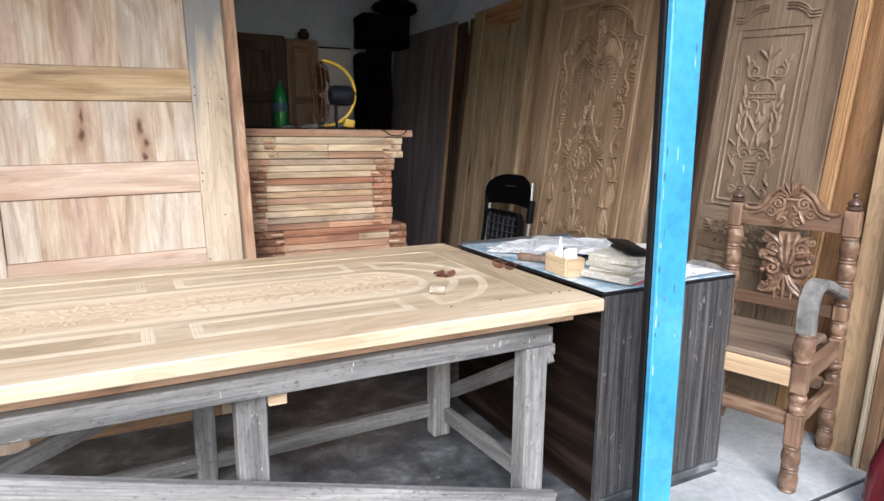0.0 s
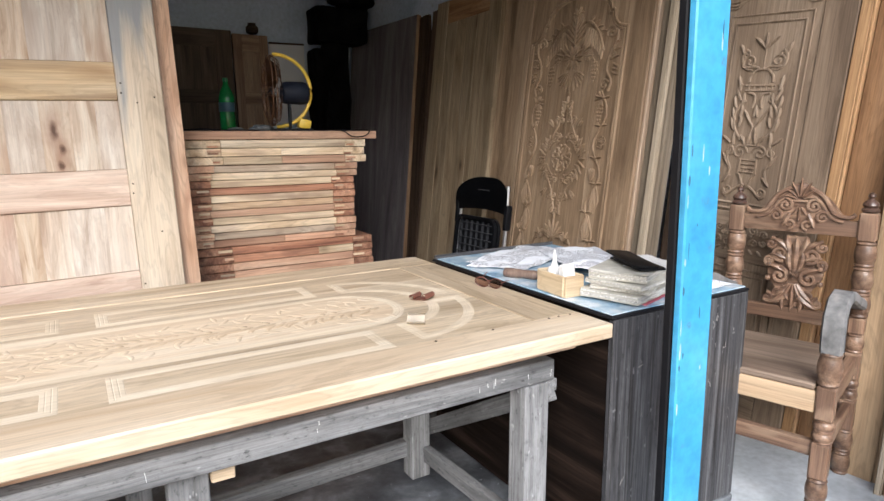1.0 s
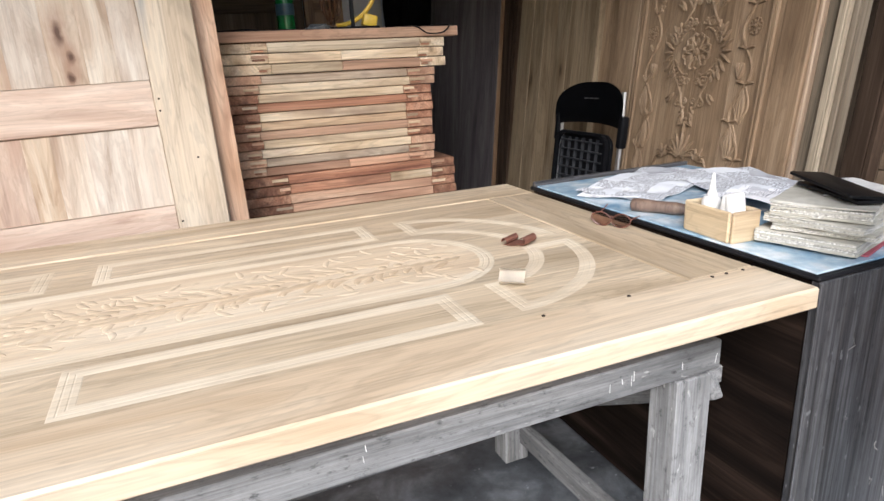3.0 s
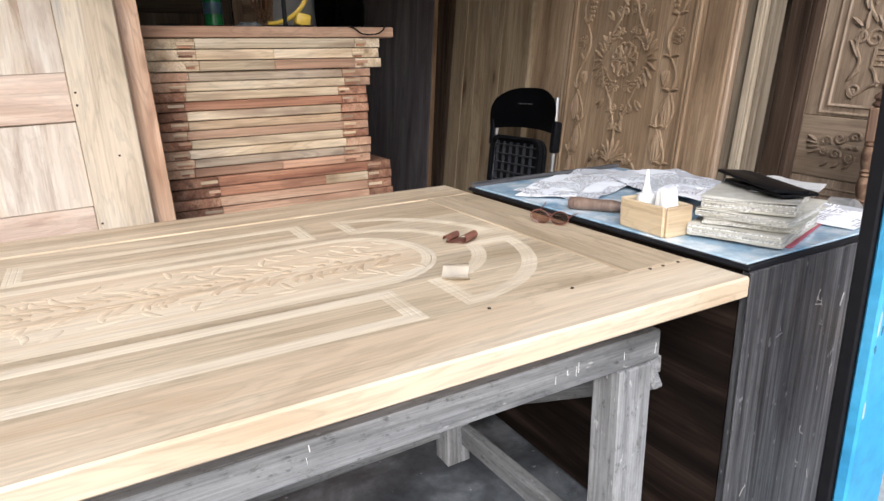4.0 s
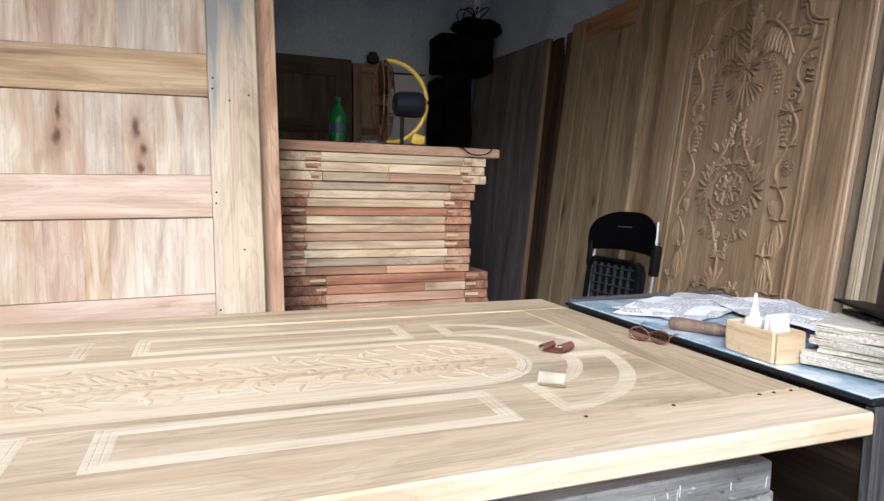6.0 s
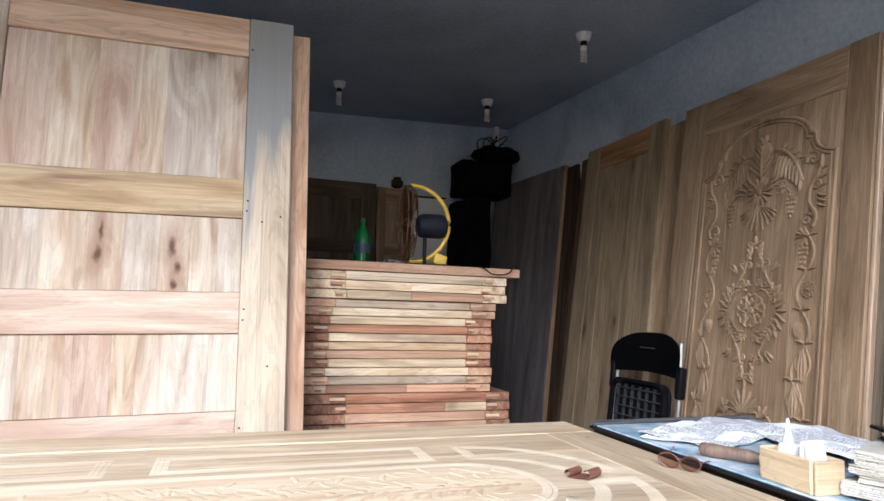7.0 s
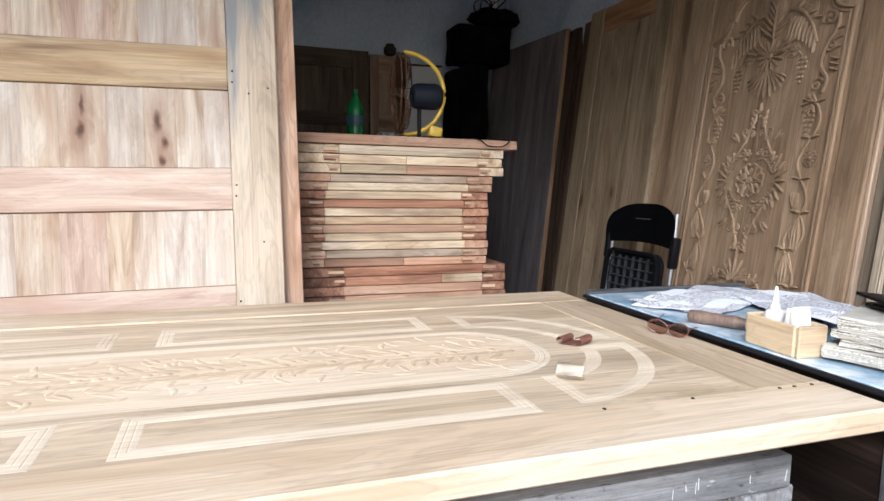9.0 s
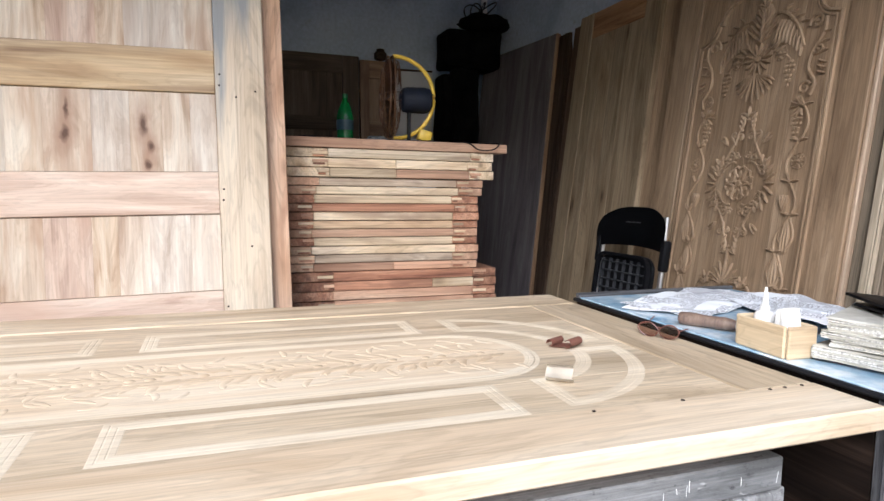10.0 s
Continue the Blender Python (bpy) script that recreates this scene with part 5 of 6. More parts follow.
def carved_door():
    w, h = 0.995, 2.16
    d = thing("carved_door", "brown timber door with tall carved grapevine and rosette panel", "door", lean_right(3.365), "doors leaning on the side wall")
    lo, hi, px0, px1 = 0.22, 1.985, 0.15, 0.88
    board("stile", d, 0, px0, 0, h, -0.038, 0, TEAK, "y")
    board("stile", d, px1, w, 0, h, -0.038, 0, TEAK, "y")
    board("rail", d, px0 + 0.0006, px1 - 0.0006, hi, h - 0.002, -0.038, -0.001, TEAK, "x", "darker top rail")
    board("rail", d, px0 + 0.0006, px1 - 0.0006, 0, lo, -0.038, -0.001, TEAK, "x")
    for k in range(4):
        a = px0 + (px1 - px0) * k / 4
        board("panel_board", d, a + 0.001, a + (px1 - px0) / 4 - 0.0004, lo + 0.001, hi - 0.001, -0.034, -0.004, TEAK, "y", "", 0.0006)
    z = -0.0045
    cx = 0.512
    # outer moulding: scooped shoulders under an arch
    hw = 0.332
    side = [(cx - hw, 0.3), (cx - hw, 1.748), (cx - hw + 0.014, 1.752)]
    side += [(cx - hw + 0.014 + 0.076 * math.sin(radians(a)), 1.83 - 0.076 * math.cos(radians(a))) for a in np.linspace(12, 90, 6)]
    side += [(cx - hw + 0.094, 1.838), (cx - 0.222, 1.838)]
    side += [(cx + 0.22 * math.cos(radians(a)), 1.842 + 0.108 * math.sin(radians(a))) for a in np.linspace(174, 90, 14)]
    path = side + [(2 * cx - x, y) for x, y in side[::-1][1:]]
    prof = [(-0.014, 0), (-0.011, 0.009), (-0.004, 0.009), (-0.002, 0.001), (0.002, 0.001), (0.004, 0.010), (0.011, 0.010), (0.014, 0)]
    bm = bmesh.new()
    band(bm, path, prof, False, z)
    upright("moulding", bm, TEAK, d, "")
    g = 0.012
    r = 0.006

    # crest: a daisy with a shell under it, a plume above, two arched branches hung with feathered leaves, blossoms and grapes
    bm = bmesh.new()
    for k in range(14):
        a = 360 * k / 14 + 6
        leaf(bm, cx + 0.016 * math.cos(radians(a)), 1.641 + 0.016 * math.sin(radians(a)), a, 0.05, 0.0165, g, z)
    dome(bm, cx, 1.641, 0.017, 0.017, z, 10)
    for k in range(-5, 6):
        a = 270 + 17 * k
        leaf(bm, cx + 0.005 * k, 1.585 - 0.003 * abs(k), a, 0.118 - 0.009 * abs(k), 0.017, g, z, -5 * k)
    for k in range(6):
        for s in (1, -1):
            leaf(bm, cx + s * 0.005, 1.715 + 0.022 * k, 90 - s * (64 - 5 * k), 0.09 - 0.008 * k, 0.0145, g, z, s * 22)
    leaf(bm, cx, 1.71, 90, 0.15, 0.017, g + 0.003, z)
    for b_ in (-58, -22, 22, 58):
        leaf(bm, cx, 1.852, 90 + b_, 0.042, 0.016, g, z, b_ * 0.5)
    dome(bm, cx, 1.85, 0.011, 0.014, z, 8)
    for s in (1, -1):
        stem(bm, [(cx + s * 0.02, 1.775), (cx + s * 0.065, 1.81), (cx + s * 0.12, 1.792), (cx + s * 0.172, 1.728), (cx + s * 0.205, 1.655)], r * 1.1, z)
        for k in range(8):
            f = k / 7
            leaf(bm, cx + s * (0.088 + 0.108 * f), 1.792 - 0.105 * f * f - 0.012, 270 - s * (20 - 10 * f), 0.098 - 0.04 * f, 0.0148, g, z, s * 14)
        for k in range(4):
            leaf(bm, cx + s * (0.1 + 0.026 * k), 1.812 - 0.02 * k, 90 - s * (40 + 14 * k), 0.034, 0.012, g, z, -s * 20)
        rosette(bm, cx + s * 0.106, 1.646, 0.028, g, z, 5)
        for k in range(4):
            leaf(bm, cx + s * (0.05 + 0.012 * k), 1.685 - 0.014 * k, 90 - s * (38 + 20 * k), 0.05, 0.014, g, z, s * 12)
        stem(bm, [(cx + s * 0.112, 1.64), (cx + s * 0.135, 1.632), (cx + s * 0.152, 1.615)], r * 0.7, z)
        grapes(bm, cx + s * 0.155, 1.605, 0.052, 0.09, 0.0088, z)
    upright("carved_relief", bm, TEAK, d, "carved plume, feathered branches and grapes")
    # the side vines: three linked scrolls above, then a winding stem with grapes, blossom, tulip and leaf bundles
    for s in (1, -1):
        bm = bmesh.new()
        vx = cx + s * 0.243
        scroll(bm, vx + s * 0.005, 1.735, 0.034, 200, -1.3, r * 1.2, z, s < 0)
        stem(bm, [(vx + s * 0.04, 1.745), (vx + s * 0.038, 1.69), (vx + s * 0.004, 1.63), (vx - s * 0.004, 1.565), (vx + s * 0.03, 1.51), (vx + s * 0.02, 1.463)], r * 1.3, z)
        scroll(bm, vx + s * 0.026, 1.632, 0.022, 180, 1.3, r * 1.05, z, s < 0)
        scroll(bm, vx - s * 0.008, 1.493, 0.027, 20, 1.3, r * 1.1, z, s < 0)
        for k in range(3):
            leaf(bm, vx + s * 0.03, 1.685 - 0.035 * k, 90 - s * 60, 0.036, 0.013, g, z, -s * 30)
            leaf(bm, vx + s * 0.034, 1.59 - 0.02 * k, 270 + s * 50, 0.036, 0.013, g, z, s * 30)
        fan_leaf(bm, vx - s * 0.006, 1.43, 205 if s > 0 else -25, 150, 6, 0.045, g, z)

        def swing(y):
            return s * math.sin(2 * math.pi * (1.46 - y) / 0.3 - 0.52)

        stem(bm, [(vx + 0.032 * swing(y), y) for y in np.arange(1.46, 0.30, -0.03)], r, z)
        for y, kind in ((1.352, "grapes"), (1.22, "flower"), (1.065, "tulip"), (0.94, "bundle"), (0.80, "bundle"), (0.66, "bundle"), (0.52, "tulip"), (0.40, "bundle")):
            q = vx - 0.018 * swing(y)
            if kind == "grapes":
                grapes(bm, q, y + 0.045, 0.052, 0.09, 0.0088, z)
            elif kind == "flower":
                rosette(bm, q, y, 0.03, g, z, 5)
                dome(bm, q, y, 0.01, g, z, 8)
            elif kind == "tulip":
                for b in (-30, 0, 30):
                    leaf(bm, q, y - 0.028, 90 + b, 0.058, 0.018, g, z, -b)
            else:
                for b in (-1, 0, 1):
                    leaf(bm, q + b * 0.011, y - 0.06, 90 - b * 8, 0.12, 0.0105, g * 0.95, z, b * 20)
                    stem(bm, [(q + b * 0.004, y - 0.066), (q + b * 0.031, y), (q + b * 0.006, y + 0.066)], r * 0.8, z)
            leaf(bm, vx + 0.03 * swing(y + 0.075), y + 0.075, 90 + s * 55, 0.04, 0.014, g, z, 40)
            leaf(bm, vx + 0.03 * swing(y + 0.075), y + 0.075, 90 - s * 55, 0.038, 0.013, g, z, -40)
        upright("carved_relief", bm, TEAK, d, "carved grapevine")
    # the middle lozenge: a six-petalled flower in a ring of scrolls, with a tail above and below
    bm = bmesh.new()
    base = 1.137
    for s in (1, -1):
        for q in (1, -1):
            stem(bm, [(cx + s * 0.118, base + q * 0.03), (cx + s * 0.105, base + q * 0.08), (cx + s * 0.075, base + q * 0.125), (cx + s * 0.055, base + q * 0.165), (cx + s * 0.068, base + q * 0.19)], r, z)
            stem(bm, [(cx + s * 0.05, base + q * 0.158), (cx + s * 0.04, base + q * 0.2), (cx + s * 0.018, base + q * 0.25), (cx + s * 0.022, base + q * 0.275)], r, z)
            scroll(bm, cx + s * 0.058, base + q * 0.11, 0.021, q * 70, q * 1.2, r * 0.9, z, s < 0)
            scroll(bm, cx + s * 0.06, base + q * 0.2, 0.018, -q * 90, q * 1.2, r * 0.85, z, s < 0)
            for k in range(5):
                ang = 62 - 11 * k
                leaf(bm, cx + s * (0.094 + 0.0075 * k), base + q * (0.088 - 0.019 * k), (ang if s > 0 else 180 - ang) * q, 0.03 + 0.004 * k, 0.0115, g, z, s * q * 26)
            scroll(bm, cx + s * 0.098, base + q * 0.048, 0.015, -q * 60, q * 1.2, r * 0.85, z, s < 0)
            stem(bm, [(cx + s * 0.03, base + q * 0.085), (cx + s * 0.05, base + q * 0.088), (cx + s * 0.078, base + q * 0.07), (cx + s * 0.108, base + q * 0.03)], r * 0.8, z)
            scroll(bm, cx + s * 0.028, base + q * 0.118, 0.016, q * 200, q * 1.2, r * 0.8, z, s < 0)
            for k in range(3):
                leaf(bm, cx + s * 0.018, base + q * (0.215 + 0.022 * k), (90 - s * 58) if q > 0 else (270 + s * 58), 0.034, 0.011, g, z, s * q * 40)
            leaf(bm, cx + s * 0.09, base + q * 0.16, (90 - s * 10) if q > 0 else (270 + s * 10), 0.05, 0.013, g, z, -s * q * 40)
            scroll(bm, cx + s * 0.082, base + q * 0.082, 0.02, q * 130, -q * 1.2, r * 0.9, z, s < 0)
            scroll(bm, cx + s * 0.024, base + q * 0.19, 0.015, q * 40, q * 1.2, r * 0.8, z, s < 0)
            for k in range(3):
                leaf(bm, cx + s * (0.118 + 0.012 * k), base + q * (0.075 - 0.024 * k), (48 - 16 * k if s > 0 else 132 + 16 * k) * q, 0.036, 0.012, g, z, s * q * 20)
            leaf(bm, cx + s * 0.1, base + q * 0.165, (90 - s * 50) if q > 0 else (270 + s * 50), 0.035, 0.012, g, z)
        leaf(bm, cx + s * 0.132, base, 0 if s > 0 else 180, 0.04, 0.014, g, z)
    for q in (1, -1):
        for b in (-40, 0, 40):
            leaf(bm, cx, base + q * 0.27, 90 * q + b, 0.046, 0.013, g, z, b)
        dome(bm, cx, base + q * 0.262, 0.009, 0.011, z, 8)
    rosette(bm, cx, base, 0.07, g, z, 6)
    upright("carved_relief", bm, TEAK, d, "carved six-petalled flower in scrolls")
    bm = bmesh.new()
    for y, sgn in ((0.715, 1), (0.46, -1)):
        fan_leaf(bm, cx, y, 90 * sgn, 150, 9, 0.1, g, z)
        for s in (1, -1):
            fan_leaf(bm, cx + s * 0.085, y - 0.01, 90 * sgn - s * sgn * 25, 110, 5, 0.055, g, z)
            scroll(bm, cx + s * 0.06, y - sgn * 0.06, 0.028, 90, 1.2, r, z, s < 0)
            stem(bm, [(cx + s * 0.02, y), (cx + s * 0.06, y + sgn * 0.03), (cx + s * 0.12, y + sgn * 0.01), (cx + s * 0.15, y - sgn * 0.05)], r, z)
    upright("carved_relief", bm, TEAK, d, "carved lower shell")


carved_door()


def plank_door():
    w, h = 0.745, 2.155
    d = thing("plank_door", "knotty brown plank door with a darker top rail", "door", lean_right(4.223, 0.0, 1.2), "doors leaning on the side wall")
    board("stile", d, 0, 0.14, 0, h, -0.04, -0.001, TEAK_PALE, "y")
    board("stile", d, w - 0.125, w, 0, h, -0.04, -0.001, TEAK_PALE, "y")
    board("rail", d, 0.1405, w - 0.1255, 2.0, h - 0.003, -0.04, -0.003, RUSSET, "x")
    for k in range(4):
        a = 0.141 + k * (w - 0.267) / 4
        board("plank", d, a, a + (w - 0.267) / 4 - 0.0012, 0.1, 1.999, -0.036, -0.004 - 0.001 * (k % 2), TEAK_PALE, "y", "", 0.001)


plank_door()


def dark_door():
    w, h = 0.842, 2.1
    d = thing("dark_door", "smooth dark purplish-brown stained flush door leaning on the wall", "door", leaning(2.958 - 0.842 * 0.186, 4.398 + 0.842 * 0.983 - 0.0, 10.7, 3.0, 0.14), "doors leaning on the side wall")
    board("panel", d, 0, w - 0.012, 0, h, -0.036, 0, DARKDOOR, "y", "", 0.003)
    board("edge_strip", d, w - 0.0115, w, 0, h, -0.036, -0.001, ORANGE, "y", "bare brown edge")


dark_door()


def plain_frame(name, place, w, h, mat, label, t=0.04):
    d = thing(name, label, "door", place, "doors leaning on the side wall")
    board("board", d, 0, w * 0.78, 0, h, -t, 0, mat, "y", "", 0.003)
    board("lipping", d, w * 0.78 + 0.0008, w, 0, h - 0.004, -t, -0.0025, mat, "y", "", 0.003)


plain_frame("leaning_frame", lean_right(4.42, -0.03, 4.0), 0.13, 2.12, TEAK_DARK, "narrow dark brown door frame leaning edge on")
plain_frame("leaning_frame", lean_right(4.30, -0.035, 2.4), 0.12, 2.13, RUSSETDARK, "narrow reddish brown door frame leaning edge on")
plain_frame("leaning_frame", lean_right(3.53, -0.035, 1.0), 0.30, 2.13, TEAK, "brown door edge showing behind the carved door")
plain_frame("timber_edge", lean_right(2.369, -0.012), 0.02, 2.16, STRIPPALE, "tan edge of a door standing behind another")
plain_frame("grey_batten", lean_right(2.3485, -0.028), 0.047, 2.16, GREYTEAK, "grey-brown edge of a leaning door", 0.05)
plain_frame("pale_batten", lean_right(2.301, -0.012), 0.034, 2.16, PALEEDGE, "pale upright timber edge leaning on the wall", 0.05)
plain_frame("grey_batten", lean_right(2.266, -0.03), 0.026, 2.16, GREYTEAK, "grey-brown narrow timber edge", 0.05)
# the dark timber colour here stands in for shadow between the doors
plain_frame("shaded_batten", lean_right(2.239, -0.1), 0.09, 2.1, TEAK_DARK, "timber board set behind others, their shadow put into its dark colour", 0.05)


def second_carved_door():
    w, h = 0.665, 2.14
    d = thing("urn_door", "brown timber door carved with a tall urn and scrolls in a routed frame", "door", lean_front(2.385, -0.261, -3.1), "doors leaning on the side wall")
    board("stile", d, 0, 0.14, 0, h, -0.04, 0, TEAKGREY, "y", "", 0.004)
    board("stile", d, 0.546, w, 0, h, -0.04, 0, TEAKGREY, "y", "", 0.004)
    board("rail", d, 0.141, 0.545, 0.735, 0.94, -0.04, -0.001, TEAKGREY, "x")
    board("rail", d, 0.141, 0.545, 0, 0.2, -0.04, -0.001, TEAKGREY, "x")
    board("rail", d, 0.141, 0.545, 1.87, h - 0.001, -0.04, -0.001, TEAKGREY, "x")
    board("panel", d, 0.141, 0.545, 0.941, 1.869, -0.036, -0.005, TEAKGREY, "y")
    board("panel", d, 0.141, 0.545, 0.201, 0.734, -0.036, -0.005, TEAKGREY, "y")
    z = -0.0053
    prof = [(-0.006, 0), (-0.004, 0.005), (-0.001, 0.005), (0.002, 0.001), (0.006, 0)]
    for x0, x1, y0, y1 in ((0.19, 0.513, 0.955, 1.74), (0.214, 0.489, 0.98, 1.708), (0.19, 0.513, 0.24, 0.70), (0.214, 0.489, 0.265, 0.675)):
        bm = bmesh.new()
        band(bm, [(x0, y0), (x1, y0), (x1, y1), (x0, y1)], prof, True, z)
        upright("moulding", bm, TEAKGREY, d, "")
    cx, g, r = 0.352, 0.011, 0.0056
    # stepped lines in the upper corners of the panel
    for k in range(3):
        bm = bmesh.new()
        for s in (1, -1):
            stem(bm, [(cx + s * 0.185, 1.775 + 0.013 * k), (cx + s * 0.145, 1.775 + 0.013 * k), (cx + s * 0.125, 1.795 + 0.013 * k), (cx + s * 0.085, 1.815 + 0.013 * k), (cx + s * 0.04, 1.818 + 0.013 * k)], r * 0.8, z)
        upright("moulding", bm, TEAKGREY, d, "")

    def at(u, v):
        return cx + 0.094 * u, 1.0 + 0.672 * v

    bm = bmesh.new()
    for s in (1, -1):
        def line(*uv, k=1.0):
            stem(bm, [at(s * u, v) for u, v in uv], r * k, z)

        def curlup(u, v, rad, a0, turns):
            x, y = at(s * u, v)
            scroll(bm, x, y, rad, a0, turns, r * 0.9, z, s < 0)

        def tip(u, v, ang, length=0.045, width=0.014, curl=0.0):
            x, y = at(s * u, v)
            leaf(bm, x, y, ang if s > 0 else 180 - ang, length, width, g, z, s * curl)

        line((0.1, 0.07), (0.25, 0.13), (0.42, 0.16))
        line((0.05, 0.09), (0.4, 0.06), (0.75, 0.02), (0.95, 0.05))
        curlup(0.75, 0.045, 0.024, 270, 1.2)
        line((0.38, 0.16), (0.36, 0.245))
        line((0.95, 0.1), (0.8, 0.18), (1.0, 0.25), (0.85, 0.33))
        curlup(0.45, 0.285, 0.033, 180, -1.35)
        curlup(0.95, 0.29, 0.022, 90, 1.2)
        tip(0.9, 0.2, 60, 0.06)
        tip(0.75, 0.14, -50)
        tip(0.8, 0.33, 75, 0.06, 0.015, 30)
        tip(0.95, 0.34, 40)
        line((0.3, 0.33), (0.38, 0.38))
        tip(0.18, 0.34, 100, 0.045)
        tip(0.3, 0.34, 60, 0.04)
        line((0.5, 0.36), (0.85, 0.43), (0.95, 0.5), (0.8, 0.56), (0.5, 0.6))
        for v in (0.42, 0.48, 0.55):
            tip(0.9, v, 62, 0.055, 0.014, 25)
            tip(0.7, v + 0.02, 115, 0.05, 0.013, -30)
        line((0.12, 0.40), (0.05, 0.44), (0.2, 0.47))
        tip(0.2, 0.47, 60, 0.06)
        tip(0.08, 0.5, 100, 0.05)
        line((0.45, 0.645), (0.2, 0.635), (0.14, 0.6), (0.2, 0.555))
        line((0.75, 0.6), (0.95, 0.66), (0.8, 0.7))
        tip(0.85, 0.66, 80, 0.06)
        line((0.5, 0.71), (0.48, 0.745), (0.25, 0.78), (0.0, 0.785))
        curlup(0.6, 0.83, 0.034, 250, 1.4)
        line((0.15, 0.79), (0.4, 0.8), (0.85, 0.8), (0.95, 0.86), (0.75, 0.9))
        curlup(0.85, 0.875, 0.018, 90, 1.2)
        tip(0.95, 0.88, 70, 0.04)
        tip(0.05, 0.91, 55, 0.06, 0.016, -20)
    for v0, hw in ((0.165, 0.036), (0.19, 0.037), (0.215, 0.038), (0.24, 0.039), (0.33, 0.024), (0.66, 0.058), (0.69, 0.06)):
        y = 1.0 + 0.672 * v0
        tube(bm, [(cx - hw, y, z), (cx + hw, y, z)], r, 5)
    for k in range(5):
        x = cx - 0.048 + 0.024 * k
        tube(bm, [(x, 1.0 + 0.672 * 0.662, z), (x, 1.0 + 0.672 * 0.688, z)], r * 0.8, 5)
        tube(bm, [(cx - 0.028 + 0.014 * k, 1.0 + 0.672 * 0.167, z), (cx - 0.028 + 0.014 * k, 1.0 + 0.672 * 0.188, z)], r * 0.7, 5)
    tube(bm, [(cx, 1.53, z), (cx, 1.62, z)], r * 0.8, 5)
    leaf(bm, cx, 1.605, 90, 0.065, 0.016, g, z)
    upright("carved_relief", bm, TEAKGREY, d, "carved urn with scrolling leaves")
    # the scrolls on the middle rail and the flower of the lower panel
    bm = bmesh.new()
    for s in (1, -1):
        for x, y, rad, a0, tr in ((0.03, 0.884, 0.018, 200, -1.3), (0.075, 0.874, 0.02, 160, 1.3), (0.118, 0.86, 0.018, 200, -1.2), (0.035, 0.812, 0.018, 160, 1.3), (0.08, 0.819, 0.018, 200, -1.3), (0.12, 0.827, 0.015, 160, 1.2)):
            scroll(bm, cx + s * x, y, rad, a0, tr, 0.0048, 0.0, s < 0)
        for k in range(4):
            leaf(bm, cx + s * (0.135 + 0.004 * k), 0.83 + 0.009 * k, (-30 + 20 * k) if s > 0 else 210 - 20 * k, 0.036, 0.012, g, 0.0)
        for k in range(3):
            dome(bm, cx + s * (0.02 + 0.022 * k), 0.847, 0.008, 0.008, 0.0, 8)
            leaf(bm, cx + s * (0.03 + 0.035 * k), 0.792, 270 + s * 30, 0.026, 0.011, g, 0.0, s * 30)
    upright("carved_relief", bm, TEAKGREY, d, "carved scrolled cartouche")
    bm = bmesh.new()
    for s in (1, -1):
        scroll(bm, cx + s * 0.05, 0.47, 0.032, 90, 1.3, 0.0058, z, s < 0)
        leaf(bm, cx + s * 0.03, 0.53, 90 - s * 20, 0.06, 0.018, g, z)
        leaf(bm, cx + s * 0.03, 0.42, 270 + s * 20, 0.06, 0.018, g, z)
    rosette(bm, cx, 0.47, 0.03, g, z)
    upright("carved_relief", bm, TEAKGREY, d, "carved flower with scrolls")


second_carved_door()
plain_frame("timber_edge", lean_front(1.7195, -0.266, -3.1), 0.05, 2.16, STRIP, "orange-brown timber edge strip between doors", 0.06)
plain_frame("russet_board", lean_front(1.668, -0.285, -3.1), 0.20, 2.18, RUSSET, "reddish brown board leaning beside the carved urn door", 0.05)
plain_frame("front_board", lean_front(1.47, -0.205, -1.2, 0.06), 0.14, 2.2, FRONTBOARD, "wide knotty brown board standing in front of the leaning doors", 0.045)
plain_frame("pale_batten", lean_front(1.322, -0.13, -0.6, 0.06), 0.022, 2.2, PALEEDGE, "thin pale edge of a leaning door", 0.05)
plain_frame("worn_board", lean_front(1.299, -0.14, -0.6, 0.06), 0.05, 2.2, ORANGE, "worn reddish door edge with flaking paint", 0.05)
plain_frame("grey_batten", lean_front(1.248, -0.15, -0.6, 0.06), 0.04, 2.2, PALEEDGE, "pale timber edge at the end of the row", 0.05)


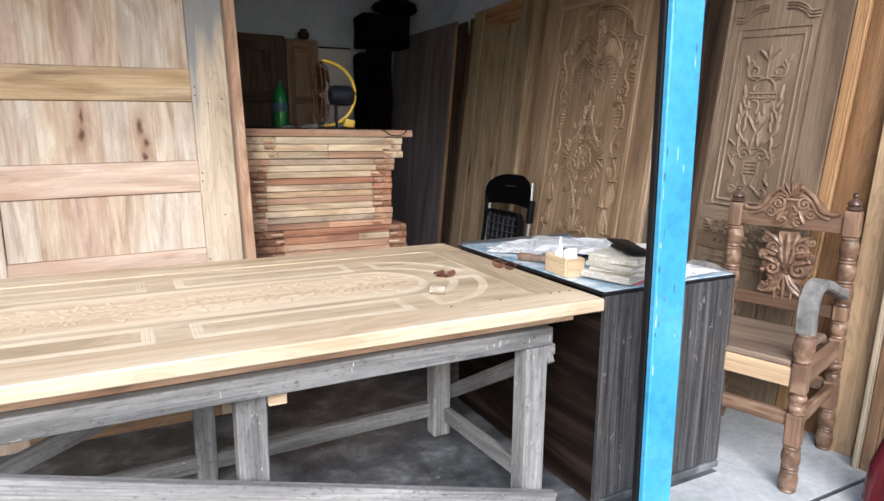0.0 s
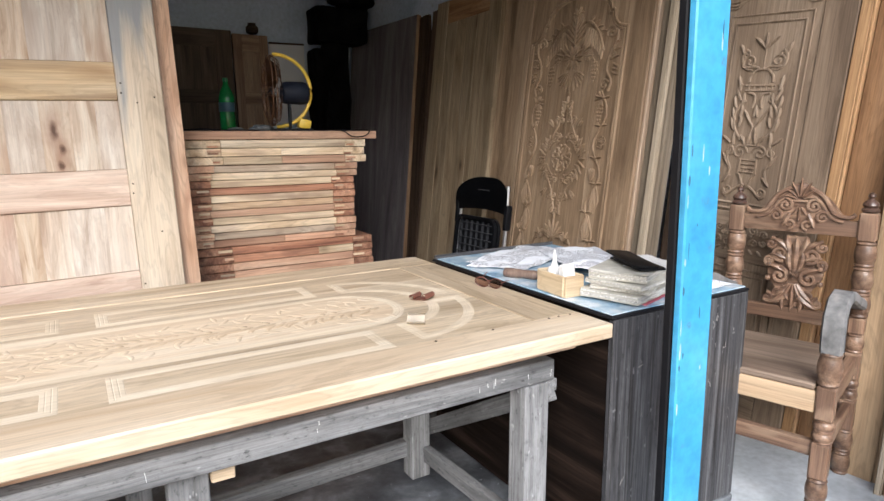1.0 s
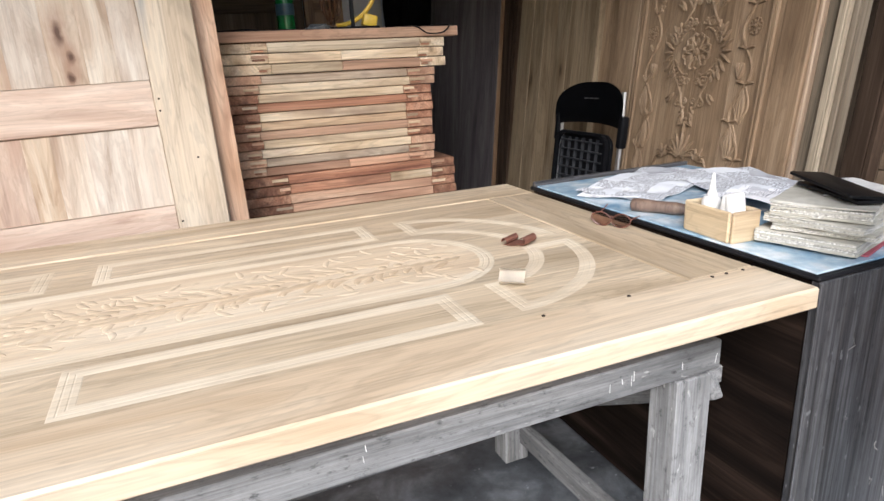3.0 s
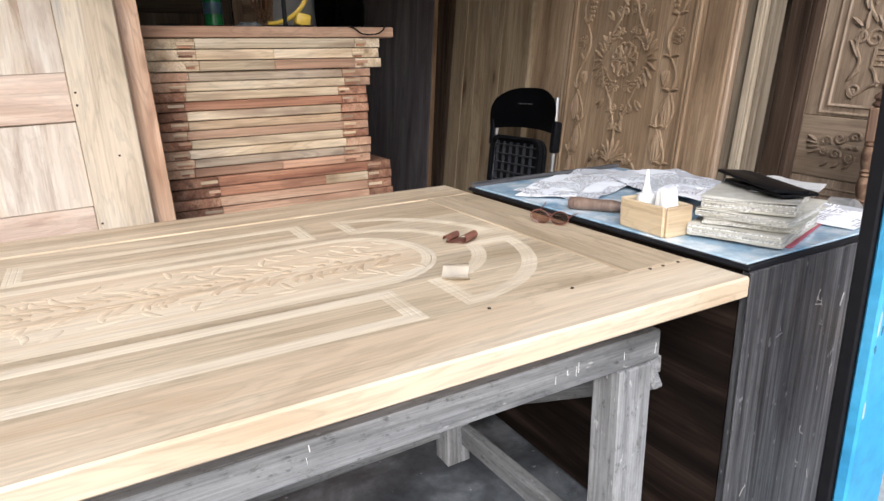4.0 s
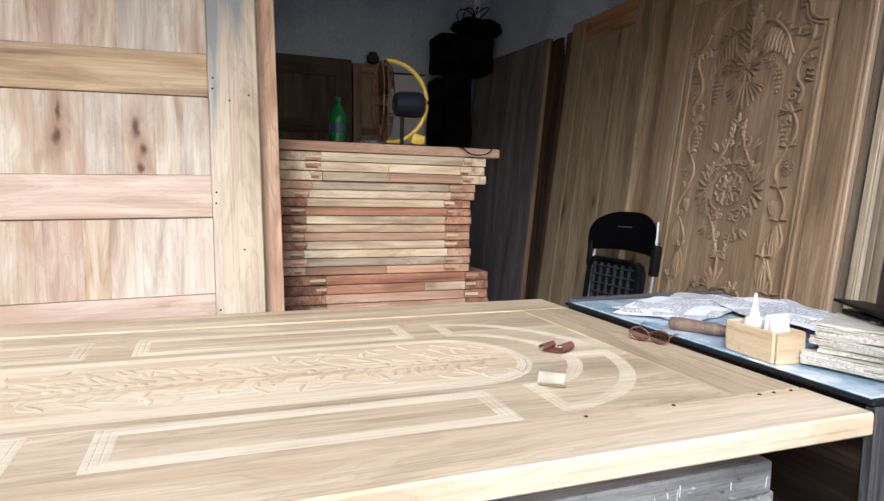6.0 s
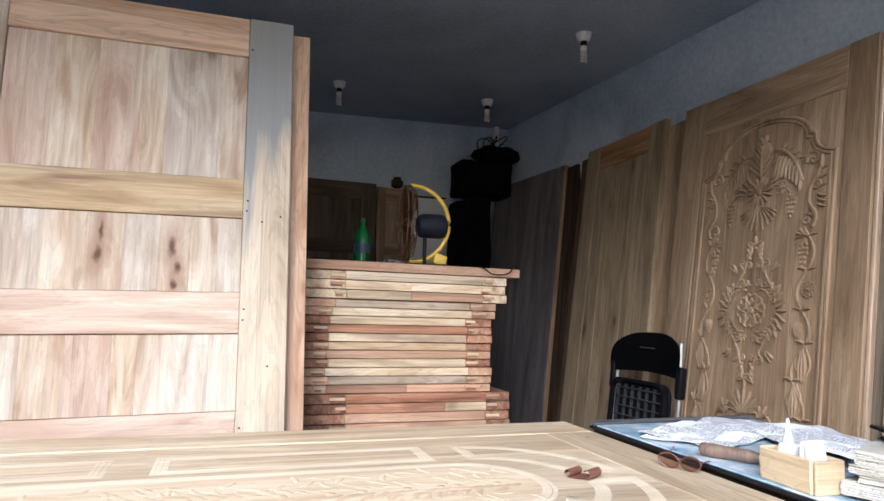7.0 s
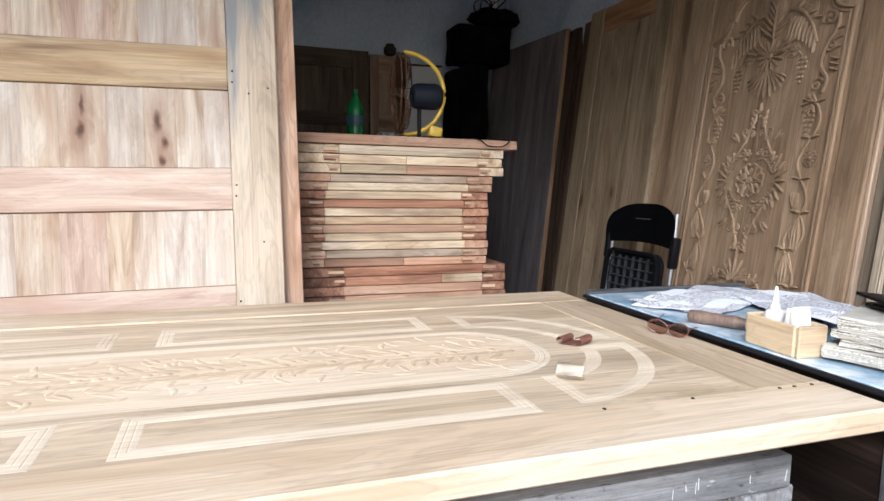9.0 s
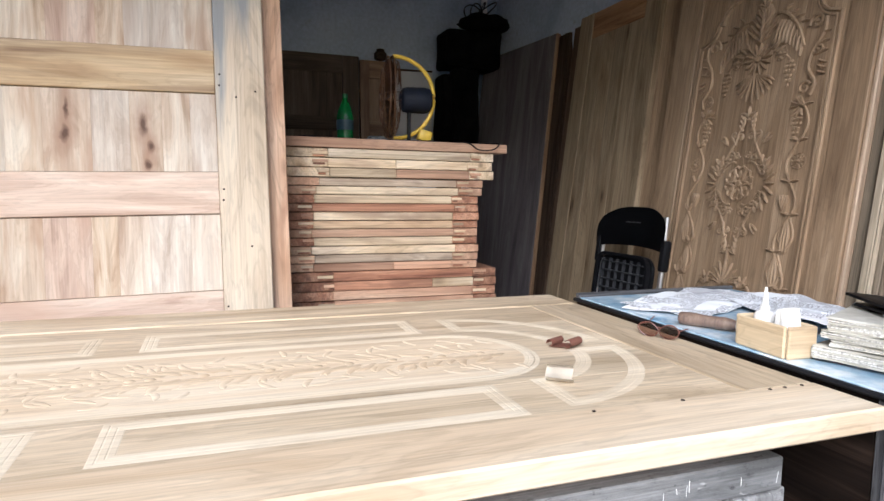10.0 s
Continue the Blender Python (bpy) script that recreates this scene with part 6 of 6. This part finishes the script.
# ---- folding chair ----
def folding_chair():
    m = lean_right(3.447, 0.19, 0.6) @ Matrix.Diagonal((1.03, 1.035, 1.0, 1.0))
    c = thing("folding_chair", "folded black plastic chair with steel tubes leaning on the doors", "chair", m)
    w, h = 0.47, 1.0
    for x in (0.022, w - 0.022):
        bm = bmesh.new()
        tube(bm, [(x, 0.012, 0.0), (x, 0.4, 0.004), (x, 0.75, 0.008), (x + (0.012 if x < 0.2 else -0.012), 0.95, 0.01)], 0.011, 8)
        part("frame_tube", bm, STEEL, c, "bare steel tube", None, True)
        bm = bmesh.new()
        q = x + (0.03 if x < 0.2 else -0.03)
        tube(bm, [(q, 0.012, 0.03), (q, 0.35, 0.034), (q, 0.62, 0.03)], 0.01, 8)
        part("leg_tube", bm, STEEL, c, "", None, True)
    # the backrest: a curved shell
    bm = bmesh.new()
    rows = []
    n = 16
    for j in range(9):
        f = j / 8
        y = 0.80 + 0.19 * f
        row = []
        for k in range(n + 1):
            u = 2 * k / n - 1
            half = w / 2 * (1 - 0.12 * max(0, f - 0.6) ** 2 * 6)
            yy = y - (0.05 * abs(u) ** 3 * f) + (0.018 * (1 - u * u) if j == 0 else 0)
            row.append(bm.verts.new((w / 2 + u * half, yy, 0.028 - 0.03 * (1 - u * u) + 0.008 * math.sin(math.pi * f))))
        rows.append(row)
    for a, b in zip(rows, rows[1:]):
        for k in range(n):
            bm.faces.new((a[k], a[k + 1], b[k + 1], b[k]))
    bmesh.ops.solidify(bm, geom=bm.faces[:], thickness=0.012)
    part("backrest", bm, BLACKPLASTIC, c, "black moulded backrest", None, True)
    for x in (0.012, w - 0.012):
        part("side_clip", box_bm(0.03, 0.13, 0.04, 0.01, 2), BLACKPLASTIC, c, "", pose(x, 0.79, 0.012), True)
    # the seat, folded up, its ribbed underside outwards
    seat = part("seat", slab_bm([(p[0] + w / 2, p[1] + 0.575) for p in rounded_path(0.36, 0.4, 0.06)], 0.014, 0.003), BLACKPLASTIC, c, "black ribbed seat underside", pose(0, 0, 0.012), True)
    bm = bmesh.new()
    band(bm, [(p[0] + w / 2, p[1] + 0.575) for p in rounded_path(0.35, 0.39, 0.055)], [(-0.008, 0), (-0.008, 0.02), (0.006, 0.02), (0.006, 0)], True, 0.027)
    part("rim", bm, BLACKPLASTIC, seat)
    for k in range(7):
        x = w / 2 - 0.15 + 0.05 * k
        part("rib", box_bm(0.004, 0.35, 0.016, 0), RIBPLASTIC, seat, "", pose(x, 0.575, 0.0225))
    for k in range(9):
        part("rib", box_bm(0.32, 0.006, 0.0165, 0), RIBPLASTIC, seat, "", pose(w / 2, 0.575 - 0.16 + 0.04 * k, 0.0232))
    for k in range(3):
        part("grip_slot", box_bm(0.03, 0.005, 0.003, 0.001), plain("pale_grip", (0.06, 0.06, 0.065), 0.5), c, "", pose(w / 2 - 0.035 + 0.035 * k, 0.92, 0.016))


folding_chair()


# ---- carved wooden armchair ----
def armchair():
    m = pose(2.852, 1.33, 0.004, 0, 0, 17.0)
    c = thing("armchair", "heavy carved wooden armchair with turned legs and worn varnish", "chair", m)
    # local: x from the front to the back of the chair, y across it
    W, D = 0.425, 0.445

    def turn(name, x, y, z0, z1, bulbs, r=0.026, mat=CHAIRWOOD, label=""):
        prof = []
        n = 14
        hgt = z1 - z0
        for k in range(bulbs * n + 1):
            f = k / (bulbs * n)
            ph = (f * bulbs) % 1.0
            rad = r * (0.62 + 0.42 * math.sin(math.pi * ph) ** 0.7)
            if ph < 0.1 or ph > 0.9:
                rad = r * (0.95 if int(k) % 2 else 0.8)
            prof.append((rad, z0 + hgt * f))
        return part(name, lathe_bm(prof, 16), mat, c, label, pose(x, y, 0), True)

    def cube(name, x, y, z0, z1, s=0.052, mat=CHAIRWOOD):
        board(name, c, x - s / 2, x + s / 2, y - s / 2, y + s / 2, z0, z1, mat, "z", "", 0.005)

    def finial(x, y, z):
        part("finial", lathe_bm([(0.018, 0), (0.027, 0.006), (0.027, 0.012), (0.02, 0.018), (0.026, 0.026), (0.024, 0.034), (0.012, 0.044), (0.008, 0.05), (0.012, 0.056), (0.011, 0.064), (0.004, 0.07)], 16), FINIAL, c, "dark turned finial", pose(x, y, z), True)

    for y in (0.0, W):
        turn("front_leg", 0, y, 0.0, 0.176, 2, 0.031)
        cube("leg_block", 0, y, 0.1765, 0.296)
        turn("leg_ring", 0, y, 0.2965, 0.372, 2, 0.029)
        cube("seat_block", 0, y, 0.3725, 0.482)
        turn("arm_post", 0, y, 0.4825, 0.592, 1, 0.034)
        turn("back_leg", D, y, 0.0, 0.176, 2, 0.03)
        cube("leg_block", D, y, 0.1765, 0.29)
        turn("leg_ring", D, y, 0.2905, 0.372, 2, 0.028)
        cube("seat_block", D, y, 0.3725, 0.47)
        turn("back_post", D, y, 0.4705, 0.54, 1, 0.029)
        cube("arm_block", D, y, 0.5405, 0.6)
        turn("back_post", D, y, 0.6005, 0.872, 3, 0.033)
        cube("crest_block", D, y, 0.8725, 0.972, 0.056)
        finial(D, y, 0.9722)
        # bent armrest: rises from the post and bends over to the back
        bm = bmesh.new()
        pts = [(-0.004, 0.593), (-0.012, 0.65), (-0.008, 0.7), (0.022, 0.738), (0.09, 0.748), (0.18, 0.728), (0.29, 0.69), (D - 0.02, 0.65)]
        rows = []
        for i, (x, z) in enumerate(pts):
            a, b = pts[max(0, i - 1)], pts[min(len(pts) - 1, i + 1)]
            d = Vector((b[0] - a[0], b[1] - a[1])).normalized()
            nx, nz = -d.y, d.x
            t = 0.018 + 0.006 * (i < 3)
            hw = 0.031 if i < 5 else 0.026
            rows.append([bm.verts.new((x + nx * t * q, s * hw, z + nz * t * q)) for q, s in ((1, -0.8), (1, 0.8), (0.5, 1), (-0.6, 1), (-1, 0.75), (-1, -0.75), (-0.6, -1), (0.5, -1))])
        for a, b in zip(rows, rows[1:]):
            for k in range(8):
                bm.faces.new((a[k], a[(k + 1) % 8], b[(k + 1) % 8], b[k]))
        bm.faces.new(rows[0][::-1])
        bm.faces.new(rows[-1])
        part("armrest", bm, GREYARM, c, "bare grey worn armrest", pose(0, y, 0), True)
        board("side_rail", c, 0.027, D - 0.027, y - 0.016, y + 0.016, 0.395, 0.462, CHAIRWOOD, "x")
        board("stretcher", c, 0.027, D - 0.027, y - 0.012, y + 0.012, 0.24, 0.285, CHAIRWOOD, "x")
    board("seat", c, -0.02, D - 0.03, 0.03, W - 0.03, 0.4625, 0.486, CHAIRSEAT, "y", "flat dusty plank seat", 0.006)
    board("seat_front", c, -0.02, 0.014, 0.0265, W - 0.0265, 0.39, 0.462, CHAIRFRONT, "y", "bare yellow front rail", 0.004)
    board("back_rail", c, D - 0.015, D + 0.015, 0.0265, W - 0.0265, 0.39, 0.46, CHAIRWOOD, "y")
    board("front_stretcher", c, -0.014, 0.014, 0.0265, W - 0.0265, 0.245, 0.295, CHAIRWOOD, "y")
    board("back_stretcher", c, D - 0.014, D + 0.014, 0.0265, W - 0.0265, 0.245, 0.295, CHAIRWOOD, "y")
    board("low_back_rail", c, D - 0.016, D + 0.016, 0.0265, W - 0.0265, 0.548, 0.598, CHAIRWOOD, "y")
    # crest rail with a carved rising outline; local panel space: x across, y up, z out to the front
    face = pose(D - 0.018, W, 0, 90, 0, -90)
    cx, g = W / 2, 0.013
    outline = [(0.028, 0.885), (0.028, 0.945)]
    for k in range(29):
        f = k / 28
        u = abs(2 * f - 1)
        outline.append((0.04 + (W - 0.08) * f, 0.938 + 0.125 * max(0, math.cos(u * 1.62)) ** 1.5 + 0.006 * math.cos(11 * u)))
    outline += [(W - 0.028, 0.945), (W - 0.028, 0.885)]
    part("crest_rail", slab_bm(outline[::-1], 0.03, 0.003), CHAIRWOOD, c, "carved crest rail", face @ pose(0, 0, -0.03), True)
    bm = bmesh.new()
    fan_leaf(bm, cx, 1.005, 90, 150, 7, 0.07, g, 0.0005)
    for s in (1, -1):
        stem(bm, [(cx + s * 0.03, 1.05), (cx + s * 0.075, 1.02), (cx + s * 0.11, 0.965), (cx + s * 0.155, 0.952), (cx + s * 0.175, 0.965)], 0.0075, 0.0005)
        stem(bm, [(cx + s * 0.02, 1.03), (cx + s * 0.065, 1.0), (cx + s * 0.1, 0.95), (cx + s * 0.14, 0.935)], 0.006, 0.0005)
        scroll(bm, cx + s * 0.047, 0.985, 0.026, 90, 1.3, 0.0062, 0.0005, s < 0)
        scroll(bm, cx + s * 0.075, 0.945, 0.022, 60, 1.3, 0.0058, 0.0005, s < 0)
        scroll(bm, cx + s * 0.03, 0.915, 0.02, 270, -1.2, 0.0055, 0.0005, s < 0)
        leaf(bm, cx + s * 0.03, 0.955, 270 + s * 25, 0.055, 0.018, g, 0.0005)
    tube(bm, [(cx - 0.026, 1.002, 0.0005), (cx + 0.026, 1.002, 0.0005)], 0.007, 6)
    fan_leaf(bm, cx, 0.99, 270, 60, 3, 0.05, g, 0.0005)
    part("crest_carving", bm, CHAIRWOOD, c, "", face, True)
    # pierced splat: curling leaves and berries on a thin web

    def carve(shape, *sizes):
        bm = bmesh.new()
        shape(bm, *sizes)
        part({scroll: "splat_scroll", leaf: "splat_leaf", dome: "splat_berry", fan_leaf: "splat_fan", rosette: "splat_flower"}[shape], bm, CHAIRWOOD, c, "", face, True)

    for s in (1, -1):
        for y, r, a in ((0.80, 0.03, 250), (0.715, 0.032, 90), (0.645, 0.026, 270)):
            carve(scroll, cx + s * 0.05, y, r, a, 1.25 if a != 270 else -1.25, 0.0085, -0.012, s < 0)
        for y, an in ((0.74, 66), (0.79, 58), (0.69, -66), (0.65, -50)):
            carve(leaf, cx + s * 0.012, y, an if s > 0 else 180 - an, 0.085, 0.026, 0.017, -0.014, s * 30)
            carve(leaf, cx + s * 0.03, y - 0.01, (an if s > 0 else 180 - an) - s * 24, 0.06, 0.02, 0.016, -0.014, -s * 35)
        carve(dome, cx + s * 0.085, 0.755, 0.011, 0.014, -0.01, 8)
        carve(dome, cx + s * 0.088, 0.70, 0.011, 0.014, -0.01, 8)
    carve(leaf, cx, 0.74, 90, 0.125, 0.032, 0.018, -0.014)
    carve(fan_leaf, cx, 0.70, 270, 50, 3, 0.11, 0.018, -0.014)
    for s in (1, -1):
        for y, r, a in ((0.835, 0.022, 90), (0.77, 0.02, 270), (0.625, 0.02, 90)):
            carve(scroll, cx + s * 0.085, y, r, a, 1.2, 0.0075, -0.012, s < 0)
        carve(leaf, cx + s * 0.02, 0.80, 90 - s * 18, 0.08, 0.024, 0.017, -0.014, -s * 50)
        carve(leaf, cx + s * 0.02, 0.66, 270 + s * 18, 0.08, 0.024, 0.017, -0.014, s * 50)
    carve(rosette, cx, 0.728, 0.017, 0.02, -0.004, 5)
    web = [(cx + 0.078 * math.cos(a) * (1 + 0.2 * math.cos(4 * a)), 0.735 + 0.14 * math.sin(a) * (1 + 0.06 * math.cos(6 * a))) for a in np.linspace(0, 2 * math.pi, 41)[:-1]]
    part("splat", slab_bm(web, 0.016, 0.003), CHAIRWOOD, c, "pierced leafy splat", face @ pose(0, 0, -0.03), True)


armchair()


# ---- red lacquered chair, outside on the ground ----
def lacquer_chair():
    c = thing("lacquered_chair", "glossy dark red lacquered armchair with carved arm on the ground", "chair", pose(2.99, 1.10, -0.185, 0, 0, -28))

    def sweep(name, pts, w, label=""):
        bm = bmesh.new()
        rows = []
        for i, p in enumerate(pts):
            a, b = Vector(pts[max(0, i - 1)]), Vector(pts[min(len(pts) - 1, i + 1)])
            d = (b - a).normalized()
            s = Vector((0, 1, 0))
            t = s.cross(d).normalized()
            k = w[i]
            rows.append([bm.verts.new(Vector(p) + s * k * 0.85 * math.cos(q) + t * k * math.sin(q)) for q in np.linspace(0, 2 * math.pi, 13)[:-1]])
        for a, b in zip(rows, rows[1:]):
            for j in range(12):
                bm.faces.new((a[j], a[(j + 1) % 12], b[(j + 1) % 12], b[j]))
        bm.faces.new(rows[0][::-1])
        bm.faces.new(rows[-1])
        part(name, bm, LACQUER, c, label, None, True)

    for y in (0.0, -0.5):
        sweep("front_leg", [(0.0, y, 0.0), (0.005, y, 0.12), (-0.02, y, 0.25), (0.0, y, 0.36), (0.03, y, 0.47), (0.035, y, 0.56)], [0.028, 0.026, 0.036, 0.046, 0.036, 0.032])
        sweep("armrest", [(0.02, y, 0.565), (0.03, y, 0.61), (0.07, y, 0.655), (0.14, y, 0.69), (0.25, y, 0.69), (0.4, y, 0.7), (0.5, y, 0.72)], [0.034, 0.042, 0.042, 0.036, 0.032, 0.032, 0.03], "carved scrolled arm")
        sweep("back_leg", [(0.5, y, 0.0), (0.49, y, 0.3), (0.5, y, 0.72), (0.54, y, 1.0)], [0.026, 0.03, 0.032, 0.026])
        bm = bmesh.new()
        for k in range(3):
            leaf(bm, 0.0, 0.045 * k, 80, 0.075 - 0.015 * k, 0.028, 0.008)
        part("arm_carving", bm, LACQUER, c, "", pose(-0.012, y - 0.02, 0.4, 90, 0, -60), True)
        board("side_rail", c, 0.03, 0.48, y - 0.018, y + 0.018, 0.33, 0.4, LACQUER, "x", "", 0.006)
    board("seat", c, -0.01, 0.5, -0.48, -0.02, 0.4, 0.43, LACQUER, "y", "", 0.01)
    board("front_rail", c, -0.02, 0.015, -0.46, -0.04, 0.32, 0.399, LACQUER, "y", "", 0.006)
    board("backrest", c, 0.52, 0.545, -0.48, -0.02, 0.72, 1.0, LACQUER, "y", "", 0.01)


lacquer_chair()


# ---- ceiling lamps and the far end of the room ----
def lamp(x, y):
    l = thing("ceiling_lamp", "unlit spiral lamp in a round ceiling holder", "lamp", pose(x, y, CEIL) @ Matrix.Scale(0.78, 4), "ceiling lamps")
    part("rose", lathe_bm([(0.03, -0.055), (0.042, -0.045), (0.05, -0.02), (0.055, 0.0)], 20), WHITEPL, l, "dusty white ceiling rose", None, True)
    part("holder", lathe_bm([(0.018, -0.09), (0.022, -0.085), (0.022, -0.0555)], 16), BLACKPLASTIC, l, "", None, True)
    part("lamp_base", lathe_bm([(0.016, -0.128), (0.023, -0.122), (0.023, -0.0905)], 16), WHITEPL, l, "", None, True)
    bm = bmesh.new()
    tube(bm, [(0.019 * math.cos(a), 0.019 * math.sin(a), -0.13 - 0.012 * a / math.pi / 1.3) for a in np.linspace(0, 8 * math.pi, 64)], 0.006, 6)
    part("spiral_tube", bm, BULB, l, "unlit spiral tube", None, True)


for x, y in ((2.806, 3.653), (1.691, 4.91), (2.744, 4.839)):
    lamp(x, y)

# doors and boards against the back wall
for x0, x1, h, mat, label in ((1.1, 2.1, 2.05, SHADEDBACKDOOR, "brown panelled door standing against the back wall, shade put into its colour"), (2.11, 2.38, 2.03, ORANGE, "narrow reddish door against the back wall")):
    d = thing("stored_door", label, "door", pose(x0, 5.38, 0, 90 - 3, 0, 0), "doors against the back wall")
    w = x1 - x0
    s = min(0.12, w * 0.25)
    board("stile", d, 0, s, 0, h, -0.04, 0, mat, "y")
    board("stile", d, w - s, w, 0, h, -0.04, 0, mat, "y")
    for a, b in ((0, 0.15), (0.95, 1.07), (1.5, 1.6), (h - 0.13, h)):
        board("rail", d, s + 0.0005, w - s - 0.0005, a, b, -0.04, -0.001, mat, "x")
    board("panel", d, s + 0.001, w - s - 0.001, 0.1, h - 0.1, -0.034, -0.013, mat, "y")
jar = thing("jar", "small dark jar on top of the stored door", "jar", pose(2.26, 5.475, 2.0305))
part("body", lathe_bm([(0.03, 0), (0.045, 0.01), (0.047, 0.05), (0.03, 0.065), (0.03, 0.08), (0.01, 0.082)], 18), TEAK_DARK, jar, "", None, True)
cal = thing("calendar", "faded printed calendar poster hung on the back wall", "poster", pose(2.53, 5.485, 1.66, 0, 0, -6.8))
part("sheet", box_bm(0.28, 0.004, 0.62, 0), POSTER, cal)
board("hanging_strip", cal, -0.14, 0.14, -0.006, 0.006, 0.311, 0.325, TEAK_DARK)


def draped(x0, x1, y0, y1, z0, z1, seed, name, label, category):
    """A thing under a loose black cloth: boxy, with folds."""
    bm = box_bm(x1 - x0, y1 - y0, z1 - z0, 0.03, 2)
    bmesh.ops.subdivide_edges(bm, edges=bm.edges[:], cuts=9, use_grid_fill=True)
    for v in bm.verts:
        q = Vector((v.co.x * 9, v.co.y * 9, v.co.z * 2.2)) + Vector((seed, 0, 0))
        k = 0.035 * noise.noise(q) + 0.02 * noise.noise(v.co * 7 + Vector((0, seed, 0)))
        low = v.co.z < -(z1 - z0) / 2 + 0.004
        v.co += Vector((k, 0.7 * k, 0 if low else 0.8 * k))
    ob = part(name, bm, CLOTH, None, label, pose((x0 + x1) / 2, (y0 + y1) / 2, (z0 + z1) / 2), True)
    return tagged(ob, "", category) if category else ob


rack = thing("covered_rack", "tall narrow rack covered with black cloth", "rack", pose(0, 0, 0))
cover = draped(2.66, 2.78, 5.16, 5.38, 0.06, 1.93, 1, "cloth_cover", "", "")
cover.parent = rack
hung = draped(2.73, 2.93, 5.15, 5.27, 1.2, 1.965, 9, "hanging_cloth", "", "")
hung.parent = rack
for x in (2.68, 2.76):
    for y in (5.19, 5.35):
        board("leg", rack, x - 0.015, x + 0.015, y - 0.015, y + 0.015, 0, 0.075, BLACKSTEEL, "z")
draped(2.67, 3.10, 5.14, 5.40, 1.97, 2.24, 5, "black_case", "bulky black cloth-covered case on the rack", "case")
bundle("black_bag", 2.70, 5.06, 0.0, 0.07, 0.06, 0.86, 3, "long black bag standing against the rack", "bag")
bundle("black_bag", 3.0, 5.26, 2.255, 0.19, 0.12, 0.075, 4, "black bag with straps on top of the case", "bag")
for k in range(4):
    bm = bmesh.new()
    r = 0.07 + 0.012 * k
    tube(bm, [(r * math.cos(a), 0.01 * k, r * math.sin(a) * 0.8) for a in np.linspace(0, 2 * math.pi, 26)[:-1]], 0.005, 6, closed=True)
    tagged(part("cable_coil", bm, BLACKPLASTIC, None, "black cable coil lying on the bags", pose(2.9 + 0.04 * k, 5.24, 2.38, 15 * k, 20, 40 * k), True), "", "cable", "loose cables")
conduit = thing("wall_conduit", "white plastic cable conduit in the room corner", "conduit", pose(3.06, 5.40, 0))
board("pipe", conduit, -0.02, 0.02, -0.02, 0.02, 2.0, CEIL - 0.002, WHITEPL, "z", "", 0.006)


# added pale sheets on the floor: the doorway daylight is put into their colour
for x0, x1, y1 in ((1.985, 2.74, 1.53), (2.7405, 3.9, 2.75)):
    structure(block("floor_screed", x0, x1, 1.257, y1, 0.0, 0.004, DAYLITFLOOR), "thin added floor sheet, doorway daylight put into its pale cement colour", "floor")
